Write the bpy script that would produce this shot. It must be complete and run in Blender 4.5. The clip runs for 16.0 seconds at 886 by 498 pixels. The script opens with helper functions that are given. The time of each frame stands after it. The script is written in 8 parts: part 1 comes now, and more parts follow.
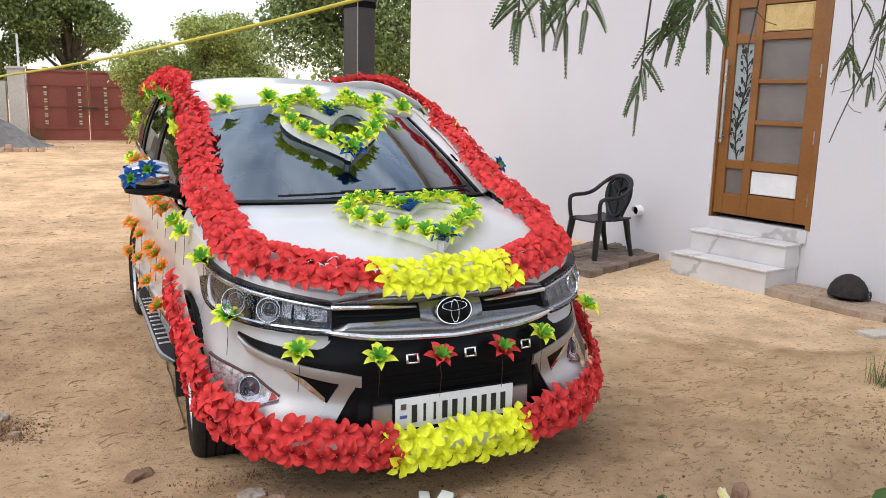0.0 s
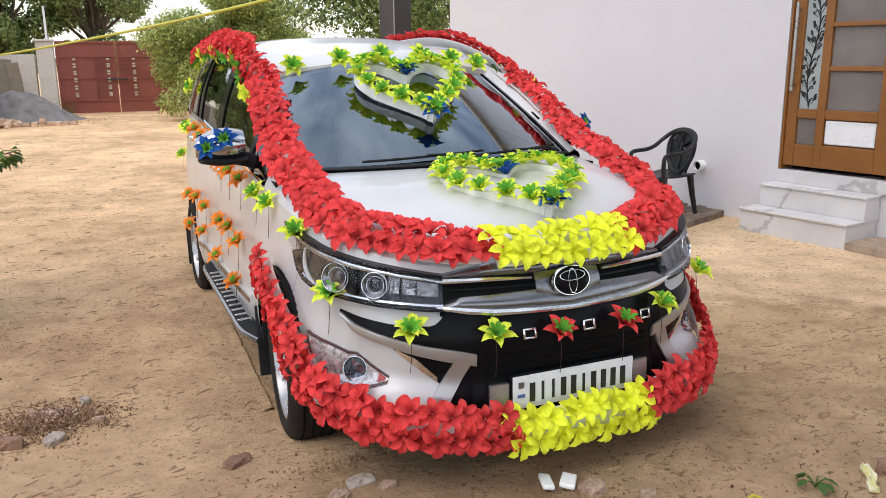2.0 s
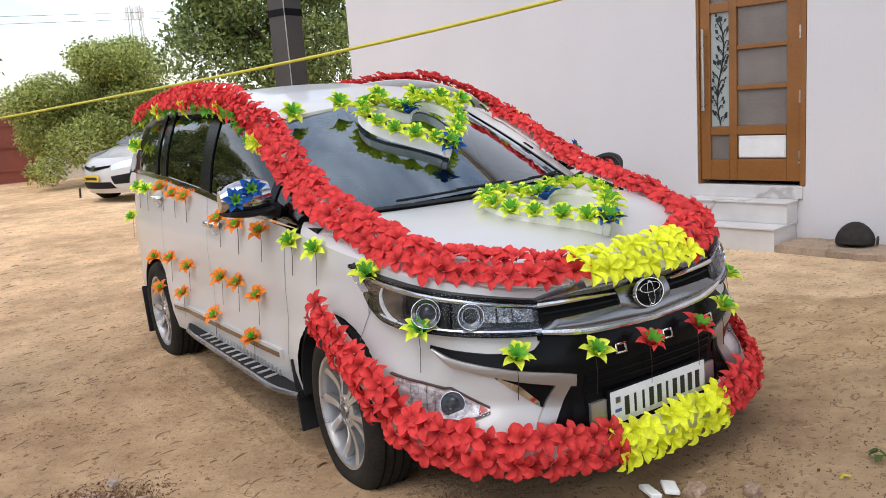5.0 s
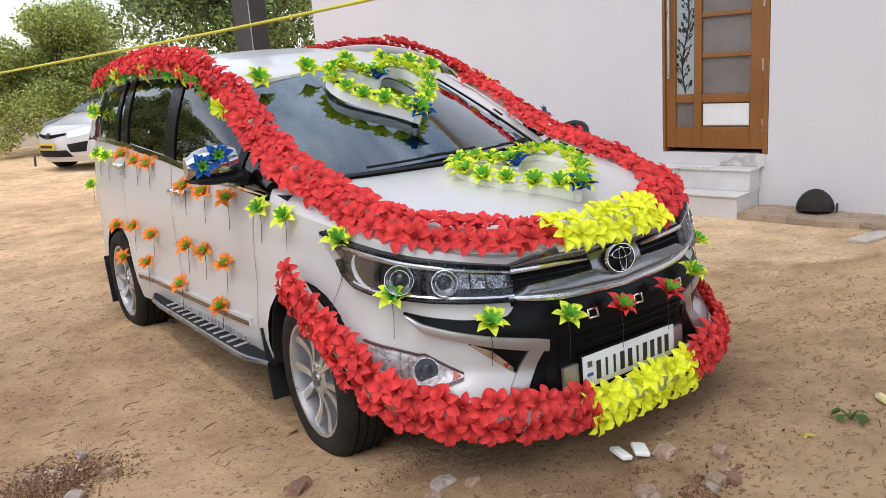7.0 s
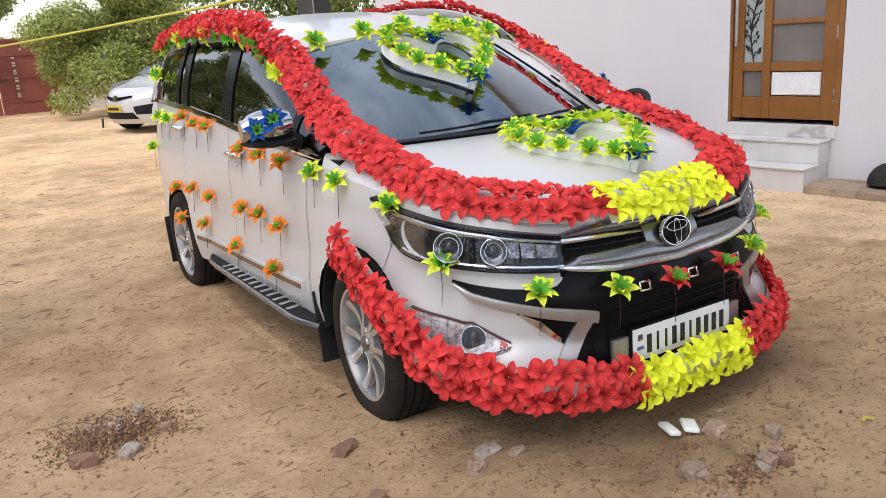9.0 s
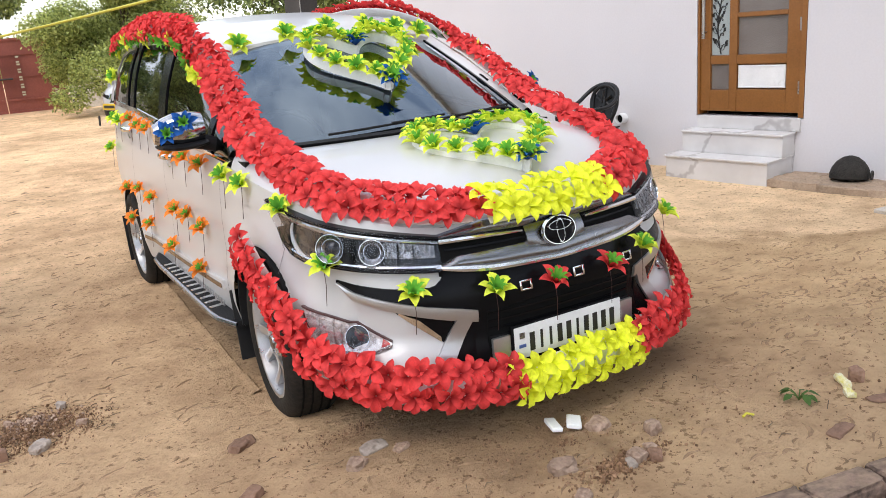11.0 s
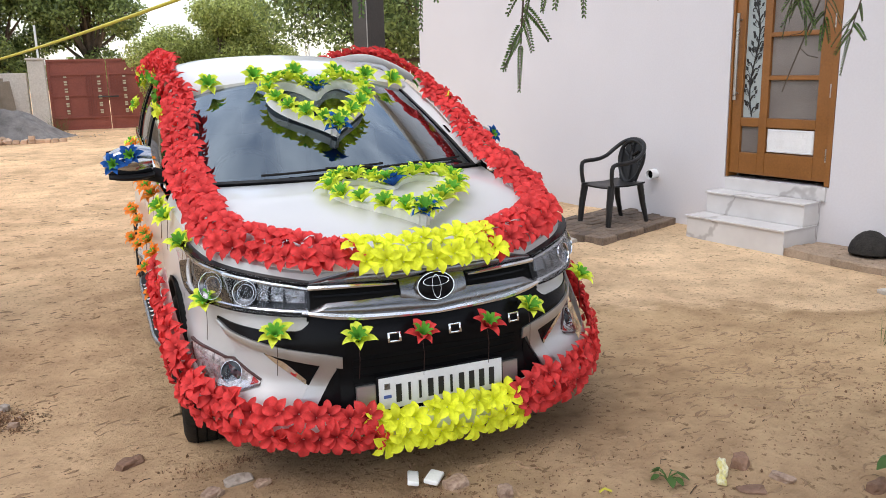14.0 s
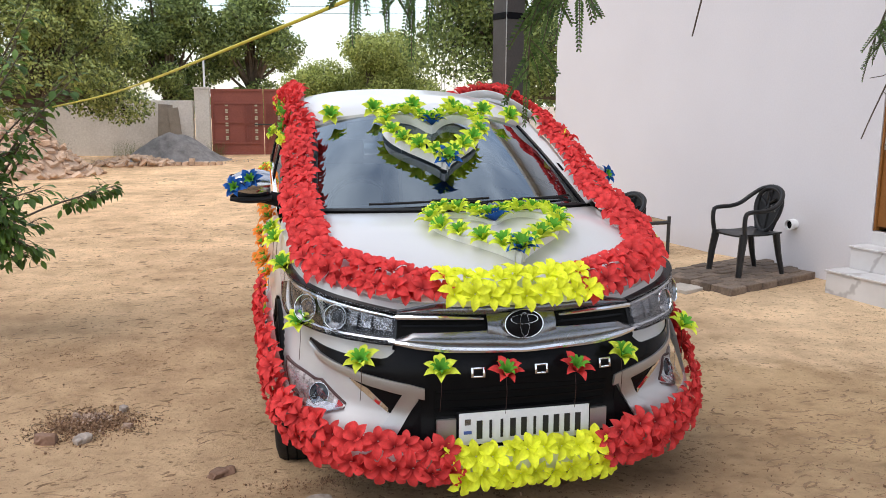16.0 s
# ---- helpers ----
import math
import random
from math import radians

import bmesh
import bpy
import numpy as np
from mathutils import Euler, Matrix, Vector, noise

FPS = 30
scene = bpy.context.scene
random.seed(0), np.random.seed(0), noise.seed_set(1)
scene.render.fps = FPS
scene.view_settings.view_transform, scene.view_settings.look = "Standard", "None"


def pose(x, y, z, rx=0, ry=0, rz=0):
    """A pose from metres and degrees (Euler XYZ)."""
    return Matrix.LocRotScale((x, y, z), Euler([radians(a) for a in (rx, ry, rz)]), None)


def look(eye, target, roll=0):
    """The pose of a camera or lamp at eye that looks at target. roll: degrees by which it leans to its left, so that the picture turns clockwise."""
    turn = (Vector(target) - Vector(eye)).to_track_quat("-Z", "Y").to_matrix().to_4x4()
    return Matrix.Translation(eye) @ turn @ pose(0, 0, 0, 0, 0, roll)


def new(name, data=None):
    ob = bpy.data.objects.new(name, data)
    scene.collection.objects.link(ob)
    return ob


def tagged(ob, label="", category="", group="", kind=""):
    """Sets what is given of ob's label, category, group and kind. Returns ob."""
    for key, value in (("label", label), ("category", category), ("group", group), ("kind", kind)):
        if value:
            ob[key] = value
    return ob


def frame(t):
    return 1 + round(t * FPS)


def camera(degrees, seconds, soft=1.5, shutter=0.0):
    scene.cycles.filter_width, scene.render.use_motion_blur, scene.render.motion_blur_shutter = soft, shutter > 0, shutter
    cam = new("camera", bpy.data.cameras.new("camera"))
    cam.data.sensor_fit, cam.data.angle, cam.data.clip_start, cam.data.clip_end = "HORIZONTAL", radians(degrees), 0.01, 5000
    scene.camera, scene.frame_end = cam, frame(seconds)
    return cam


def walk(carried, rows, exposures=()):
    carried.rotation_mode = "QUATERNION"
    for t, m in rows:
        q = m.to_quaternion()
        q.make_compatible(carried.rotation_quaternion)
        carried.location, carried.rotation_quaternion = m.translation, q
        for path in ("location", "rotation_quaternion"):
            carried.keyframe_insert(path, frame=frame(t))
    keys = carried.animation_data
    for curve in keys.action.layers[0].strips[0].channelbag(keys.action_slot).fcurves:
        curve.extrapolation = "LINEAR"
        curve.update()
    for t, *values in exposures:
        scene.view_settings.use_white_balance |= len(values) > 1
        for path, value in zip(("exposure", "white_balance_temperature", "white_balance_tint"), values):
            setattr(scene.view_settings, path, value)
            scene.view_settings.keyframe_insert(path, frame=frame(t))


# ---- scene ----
cam = camera(57.8, 16.0, soft=0.9)
PATH = [
    (0, (-1.33, -2.671, 1.563), (-0.492, -0.893, 1.192), 1.4),
    (0.5, (-1.318, -2.649, 1.551), (-0.453, -0.893, 1.138), 1.1),
    (1, (-1.326, -2.58, 1.533), (-0.46, -0.839, 1.066), 0.7),
    (1.5, (-1.412, -2.443, 1.534), (-0.591, -0.685, 1.051), -0.1),
    (2, (-1.525, -2.324, 1.535), (-0.751, -0.539, 1.07), -0.6),
    (2.5, (-1.593, -2.156, 1.502), (-0.806, -0.367, 1.076), -0.6),
    (3, (-1.742, -1.981, 1.492), (-0.944, -0.197, 1.067), -1.1),
    (3.5, (-2.032, -1.945, 1.489), (-1.209, -0.176, 1.053), -2.9),
    (4, (-2.134, -1.949, 1.505), (-1.276, -0.191, 1.086), -3.5),
    (4.5, (-2.157, -1.963, 1.507), (-1.232, -0.233, 1.119), -3.9),
    (5, (-2.209, -1.978, 1.517), (-1.137, -0.33, 1.148), -4.3),
    (5.2, (-2.224, -1.98, 1.526), (-1.088, -0.375, 1.162), -4.4),
    (7.5, (-2.23, -1.943, 1.504), (-1.102, -0.36, 1.033), -3.9),
    (8, (-2.227, -1.949, 1.505), (-1.108, -0.365, 1.018), -3.8),
    (8.5, (-2.22, -1.944, 1.501), (-1.152, -0.331, 0.994), -3.5),
    (8.7, (-2.213, -1.943, 1.499), (-1.18, -0.31, 0.982), -3.4),
    (10.8, (-1.871, -2.169, 1.513), (-0.929, -0.477, 1.011), -4.5),
    (11, (-1.807, -2.239, 1.509), (-0.848, -0.567, 0.975), -4.5),
    (11.5, (-1.718, -2.398, 1.515), (-0.726, -0.764, 0.93), -3.9),
    (12, (-1.666, -2.58, 1.527), (-0.636, -0.983, 0.901), -2.2),
    (12.5, (-1.529, -2.667, 1.542), (-0.524, -1.048, 0.934), -2.1),
    (13, (-1.306, -2.721, 1.558), (-0.444, -1.013, 0.974), -2.2),
    (13.5, (-1.166, -2.734, 1.553), (-0.367, -0.971, 1.051), -2.3),
    (14, (-1.114, -2.665, 1.548), (-0.351, -0.868, 1.111), -1.4),
    (14.5, (-1.04, -2.618, 1.554), (-0.344, -0.786, 1.156), -0.4),
    (15, (-0.946, -2.643, 1.547), (-0.364, -0.764, 1.181), -0.1),
    (15.5, (-0.93, -2.677, 1.546), (-0.444, -0.766, 1.209), -0.3),
    (16, (-0.95, -2.703, 1.54), (-0.502, -0.785, 1.194), 0.3),
]
walk(cam, [(t, look(eye, target, roll)) for t, eye, target, roll in PATH], [(0, -0.04), (4.0, -0.07), (5.0, -0.14), (7.5, -0.07), (9.5, -0.02), (12.2, 0.17), (13.4, 0.14), (14.0, -0.03), (15.0, -0.10), (16, -0.12)])

# ---- world, sun and exposure ----
world = bpy.data.worlds.new("sky")
scene.world = world
world.use_nodes = True
wn, wl = world.node_tree.nodes, world.node_tree.links
wn.clear()
SUN_EL, SUN_ROT = 57.0, 238.0
w_out = wn.new("ShaderNodeOutputWorld")
w_bg = wn.new("ShaderNodeBackground")
w_bg.inputs["Strength"].default_value = 0.225
w_sky = wn.new("ShaderNodeTexSky")
w_sky.sky_type = 'NISHITA'
w_sky.sun_disc = False
w_sky.sun_elevation, w_sky.sun_rotation = radians(SUN_EL), radians(SUN_ROT)
w_sky.air_density, w_sky.dust_density = 1.3, 1.2
w_co = wn.new("ShaderNodeTexCoord")
w_map = wn.new("ShaderNodeMapping")
w_map.inputs["Scale"].default_value = (1.0, 1.0, 2.2)
w_noise = wn.new("ShaderNodeTexNoise")
w_noise.inputs["Scale"].default_value, w_noise.inputs["Detail"].default_value = 2.3, 8.0
w_noise.inputs["Roughness"].default_value = 0.55
w_ramp = wn.new("ShaderNodeValToRGB")
w_ramp.color_ramp.elements[0].position, w_ramp.color_ramp.elements[1].position = 0.40, 0.62
w_ramp.color_ramp.elements[0].color = (0.17, 0.17, 0.17, 1)
w_mix = wn.new("ShaderNodeMix")
w_mix.data_type = 'RGBA'
w_mix.inputs["B"].default_value = (7.6, 8.2, 9.2, 1)
wl.new(w_co.outputs["Generated"], w_map.inputs["Vector"])
wl.new(w_map.outputs["Vector"], w_noise.inputs["Vector"])
wl.new(w_noise.outputs["Fac"], w_ramp.inputs["Fac"])
wl.new(w_ramp.outputs["Color"], w_mix.inputs["Factor"])
wl.new(w_sky.outputs["Color"], w_mix.inputs["A"])
wl.new(w_mix.outputs["Result"], w_bg.inputs["Color"])
wl.new(w_bg.outputs["Background"], w_out.inputs["Surface"])

sun_data = bpy.data.lights.new("sun", 'SUN')
sun_data.energy, sun_data.angle, sun_data.color = 1.5, radians(38), (1.0, 0.965, 0.92)
sun = new("sun", sun_data)
_az = radians(SUN_ROT)
_sd = Vector((math.sin(_az) * math.cos(radians(SUN_EL)), math.cos(_az) * math.cos(radians(SUN_EL)), math.sin(radians(SUN_EL))))
sun.matrix_world = look(_sd * 50, (0, 0, 0))
scene.view_settings.use_white_balance = True
scene.view_settings.white_balance_temperature, scene.view_settings.white_balance_tint = 6650, 12

# ---- materials ----


def nodes_of(name):
    m = bpy.data.materials.new(name)
    m.use_nodes = True
    n = m.node_tree.nodes
    return m, n, m.node_tree.links, n["Principled BSDF"]


def surface(name, dark, light, rough=0.6, metal=0.0, big=1.5, small=40.0, bump=0.15, rough_var=0.1, coat=0.0, per_object=0.0, spec=0.5, sheen=0.0, trans=0.0):
    """A surface whose colour wanders between two tones at two scales, with fine relief."""
    m, n, l, b = nodes_of(name)
    co = n.new("ShaderNodeTexCoord")
    n1, n2 = n.new("ShaderNodeTexNoise"), n.new("ShaderNodeTexNoise")
    n1.inputs["Scale"].default_value, n1.inputs["Detail"].default_value = big, 6.0
    n2.inputs["Scale"].default_value, n2.inputs["Detail"].default_value = small, 4.0
    add = n.new("ShaderNodeMath")
    add.operation = 'MULTIPLY_ADD'
    add.inputs[1].default_value, add.inputs[2].default_value = 0.45, 0.0
    mixf = n.new("ShaderNodeMath")
    mixf.operation = 'MULTIPLY_ADD'
    mixf.inputs[1].default_value = 0.55
    ramp = n.new("ShaderNodeValToRGB")
    ramp.color_ramp.elements[0].position, ramp.color_ramp.elements[1].position = 0.33, 0.67
    ramp.color_ramp.elements[0].color, ramp.color_ramp.elements[1].color = (*dark, 1), (*light, 1)
    for a in (n1, n2):
        l.new(co.outputs["Object"], a.inputs["Vector"])
    l.new(n2.outputs["Fac"], add.inputs[0])
    l.new(n1.outputs["Fac"], mixf.inputs[0])
    l.new(add.outputs[0], mixf.inputs[2])
    l.new(mixf.outputs[0], ramp.inputs["Fac"])
    colour = ramp.outputs["Color"]
    if per_object:
        info, hsv = n.new("ShaderNodeObjectInfo"), n.new("ShaderNodeHueSaturation")
        rng = n.new("ShaderNodeMapRange")
        rng.inputs["To Min"].default_value, rng.inputs["To Max"].default_value = 1 - per_object, 1 + per_object
        l.new(info.outputs["Random"], rng.inputs["Value"])
        l.new(rng.outputs["Result"], hsv.inputs["Value"])
        l.new(colour, hsv.inputs["Color"])
        colour = hsv.outputs["Color"]
    l.new(colour, b.inputs["Base Color"])
    rr = n.new("ShaderNodeMapRange")
    rr.inputs["To Min"].default_value, rr.inputs["To Max"].default_value = max(0.02, rough - rough_var), min(1, rough + rough_var)
    l.new(n1.outputs["Fac"], rr.inputs["Value"])
    l.new(rr.outputs["Result"], b.inputs["Roughness"])
    b.inputs["Metallic"].default_value = metal
    b.inputs["Coat Weight"].default_value = coat
    b.inputs["Coat Roughness"].default_value = 0.05
    b.inputs["Specular IOR Level"].default_value = spec
    b.inputs["Transmission Weight"].default_value = trans
    if sheen:
        b.inputs["Sheen Weight"].default_value = sheen
    if bump:
        bp = n.new("ShaderNodeBump")
        bp.inputs["Strength"].default_value, bp.inputs["Distance"].default_value = bump, 0.01
        l.new(n2.outputs["Fac"], bp.inputs["Height"])
        l.new(bp.outputs["Normal"], b.inputs["Normal"])
    return m


def glass(name, tint, rough=0.0, gain_=2.0, sheen_tint=(1, 1, 1)):
    """A tinted pane: light passes through, and the sky mirrors in it at a slant."""
    m, n, l, b = nodes_of(name)
    n.remove(b)
    tr, gl, mix, fr = n.new("ShaderNodeBsdfTransparent"), n.new("ShaderNodeBsdfGlossy"), n.new("ShaderNodeMixShader"), n.new("ShaderNodeFresnel")
    tr.inputs["Color"].default_value = (*tint, 1)
    gl.inputs["Roughness"].default_value = rough
    gl.inputs["Color"].default_value = (*sheen_tint, 1)
    fr.inputs["IOR"].default_value = 1.52
    gain = n.new("ShaderNodeMath")
    gain.operation, gain.use_clamp = 'MULTIPLY', True
    gain.inputs[1].default_value = gain_
    l.new(fr.outputs["Fac"], gain.inputs[0])
    l.new(gain.outputs[0], mix.inputs["Fac"])
    l.new(tr.outputs[0], mix.inputs[1])
    l.new(gl.outputs[0], mix.inputs[2])
    l.new(mix.outputs[0], n["Material Output"].inputs["Surface"])
    return m


def petal_cloth(name, base, tip, per_object=0.12):
    """Thin dyed cloth that lets some light through, darker towards the flower's heart, with a fine weave."""
    m, n, l, b = nodes_of(name)
    co = n.new("ShaderNodeTexCoord")
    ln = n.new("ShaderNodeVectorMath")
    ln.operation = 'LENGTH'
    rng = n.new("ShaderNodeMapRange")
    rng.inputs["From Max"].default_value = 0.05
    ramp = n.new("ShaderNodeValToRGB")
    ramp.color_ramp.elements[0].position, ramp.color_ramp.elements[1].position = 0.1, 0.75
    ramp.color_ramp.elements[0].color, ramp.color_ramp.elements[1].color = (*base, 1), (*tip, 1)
    nz = n.new("ShaderNodeTexNoise")
    nz.inputs["Scale"].default_value, nz.inputs["Detail"].default_value = 160, 3
    info, hsv, vr = n.new("ShaderNodeObjectInfo"), n.new("ShaderNodeHueSaturation"), n.new("ShaderNodeMapRange")
    vr.inputs["To Min"].default_value, vr.inputs["To Max"].default_value = 1 - per_object, 1 + per_object
    l.new(co.outputs["Object"], ln.inputs[0])
    l.new(ln.outputs["Value"], rng.inputs["Value"])
    l.new(rng.outputs["Result"], ramp.inputs["Fac"])
    l.new(info.outputs["Random"], vr.inputs["Value"])
    l.new(vr.outputs["Result"], hsv.inputs["Value"])
    # uneven dye
    dye, dye_r, dyed = n.new("ShaderNodeTexNoise"), n.new("ShaderNodeValToRGB"), n.new("ShaderNodeMix")
    dye.inputs["Scale"].default_value, dye.inputs["Detail"].default_value = 75, 4
    dye_r.color_ramp.elements[0].position, dye_r.color_ramp.elements[1].position = 0.32, 0.62
    dye_r.color_ramp.elements[0].color, dye_r.color_ramp.elements[1].color = (0.80, 0.80, 0.80, 1), (1, 1, 1, 1)
    dyed.data_type, dyed.blend_type = 'RGBA', 'MULTIPLY'
    dyed.inputs["Factor"].default_value = 0.9
    l.new(co.outputs["Object"], dye.inputs["Vector"])
    l.new(dye.outputs["Fac"], dye_r.inputs["Fac"])
    l.new(ramp.outputs["Color"], dyed.inputs["A"])
    l.new(dye_r.outputs["Color"], dyed.inputs["B"])
    l.new(dyed.outputs["Result"], hsv.inputs["Color"])
    l.new(hsv.outputs["Color"], b.inputs["Base Color"])
    b.inputs["Roughness"].default_value = 0.75
    b.inputs["Specular IOR Level"].default_value = 0.25
    bp = n.new("ShaderNodeBump")
    bp.inputs["Strength"].default_value, bp.inputs["Distance"].default_value = 0.25, 0.002
    l.new(co.outputs["Object"], nz.inputs["Vector"])
    l.new(nz.outputs["Fac"], bp.inputs["Height"])
    l.new(bp.outputs["Normal"], b.inputs["Normal"])
    tl, mix = n.new("ShaderNodeBsdfTranslucent"), n.new("ShaderNodeMixShader")
    l.new(hsv.outputs["Color"], tl.inputs["Color"])
    mix.inputs["Fac"].default_value = 0.27
    l.new(b.outputs[0], mix.inputs[1])
    l.new(tl.outputs[0], mix.inputs[2])
    l.new(mix.outputs[0], n["Material Output"].inputs["Surface"])
    return m


def sand_ground(name):
    """Trodden sand: broad damp and dry patches, fine grain, small prints and scuffs, with some shade in the colour."""
    m, n, l, b = nodes_of(name)
    co = n.new("ShaderNodeTexCoord")

    def nz(scale, detail, rough=0.55):
        a = n.new("ShaderNodeTexNoise")
        a.inputs["Scale"].default_value, a.inputs["Detail"].default_value, a.inputs["Roughness"].default_value = scale, detail, rough
        l.new(co.outputs["Object"], a.inputs["Vector"])
        return a
    def long_nz(scale, detail, rough):
        a, mp = nz(scale, detail, rough), n.new("ShaderNodeMapping")
        mp.inputs["Scale"].default_value = (1.0, 1.4, 1.0)
        mp.inputs["Rotation"].default_value = (0, 0, 0.3)
        l.new(co.outputs["Object"], mp.inputs["Vector"])
        l.new(mp.outputs["Vector"], a.inputs["Vector"])
        return a
    big, mid, fine, grain, scuff = nz(0.55, 5), nz(3.2, 8, 0.65), long_nz(17, 9, 0.68), nz(300, 2), nz(6.5, 6, 0.6)
    r1 = n.new("ShaderNodeValToRGB")
    r1.color_ramp.elements[0].position, r1.color_ramp.elements[1].position = 0.38, 0.62
    r1.color_ramp.elements[0].color, r1.color_ramp.elements[1].color = (0.365, 0.226, 0.123, 1), (0.635, 0.427, 0.247, 1)
    s = n.new("ShaderNodeMath")
    s.operation = 'MULTIPLY_ADD'
    s.inputs[1].default_value = 0.5
    half = n.new("ShaderNodeMath")
    half.operation = 'MULTIPLY'
    half.inputs[1].default_value = 0.5
    l.new(big.outputs["Fac"], half.inputs[0])
    l.new(mid.outputs["Fac"], s.inputs[0])
    l.new(half.outputs[0], s.inputs[2])
    l.new(s.outputs[0], r1.inputs["Fac"])
    # dark marks put the small shade of prints and scuffs into the colour
    r2 = n.new("ShaderNodeValToRGB")
    r2.color_ramp.elements[0].position, r2.color_ramp.elements[1].position = 0.345, 0.385
    r2.color_ramp.elements[0].color, r2.color_ramp.elements[1].color = (0.36, 0.32, 0.28, 1), (1, 1, 1, 1)
    l.new(fine.outputs["Fac"], r2.inputs["Fac"])
    mul = n.new("ShaderNodeMix")
    mul.data_type, mul.blend_type = 'RGBA', 'MULTIPLY'
    mul.inputs["Factor"].default_value = 0.85
    l.new(r1.outputs["Color"], mul.inputs["A"])
    l.new(r2.outputs["Color"], mul.inputs["B"])
    r3 = n.new("ShaderNodeValToRGB")
    r3.color_ramp.elements[0].position, r3.color_ramp.elements[1].position = 0.33, 0.41
    r3.color_ramp.elements[0].color, r3.color_ramp.elements[1].color = (0.66, 0.63, 0.60, 1), (1, 1, 1, 1)
    l.new(scuff.outputs["Fac"], r3.inputs["Fac"])
    mul2 = n.new("ShaderNodeMix")
    mul2.data_type, mul2.blend_type = 'RGBA', 'MULTIPLY'
    mul2.inputs["Factor"].default_value = 0.45
    l.new(mul.outputs["Result"], mul2.inputs["A"])
    l.new(r3.outputs["Color"], mul2.inputs["B"])
    # brightness put into the colour: lower by the drain, rising into the open yard
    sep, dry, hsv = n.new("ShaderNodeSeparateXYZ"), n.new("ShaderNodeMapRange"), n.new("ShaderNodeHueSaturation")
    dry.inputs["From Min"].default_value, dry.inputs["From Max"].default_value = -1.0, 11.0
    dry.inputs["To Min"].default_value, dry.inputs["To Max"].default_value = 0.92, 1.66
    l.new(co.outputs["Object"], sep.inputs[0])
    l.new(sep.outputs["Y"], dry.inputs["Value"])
    # a darker band in front of the house, ending at a pale sheet by the steps

    def num(kind, a, c):
        q = n.new("ShaderNodeMath")
        q.operation = kind
        for i, v in enumerate((a, c)):
            if isinstance(v, float):
                q.inputs[i].default_value = v
            else:
                l.new(v, q.inputs[i])
        return q.outputs[0]
    across = num('ADD', num('MULTIPLY', sep.outputs["X"], 0.62), num('MULTIPLY', sep.outputs["Y"], 0.785))
    edge_nz = nz(1.6, 6, 0.6)
    across = num('ADD', across, num('MULTIPLY', num('SUBTRACT', edge_nz.outputs["Fac"], 0.5), 1.1))
    band = n.new("ShaderNodeValToRGB")
    band.color_ramp.elements.remove(band.color_ramp.elements[1])
    band.color_ramp.elements[0].position, band.color_ramp.elements[0].color = 0.0, (0.5, 0.5, 0.5, 1)
    for p, v in ((0.18, 0.52), (0.30, 0.62), (0.40, 0.54), (0.51, 0.50), (0.555, 0.72), (0.80, 0.72), (1.0, 0.6)):
        band.color_ramp.elements.new(p).color = (0.92 * v, v, 1.08 * v, 1) if p > 0.53 else (0.97 * v, v, 0.98 * v, 1)
    l.new(num('DIVIDE', across, 5.0), band.inputs["Fac"])
    east = n.new("ShaderNodeMapRange")
    east.inputs["From Min"].default_value, east.inputs["From Max"].default_value = 0.5, 1.3
    l.new(sep.outputs["X"], east.inputs["Value"])
    band_mix = n.new("ShaderNodeMix")
    band_mix.data_type = 'RGBA'
    band_mix.inputs["A"].default_value = (0.5, 0.5, 0.5, 1)
    l.new(east.outputs["Result"], band_mix.inputs["Factor"])
    l.new(band.outputs["Color"], band_mix.inputs["B"])
    patchy = n.new("ShaderNodeMix")
    patchy.data_type, patchy.blend_type = 'RGBA', 'MULTIPLY'
    patchy.inputs["Factor"].default_value = 1.0
    l.new(band_mix.outputs["Result"], patchy.inputs["B"])
    # browner earth and shade under the car's nose, put into the colour
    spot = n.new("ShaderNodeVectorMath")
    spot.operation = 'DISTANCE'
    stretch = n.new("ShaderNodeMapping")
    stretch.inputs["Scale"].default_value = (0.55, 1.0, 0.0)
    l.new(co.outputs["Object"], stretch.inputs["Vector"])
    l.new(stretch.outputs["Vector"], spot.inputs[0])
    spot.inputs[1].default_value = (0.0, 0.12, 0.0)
    nose_earth_shade = n.new("ShaderNodeMapRange")
    nose_earth_shade.inputs["From Min"].default_value, nose_earth_shade.inputs["From Max"].default_value = 0.30, 0.62
    nose_earth_shade.inputs["To Min"].default_value, nose_earth_shade.inputs["To Max"].default_value = 0.72, 1.0
    l.new(num('ADD', spot.outputs["Value"], num('MULTIPLY', num('SUBTRACT', scuff.outputs["Fac"], 0.5), 0.5)), nose_earth_shade.inputs["Value"])
    # the planted strip beyond the drain is watered, dark soil
    bed = n.new("ShaderNodeMapRange")
    bed.inputs["From Min"].default_value, bed.inputs["From Max"].default_value = -0.26, -0.16
    bed.inputs["To Min"].default_value, bed.inputs["To Max"].default_value = 0.66, 1.0
    l.new(num('ADD', num('ADD', sep.outputs["Y"], 0.846), num('MULTIPLY', sep.outputs["X"], 0.196)), bed.inputs["Value"])
    tone = num('MULTIPLY', num('MULTIPLY', num('MULTIPLY', dry.outputs["Result"], 2.0), nose_earth_shade.outputs["Result"]), bed.outputs["Result"])
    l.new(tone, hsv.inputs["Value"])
    # shade of small pits and clods put into the colour, in scuffed patches
    pit, pit_r, where, pitted = nz(32, 6, 0.62), n.new("ShaderNodeValToRGB"), n.new("ShaderNodeValToRGB"), n.new("ShaderNodeMix")
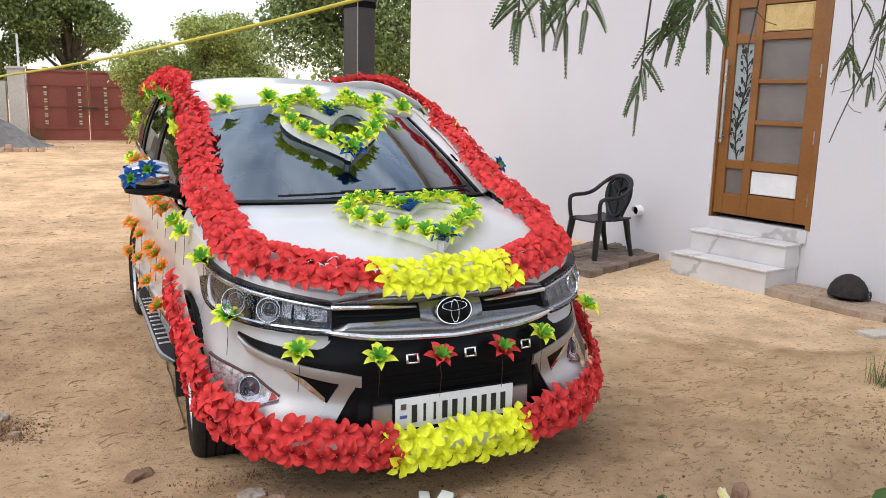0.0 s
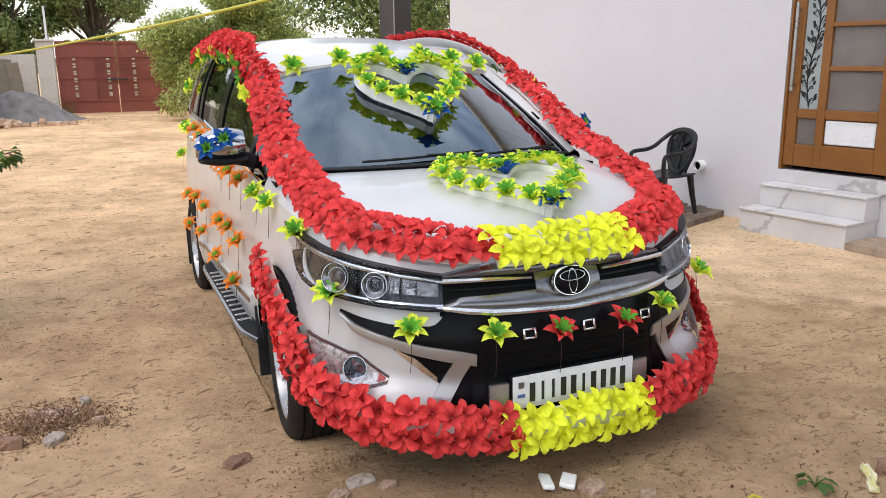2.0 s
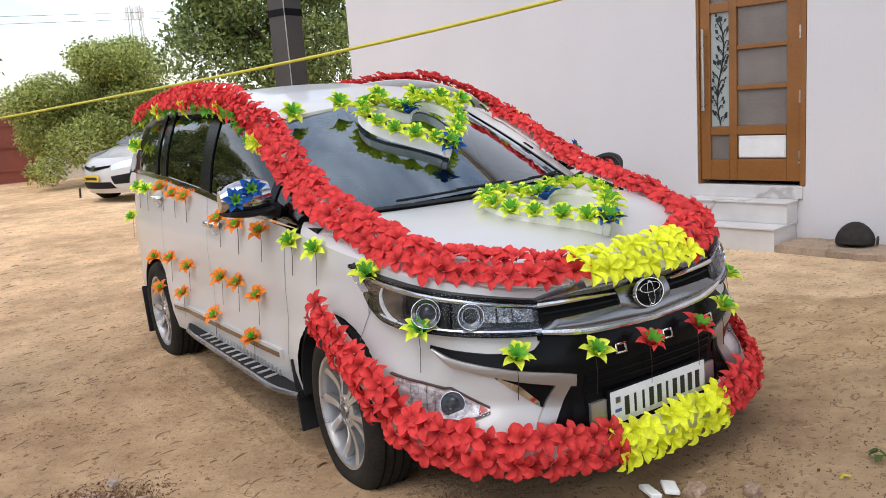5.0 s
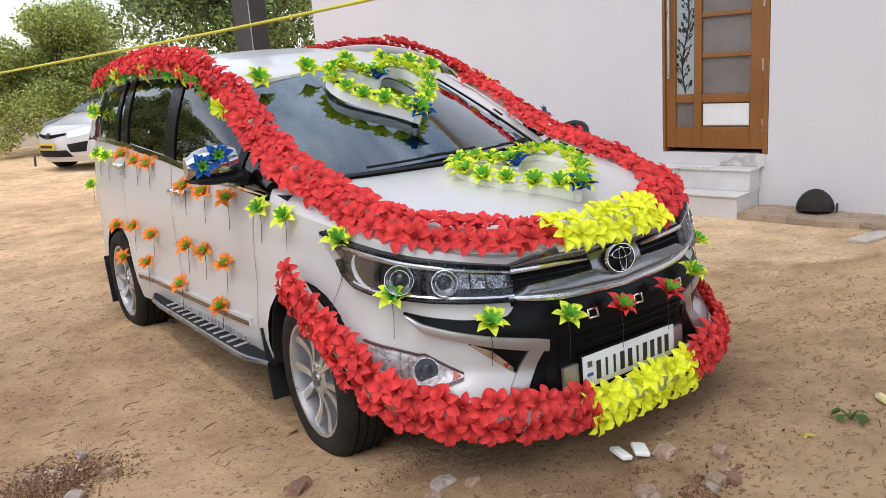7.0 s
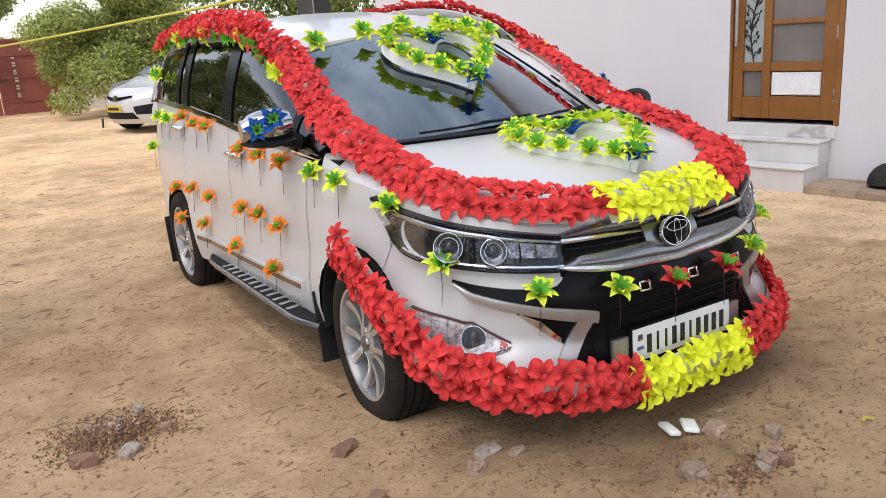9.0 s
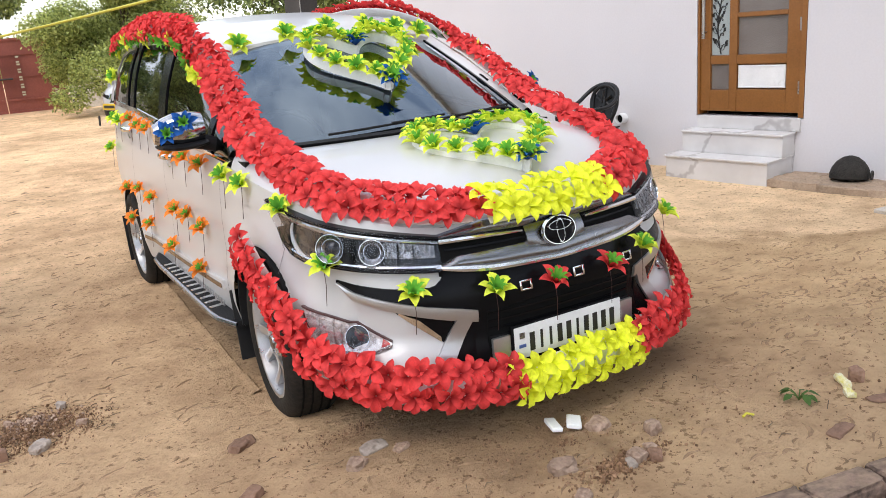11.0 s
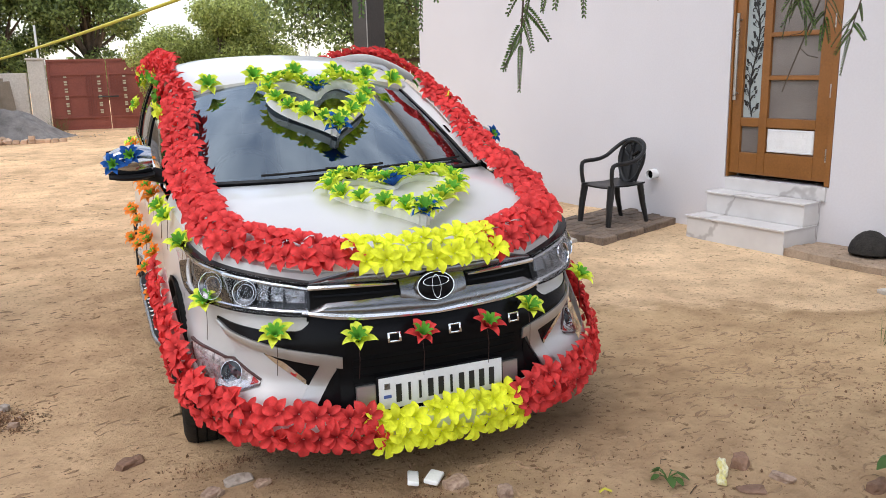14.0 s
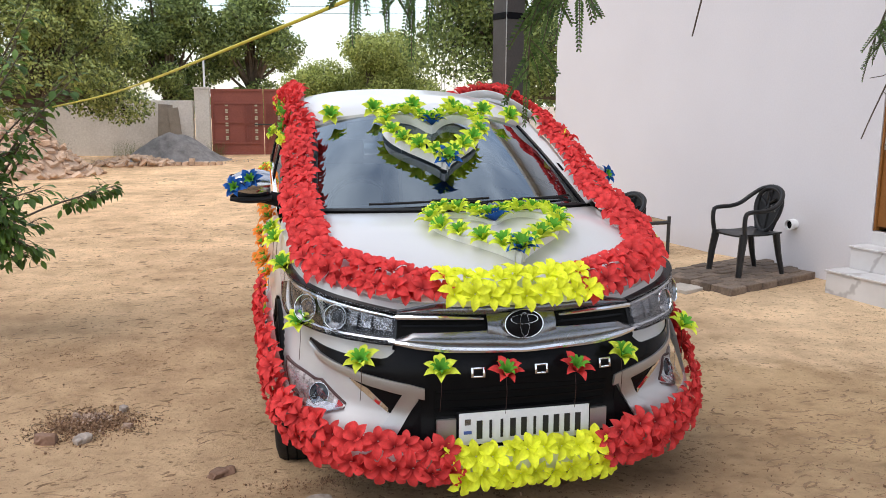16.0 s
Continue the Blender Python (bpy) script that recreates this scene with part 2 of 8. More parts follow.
    pit_r.color_ramp.elements[0].position, pit_r.color_ramp.elements[1].position = 0.385, 0.425
    pit_r.color_ramp.elements[0].color, pit_r.color_ramp.elements[1].color = (0.50, 0.46, 0.42, 1), (1, 1, 1, 1)
    where.color_ramp.elements[0].position, where.color_ramp.elements[1].position = 0.42, 0.54
    pitted.data_type, pitted.blend_type = 'RGBA', 'MULTIPLY'
    l.new(pit.outputs["Fac"], pit_r.inputs["Fac"])
    l.new(scuff.outputs["Fac"], where.inputs["Fac"])
    l.new(where.outputs["Color"], pitted.inputs["Factor"])
    l.new(mul2.outputs["Result"], pitted.inputs["A"])
    l.new(pit_r.outputs["Color"], pitted.inputs["B"])
    l.new(pitted.outputs["Result"], patchy.inputs["A"])
    l.new(patchy.outputs["Result"], hsv.inputs["Color"])
    l.new(hsv.outputs["Color"], b.inputs["Base Color"])
    b.inputs["Roughness"].default_value, b.inputs["Specular IOR Level"].default_value = 0.92, 0.2
    sm = n.new("ShaderNodeMath")
    sm.operation = 'MULTIPLY_ADD'
    sm.inputs[1].default_value = 0.25
    l.new(grain.outputs["Fac"], sm.inputs[0])
    l.new(fine.outputs["Fac"], sm.inputs[2])
    bp = n.new("ShaderNodeBump")
    bp.inputs["Strength"].default_value, bp.inputs["Distance"].default_value = 0.9, 0.032
    l.new(sm.outputs[0], bp.inputs["Height"])
    bp2 = n.new("ShaderNodeBump")
    bp2.inputs["Strength"].default_value, bp2.inputs["Distance"].default_value = 0.8, 0.07
    l.new(mid.outputs["Fac"], bp2.inputs["Height"])
    l.new(bp.outputs["Normal"], bp2.inputs["Normal"])
    l.new(bp2.outputs["Normal"], b.inputs["Normal"])
    return m


def marble(name, dark, light):
    """Polished white tile with a few thin grey slanting veins."""
    m, n, l, b = nodes_of(name)
    co = n.new("ShaderNodeTexCoord")
    cloud, wave = n.new("ShaderNodeTexNoise"), n.new("ShaderNodeTexWave")
    cloud.inputs["Scale"].default_value, cloud.inputs["Detail"].default_value = 3.0, 6
    wave.bands_direction = 'DIAGONAL'
    wave.inputs["Scale"].default_value, wave.inputs["Distortion"].default_value = 0.55, 9.0
    wave.inputs["Detail"].default_value, wave.inputs["Detail Scale"].default_value = 5.0, 1.6
    tone, vein, mul = n.new("ShaderNodeValToRGB"), n.new("ShaderNodeValToRGB"), n.new("ShaderNodeMix")
    tone.color_ramp.elements[0].position, tone.color_ramp.elements[1].position = 0.35, 0.65
    tone.color_ramp.elements[0].color, tone.color_ramp.elements[1].color = (*dark, 1), (*light, 1)
    vein.color_ramp.elements[0].position, vein.color_ramp.elements[1].position = 0.0, 0.014
    vein.color_ramp.elements[0].color, vein.color_ramp.elements[1].color = (0.66, 0.64, 0.63, 1), (1, 1, 1, 1)
    mul.data_type, mul.blend_type = 'RGBA', 'MULTIPLY'
    mul.inputs["Factor"].default_value = 0.85
    for a in (cloud, wave):
        l.new(co.outputs["Object"], a.inputs["Vector"])
    l.new(cloud.outputs["Fac"], tone.inputs["Fac"])
    l.new(wave.outputs["Fac"], vein.inputs["Fac"])
    l.new(tone.outputs["Color"], mul.inputs["A"])
    l.new(vein.outputs["Color"], mul.inputs["B"])
    l.new(mul.outputs["Result"], b.inputs["Base Color"])
    b.inputs["Roughness"].default_value = 0.24
    return m


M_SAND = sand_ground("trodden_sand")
M_PAINT = surface("pearl_white_paint", (0.50, 0.49, 0.485), (0.555, 0.545, 0.54), 0.32, big=0.8, small=600, bump=0.0, rough_var=0.03, coat=0.45)
M_BLACK = surface("gloss_black_plastic", (0.004, 0.004, 0.005), (0.008, 0.008, 0.009), 0.24, big=3, small=300, bump=0.02, rough_var=0.06, spec=0.10)
M_MATT = surface("black_plastic", (0.010, 0.010, 0.011), (0.022, 0.022, 0.023), 0.55, big=6, small=400, bump=0.1, spec=0.10)
# near-black puts the shade of openings, grooves and the underside into the colour
M_GAP = surface("gap_shade", (0.006, 0.006, 0.006), (0.010, 0.010, 0.010), 0.8, bump=0, spec=0.03)
M_CHROME = surface("chrome", (0.72, 0.72, 0.73), (0.82, 0.82, 0.83), 0.08, metal=1.0, big=4, small=200, bump=0.0, rough_var=0.03)
M_SILVER = surface("silver_trim", (0.46, 0.455, 0.46), (0.54, 0.535, 0.54), 0.38, metal=0.85, big=4, small=300, bump=0.02)
M_GREYMET = surface("dark_grey_metal_trim", (0.20, 0.20, 0.21), (0.27, 0.27, 0.28), 0.26, metal=0.9, big=4, small=300, bump=0.02)
M_ALLOY = surface("alloy", (0.55, 0.55, 0.56), (0.68, 0.68, 0.69), 0.3, metal=0.85, big=8, small=200, bump=0.03)
M_RUBBER = surface("tyre_rubber", (0.012, 0.011, 0.010), (0.034, 0.028, 0.022), 0.85, big=5, small=60, bump=0.3, spec=0.15)
# gain and blue sheen put extra sky brightness and colour into the reflection
M_SCREEN = glass("windscreen_glass", (0.20, 0.26, 0.32), 0.0, 2.6, (0.78, 0.90, 1.0))
M_GLASS = glass("tinted_glass", (0.10, 0.115, 0.115), 0.0, 1.1)
M_MIRRORSHELL = surface("mirror_shell_chrome", (0.36, 0.36, 0.37), (0.48, 0.48, 0.49), 0.10, metal=1.0, big=4, small=200, bump=0.0)
M_LENS = glass("lamp_lens", (0.90, 0.91, 0.93), 0.0, 0.2)
M_FOAM = surface("white_foam", (0.74, 0.74, 0.72), (0.84, 0.84, 0.82), 0.8, big=3, small=90, bump=0.12)
# dark flower hearts, deepened to put shade between petals into the colour
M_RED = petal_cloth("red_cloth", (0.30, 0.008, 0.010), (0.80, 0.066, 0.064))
M_YELLOW = petal_cloth("yellow_cloth", (0.74, 0.78, 0.015), (0.96, 1.0, 0.06))
M_LIME = petal_cloth("lime_cloth", (0.42, 0.68, 0.02), (0.84, 0.93, 0.09))
M_LEAF = petal_cloth("green_cloth", (0.03, 0.14, 0.012), (0.13, 0.42, 0.04))
M_ORANGE = petal_cloth("orange_cloth", (0.70, 0.46, 0.03), (0.94, 0.29, 0.045))
M_BLUE = petal_cloth("blue_cloth", (0.01, 0.035, 0.17), (0.015, 0.11, 0.40))
M_HOUSE = surface("white_wall_paint", (0.575, 0.555, 0.572), (0.62, 0.60, 0.617), 0.75, big=0.9, small=55, bump=0.08, spec=0.3)
M_DOOR = surface("brown_door_varnish", (0.18, 0.070, 0.016), (0.265, 0.108, 0.026), 0.38, big=2.5, small=60, bump=0.06)
M_MARBLE = marble("white_marble_tile", (0.53, 0.51, 0.50), (0.62, 0.605, 0.595))
M_BRICK = surface("weathered_brick", (0.22, 0.155, 0.105), (0.40, 0.30, 0.215), 0.9, big=6, small=70, bump=0.6, per_object=0.15)
M_CONCRETE = surface("grey_concrete", (0.22, 0.185, 0.15), (0.38, 0.325, 0.265), 0.9, big=4, small=60, bump=0.5)
M_STONE = surface("field_stone", (0.19, 0.115, 0.077), (0.42, 0.30, 0.22), 0.9, big=16, small=60, bump=0.9, per_object=0.2)
M_CHAIR = surface("black_chair_plastic", (0.009, 0.009, 0.010), (0.020, 0.020, 0.021), 0.42, big=6, small=120, bump=0.05, spec=0.3)
M_GATE = surface("red_oxide_steel", (0.19, 0.045, 0.030), (0.285, 0.078, 0.052), 0.6, big=1.2, small=30, bump=0.1)
M_CEMENT = surface("cement_plaster", (0.52, 0.47, 0.41), (0.76, 0.71, 0.645), 0.9, big=0.7, small=20, bump=0.25)
M_BARK = surface("bark", (0.055, 0.040, 0.028), (0.14, 0.105, 0.075), 0.95, big=5, small=40, bump=0.6)
M_GRAVEL = surface("grey_gravel", (0.13, 0.115, 0.105), (0.34, 0.305, 0.28), 0.95, big=5, small=60, bump=0.8)
M_POLE = surface("dark_pole_paint", (0.030, 0.027, 0.026), (0.060, 0.054, 0.050), 0.55, big=2, small=50, bump=0.15)
M_ROPE = surface("yellow_hose", (0.50, 0.43, 0.03), (0.62, 0.55, 0.06), 0.45, big=9, small=150, bump=0.1)

# ---- builders ----


def link(name, bm, material, parent=None, smooth=True):
    me = bpy.data.meshes.new(name)
    bmesh.ops.recalc_face_normals(bm, faces=bm.faces)
    if smooth:
        for f in bm.faces:
            f.smooth = True
        for e in bm.edges:
            if len(e.link_faces) == 2 and e.calc_face_angle() > 0.65:
                e.smooth = False
    bm.to_mesh(me)
    bm.free()
    me.materials.append(material)
    ob = new(name, me)
    if parent:
        ob.parent = parent
    return ob


def part(name, bm, material, parent, label="", smooth=True):
    ob = link(name, bm, material, parent, smooth)
    if label:
        ob["label"] = label
    return ob


def thing(name, m, label, category, group="", kind=""):
    ob = new(name)
    ob.empty_display_size = 0.1
    ob.matrix_world = m
    return tagged(ob, label, category, group, kind)


def add_box(bm, centre, size, rot=None, bevel=0.0, segments=2):
    r = bmesh.ops.create_cube(bm, size=1.0)
    vs = r["verts"]
    m = Matrix.Translation(centre) @ (rot.to_4x4() if rot else Matrix.Identity(4)) @ Matrix.Diagonal((*size, 1))
    bmesh.ops.transform(bm, matrix=m, verts=vs)
    if bevel:
        es = list({e for v in vs for e in v.link_edges})
        bmesh.ops.bevel(bm, geom=es, offset=bevel, segments=segments, affect='EDGES', profile=0.6)


def box(centre, size, rot=None, bevel=0.0, segments=2):
    bm = bmesh.new()
    add_box(bm, centre, size, rot, bevel, segments)
    return bm


def add_sheet(bm, rows, closed=False):
    """Quads over a table of points."""
    table = [[bm.verts.new(p) for p in r] for r in rows]
    for a, b in zip(table, table[1:]):
        k = len(a)
        for i in range(k if closed else k - 1):
            j = (i + 1) % k
            try:
                bm.faces.new((a[i], a[j], b[j], b[i]))
            except ValueError:
                pass
    return table


def add_slab(bm, outer, inner):
    """A sheet with thickness: outer and inner tables of points of one size, joined round the rim."""
    a, b = add_sheet(bm, outer), add_sheet(bm, [list(reversed(r)) for r in inner])
    b = [list(reversed(r)) for r in b]
    rim = lambda t: t[0] + [r[-1] for r in t[1:]] + list(reversed(t[-1][:-1])) + [r[0] for r in reversed(t[1:-1])]
    ra, rb = rim(a), rim(b)
    for i in range(len(ra)):
        j = (i + 1) % len(ra)
        try:
            bm.faces.new((ra[i], rb[i], rb[j], ra[j]))
        except ValueError:
            pass


def add_tube(bm, pts, radius, seg=8, caps=True):
    pts = [Vector(p) for p in pts]
    rows = []
    prev = None
    for i, p in enumerate(pts):
        d = (pts[min(i + 1, len(pts) - 1)] - pts[max(i - 1, 0)]).normalized()
        if prev is None:
            prev = d.orthogonal().normalized()
        prev = (prev - d * prev.dot(d)).normalized()
        side = d.cross(prev)
        r = radius(i / max(1, len(pts) - 1)) if callable(radius) else radius
        rows.append([p + (prev * math.cos(a) + side * math.sin(a)) * r for a in (2 * math.pi * k / seg for k in range(seg))])
    t = add_sheet(bm, rows, closed=True)
    if caps:
        bm.faces.new(list(reversed(t[0])))
        bm.faces.new(t[-1])


def tube(pts, radius, seg=8, caps=True):
    bm = bmesh.new()
    add_tube(bm, pts, radius, seg, caps)
    return bm


def lathe(profile, seg=48, axis='X'):
    """Turns (along, radius) pairs about an axis."""
    bm = bmesh.new()
    rows = []
    for a, r in profile:
        row = []
        for k in range(seg):
            c, s = math.cos(2 * math.pi * k / seg) * r, math.sin(2 * math.pi * k / seg) * r
            row.append(Vector((a, c, s)) if axis == 'X' else Vector((c, s, a)) if axis == 'Z' else Vector((c, a, s)))
        rows.append(row)
    add_sheet(bm, rows, closed=True)
    bmesh.ops.remove_doubles(bm, verts=bm.verts, dist=1e-5)
    return bm


def smooth_line(pts, n):
    """A Catmull-Rom line through the points, n points evenly along it."""
    p = [Vector(q) for q in pts]
    p = [p[0] * 2 - p[1]] + p + [p[-1] * 2 - p[-2]]
    dense = []
    for i in range(1, len(p) - 2):
        for k in range(24):
            t = k / 24
            a, b, c, d = p[i - 1], p[i], p[i + 1], p[i + 2]
            dense.append(0.5 * ((2 * b) + (c - a) * t + (2 * a - 5 * b + 4 * c - d) * t * t + (3 * b - a - 3 * c + d) * t ** 3))
    dense.append(p[-2])
    acc = [0.0]
    for a, b in zip(dense, dense[1:]):
        acc.append(acc[-1] + (b - a).length)
    out = []
    j = 0
    for k in range(n):
        want = acc[-1] * k / (n - 1)
        while j < len(acc) - 2 and acc[j + 1] < want:
            j += 1
        f = (want - acc[j]) / max(1e-9, acc[j + 1] - acc[j])
        out.append(dense[j].lerp(dense[j + 1], min(1, max(0, f))))
    return out


def ease(x, xs, ys):
    return float(np.interp(x, xs, ys))


# ---- ground ----


def kerb_y(x):
    return -0.846 - 0.196 * x


def ground_z(x, y):
    return -0.05 * ease(y - kerb_y(x), (-0.24, -0.12), (1, 0)) + ease(y, (-60, -3, -0.5, 0.0, 0.5, 1.0, 1.5, 2.7, 6.0, 8.5, 12, 23, 60), (0.06, 0.07, 0.055, 0.045, 0.015, -0.04, -0.062, -0.076, -0.08, -0.085, -0.05, 0.03, 0.06))


def bumps(x, y):
    near = max(0.15, 1 - max(0, abs(y) - 8) / 20)
    p = Vector((x, y, 0))
    return near * (0.010 * noise.noise(p * 1.7) + 0.008 * noise.noise(p * 4.5 + Vector((9, 3, 1))) + 0.004 * noise.noise(p * 11))


def build_ground():
    ax = lambda a, b, step, far: np.concatenate([a - np.geomspace(0.4, far, 26)[::-1], np.arange(a, b, step), b + np.geomspace(0.4, far, 26)])
    xs, ys = ax(-4.5, 6.5, 0.07, 400), ax(-4.0, 7.5, 0.07, 400)
    bm = bmesh.new()
    rows = []
    for y in ys:
        row = []
        for x in xs:
            z = ground_z(x, y) + bumps(x, y)
            # the bed of the drain between the kerbs and the planted strip before it
            k = (y - kerb_y(x))
            if -0.155 < k < -0.045 and -4.4 < x < 6.4:
                z -= 0.12
            row.append((x, y, z))
        rows.append(row)
    me = bpy.data.meshes.new("ground")
    nx = len(xs)
    verts = [p for r in rows for p in r]
    faces = [(j * nx + i, j * nx + i + 1, (j + 1) * nx + i + 1, (j + 1) * nx + i) for j in range(len(ys) - 1) for i in range(nx - 1)]
    me.from_pydata(verts, [], faces)
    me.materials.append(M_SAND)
    me.polygons.foreach_set("use_smooth", [True] * len(faces))
    tagged(new("ground", me), "trodden sandy yard ground with scuffs", "ground", kind="structure")


build_ground()

# ---- house ----
HOUSE = pose(4.568, 2.886, 0, 0, 0, 10.0)   # local x into the house, local y along the wall


def build_house():
    """White house: the wall along the yard with its door opening, and the return walls and roof behind it."""
    h = thing("house_wall", HOUSE, "plain white-painted house wall", "wall", kind="structure")
    y0, y1, d0, d1, top, sill, dtop = -6.0, 6.13, -0.54, 0.545, 5.6, 0.465, 2.63
    base = -0.6
    bm = bmesh.new()
    add_box(bm, (0.115, (y0 + d0) / 2, (top + base) / 2), (0.23, d0 - y0, top - base))
    add_box(bm, (0.115, (y1 + d1) / 2, (top + base) / 2), (0.23, y1 - d1, top - base))
    add_box(bm, (0.115, (d0 + d1) / 2, (top + dtop) / 2), (0.23, d1 - d0, top - dtop))
    add_box(bm, (0.115, (d0 + d1) / 2, (sill + base) / 2 - 0.004), (0.23, d1 - d0, sill - base))
    part("wall_yard", bm, M_HOUSE, h, smooth=False)
    bm = bmesh.new()
    add_box(bm, (3.2, y1 - 0.115, (top + base) / 2), (5.9, 0.23, top - base))
    add_box(bm, (3.2, y0 + 0.115, (top + base) / 2), (5.9, 0.23, top - base))
    add_box(bm, (6.2, (y0 + y1) / 2, (top + base) / 2), (0.2, y1 - y0, top - base))
    part("wall_back", bm, M_HOUSE, h, smooth=False)
    part("roof_slab", box((3.1, (y0 + y1) / 2, top + 0.08), (6.7, y1 - y0 + 0.3, 0.15)), M_CEMENT, h, smooth=False)
    # hall floor behind the door
    part("floor_slab", box((3.1, (y0 + y1) / 2, sill - 0.1), (5.6, y1 - y0 - 0.5, 0.15)), M_MARBLE, h, smooth=False)


build_house()


def build_steps():
    s = thing("entrance_steps", HOUSE, "white marble-tiled entrance steps below the door", "steps")
    for name, x0, x1, z0, z1, a, b in (("lower_step", -0.49, -0.003, -0.35, 0.122, -0.465, 0.57), ("upper_step", -0.24, -0.003, 0.141, 0.327, -0.475, 0.55)):
        part(name, box(((x0 + x1) / 2, (a + b) / 2, (z0 + z1) / 2), (x1 - x0, b - a, z1 - z0), bevel=0.004), M_MARBLE, s, smooth=False)
        part("tread", box(((x0 + x1) / 2 - 0.008, (a + b) / 2, z1 + 0.009), (x1 - x0 + 0.016, b - a + 0.02, 0.018), bevel=0.004), M_MARBLE, s, smooth=False)
    part("threshold", box((-0.012, 0.0, 0.405), (0.02, 1.04, 0.118), bevel=0.003), M_MARBLE, s, smooth=False)


build_steps()

# ---- the decorated car: local y runs from its nose to its tail ----
CAR = pose(0, 0, -0.009, -1.55, 0, 0)
PLAN = [(0, 0), (0.16, 0.004), (0.30, 0.018), (0.45, 0.052), (0.58, 0.108), (0.69, 0.20), (0.765, 0.34), (0.815, 0.56), (0.85, 0.9), (0.875, 1.4), (0.892, 2.0), (0.90, 3.0), (0.892, 3.8), (0.865, 4.25), (0.79, 4.52), (0.62, 4.62), (0.3, 4.66), (0, 4.67)]
_pl = smooth_line([(x, y, 0) for x, y in PLAN], 700)
_acc = np.concatenate([[0], np.cumsum([(b - a).length for a, b in zip(_pl, _pl[1:])])])
S_END = float(_acc[-1])


def plan(s):
    """Place and outward normal of the body's outline at arc s from the nose (half car, x positive)."""
    i = min(len(_pl) - 2, max(0, int(np.searchsorted(_acc, s)) - 1))
    f = (s - _acc[i]) / (_acc[i + 1] - _acc[i])
    p = _pl[i].lerp(_pl[i + 1], min(1, max(0, f)))
    d = (_pl[min(i + 3, len(_pl) - 1)] - _pl[max(i - 2, 0)]).normalized()
    return p, Vector((d.y, -d.x, 0))


def s_at_y(y):
    return float(_acc[min(range(len(_pl)), key=lambda i: abs(_pl[i].y - y) + (9 if _pl[i].x < 0.5 and y > 0.2 else 0))])


FZ, FI = (0.18, 0.25, 0.33, 0.45, 0.54, 0.60, 0.66, 0.73, 0.80, 0.86, 0.95), (0.085, 0.030, 0.0, 0.022, 0.006, 0.004, 0.030, 0.055, 0.080, 0.105, 0.16)
SZ, SI = (0.20, 0.28, 0.38, 0.48, 0.62, 0.78, 0.90, 1.0, 1.1, 1.25), (0.060, 0.025, 0.004, 0.0, 0.012, 0.004, 0.006, 0.022, 0.036, 0.062)


def skin(s, z, off=0.0):
    """A point of the car's lower body: s along the outline (negative on the other side), z up, off outwards."""
    p, nrm = plan(abs(s))
    k = min(1.0, max(0.0, (abs(s) - 0.55) / 0.5))
    k = k * k * (3 - 2 * k)
    inset = (1 - k) * ease(z, FZ, FI) + k * ease(z, SZ, SI)
    # the foot of the bumper and the wheel arches stand proud
    a = abs(s)
    foot = ease(a, (0.45, 0.62, 0.8, 1.15, 1.3), (0, 0.030, 0.058, 0.070, 0.055)) * (ease(z, (0.36, 0.41, 0.45), (1, 0.55, 0)) if a < 0.98 else ease(z, (0.42, 0.70), (1, 0)) * ease(a, (0.98, 1.12, 1.3, 1.34), (0.3, 1, 1, 0))) - 0.022 * ease(a, (0.62, 0.8, 1.0, 1.2), (0, 1, 1, 0)) * ease(z, (0.42, 0.46, 0.54, 0.62), (0, 1, 1, 0))
    arch = (ease(p.y, (0.30, 0.50, 1.1, 1.5), (0, 0.044, 0.046, 0)) + ease(p.y, (2.95, 3.25, 3.8, 4.15), (0, 0.030, 0.030, 0))) * ease(z, (0.55, 0.85), (1, 0)) * ease(a, (0.80, 1.0), (0, 1))
    q = p + nrm * (off - inset + max(foot, arch) if foot > 0 or arch > 0 else off - inset + foot)
    return Vector((q.x if s >= 0 else -q.x, q.y, z))


TOP_S = (0, 0.30, 0.455, 0.60, 0.76, 0.93, 1.16, 1.48, 1.95, 2.6, 3.4, 4.3, 5.0, 5.4, S_END)
TOP_Z = (0.850, 0.842, 0.832, 0.846, 0.878, 0.908, 0.940, 0.978, 1.045, 1.105, 1.185, 1.255, 1.275, 1.27, 1.25)
top_z = lambda s: ease(abs(s), TOP_S, TOP_Z)
WHEEL_Y, HUB_Z, ARCH = (0.93, 3.64), 0.332, 0.388
WHEEL_Z = {0.93: 0.296, 3.64: 0.320}   # hub heights: the wheels hang lower than the arches' centres


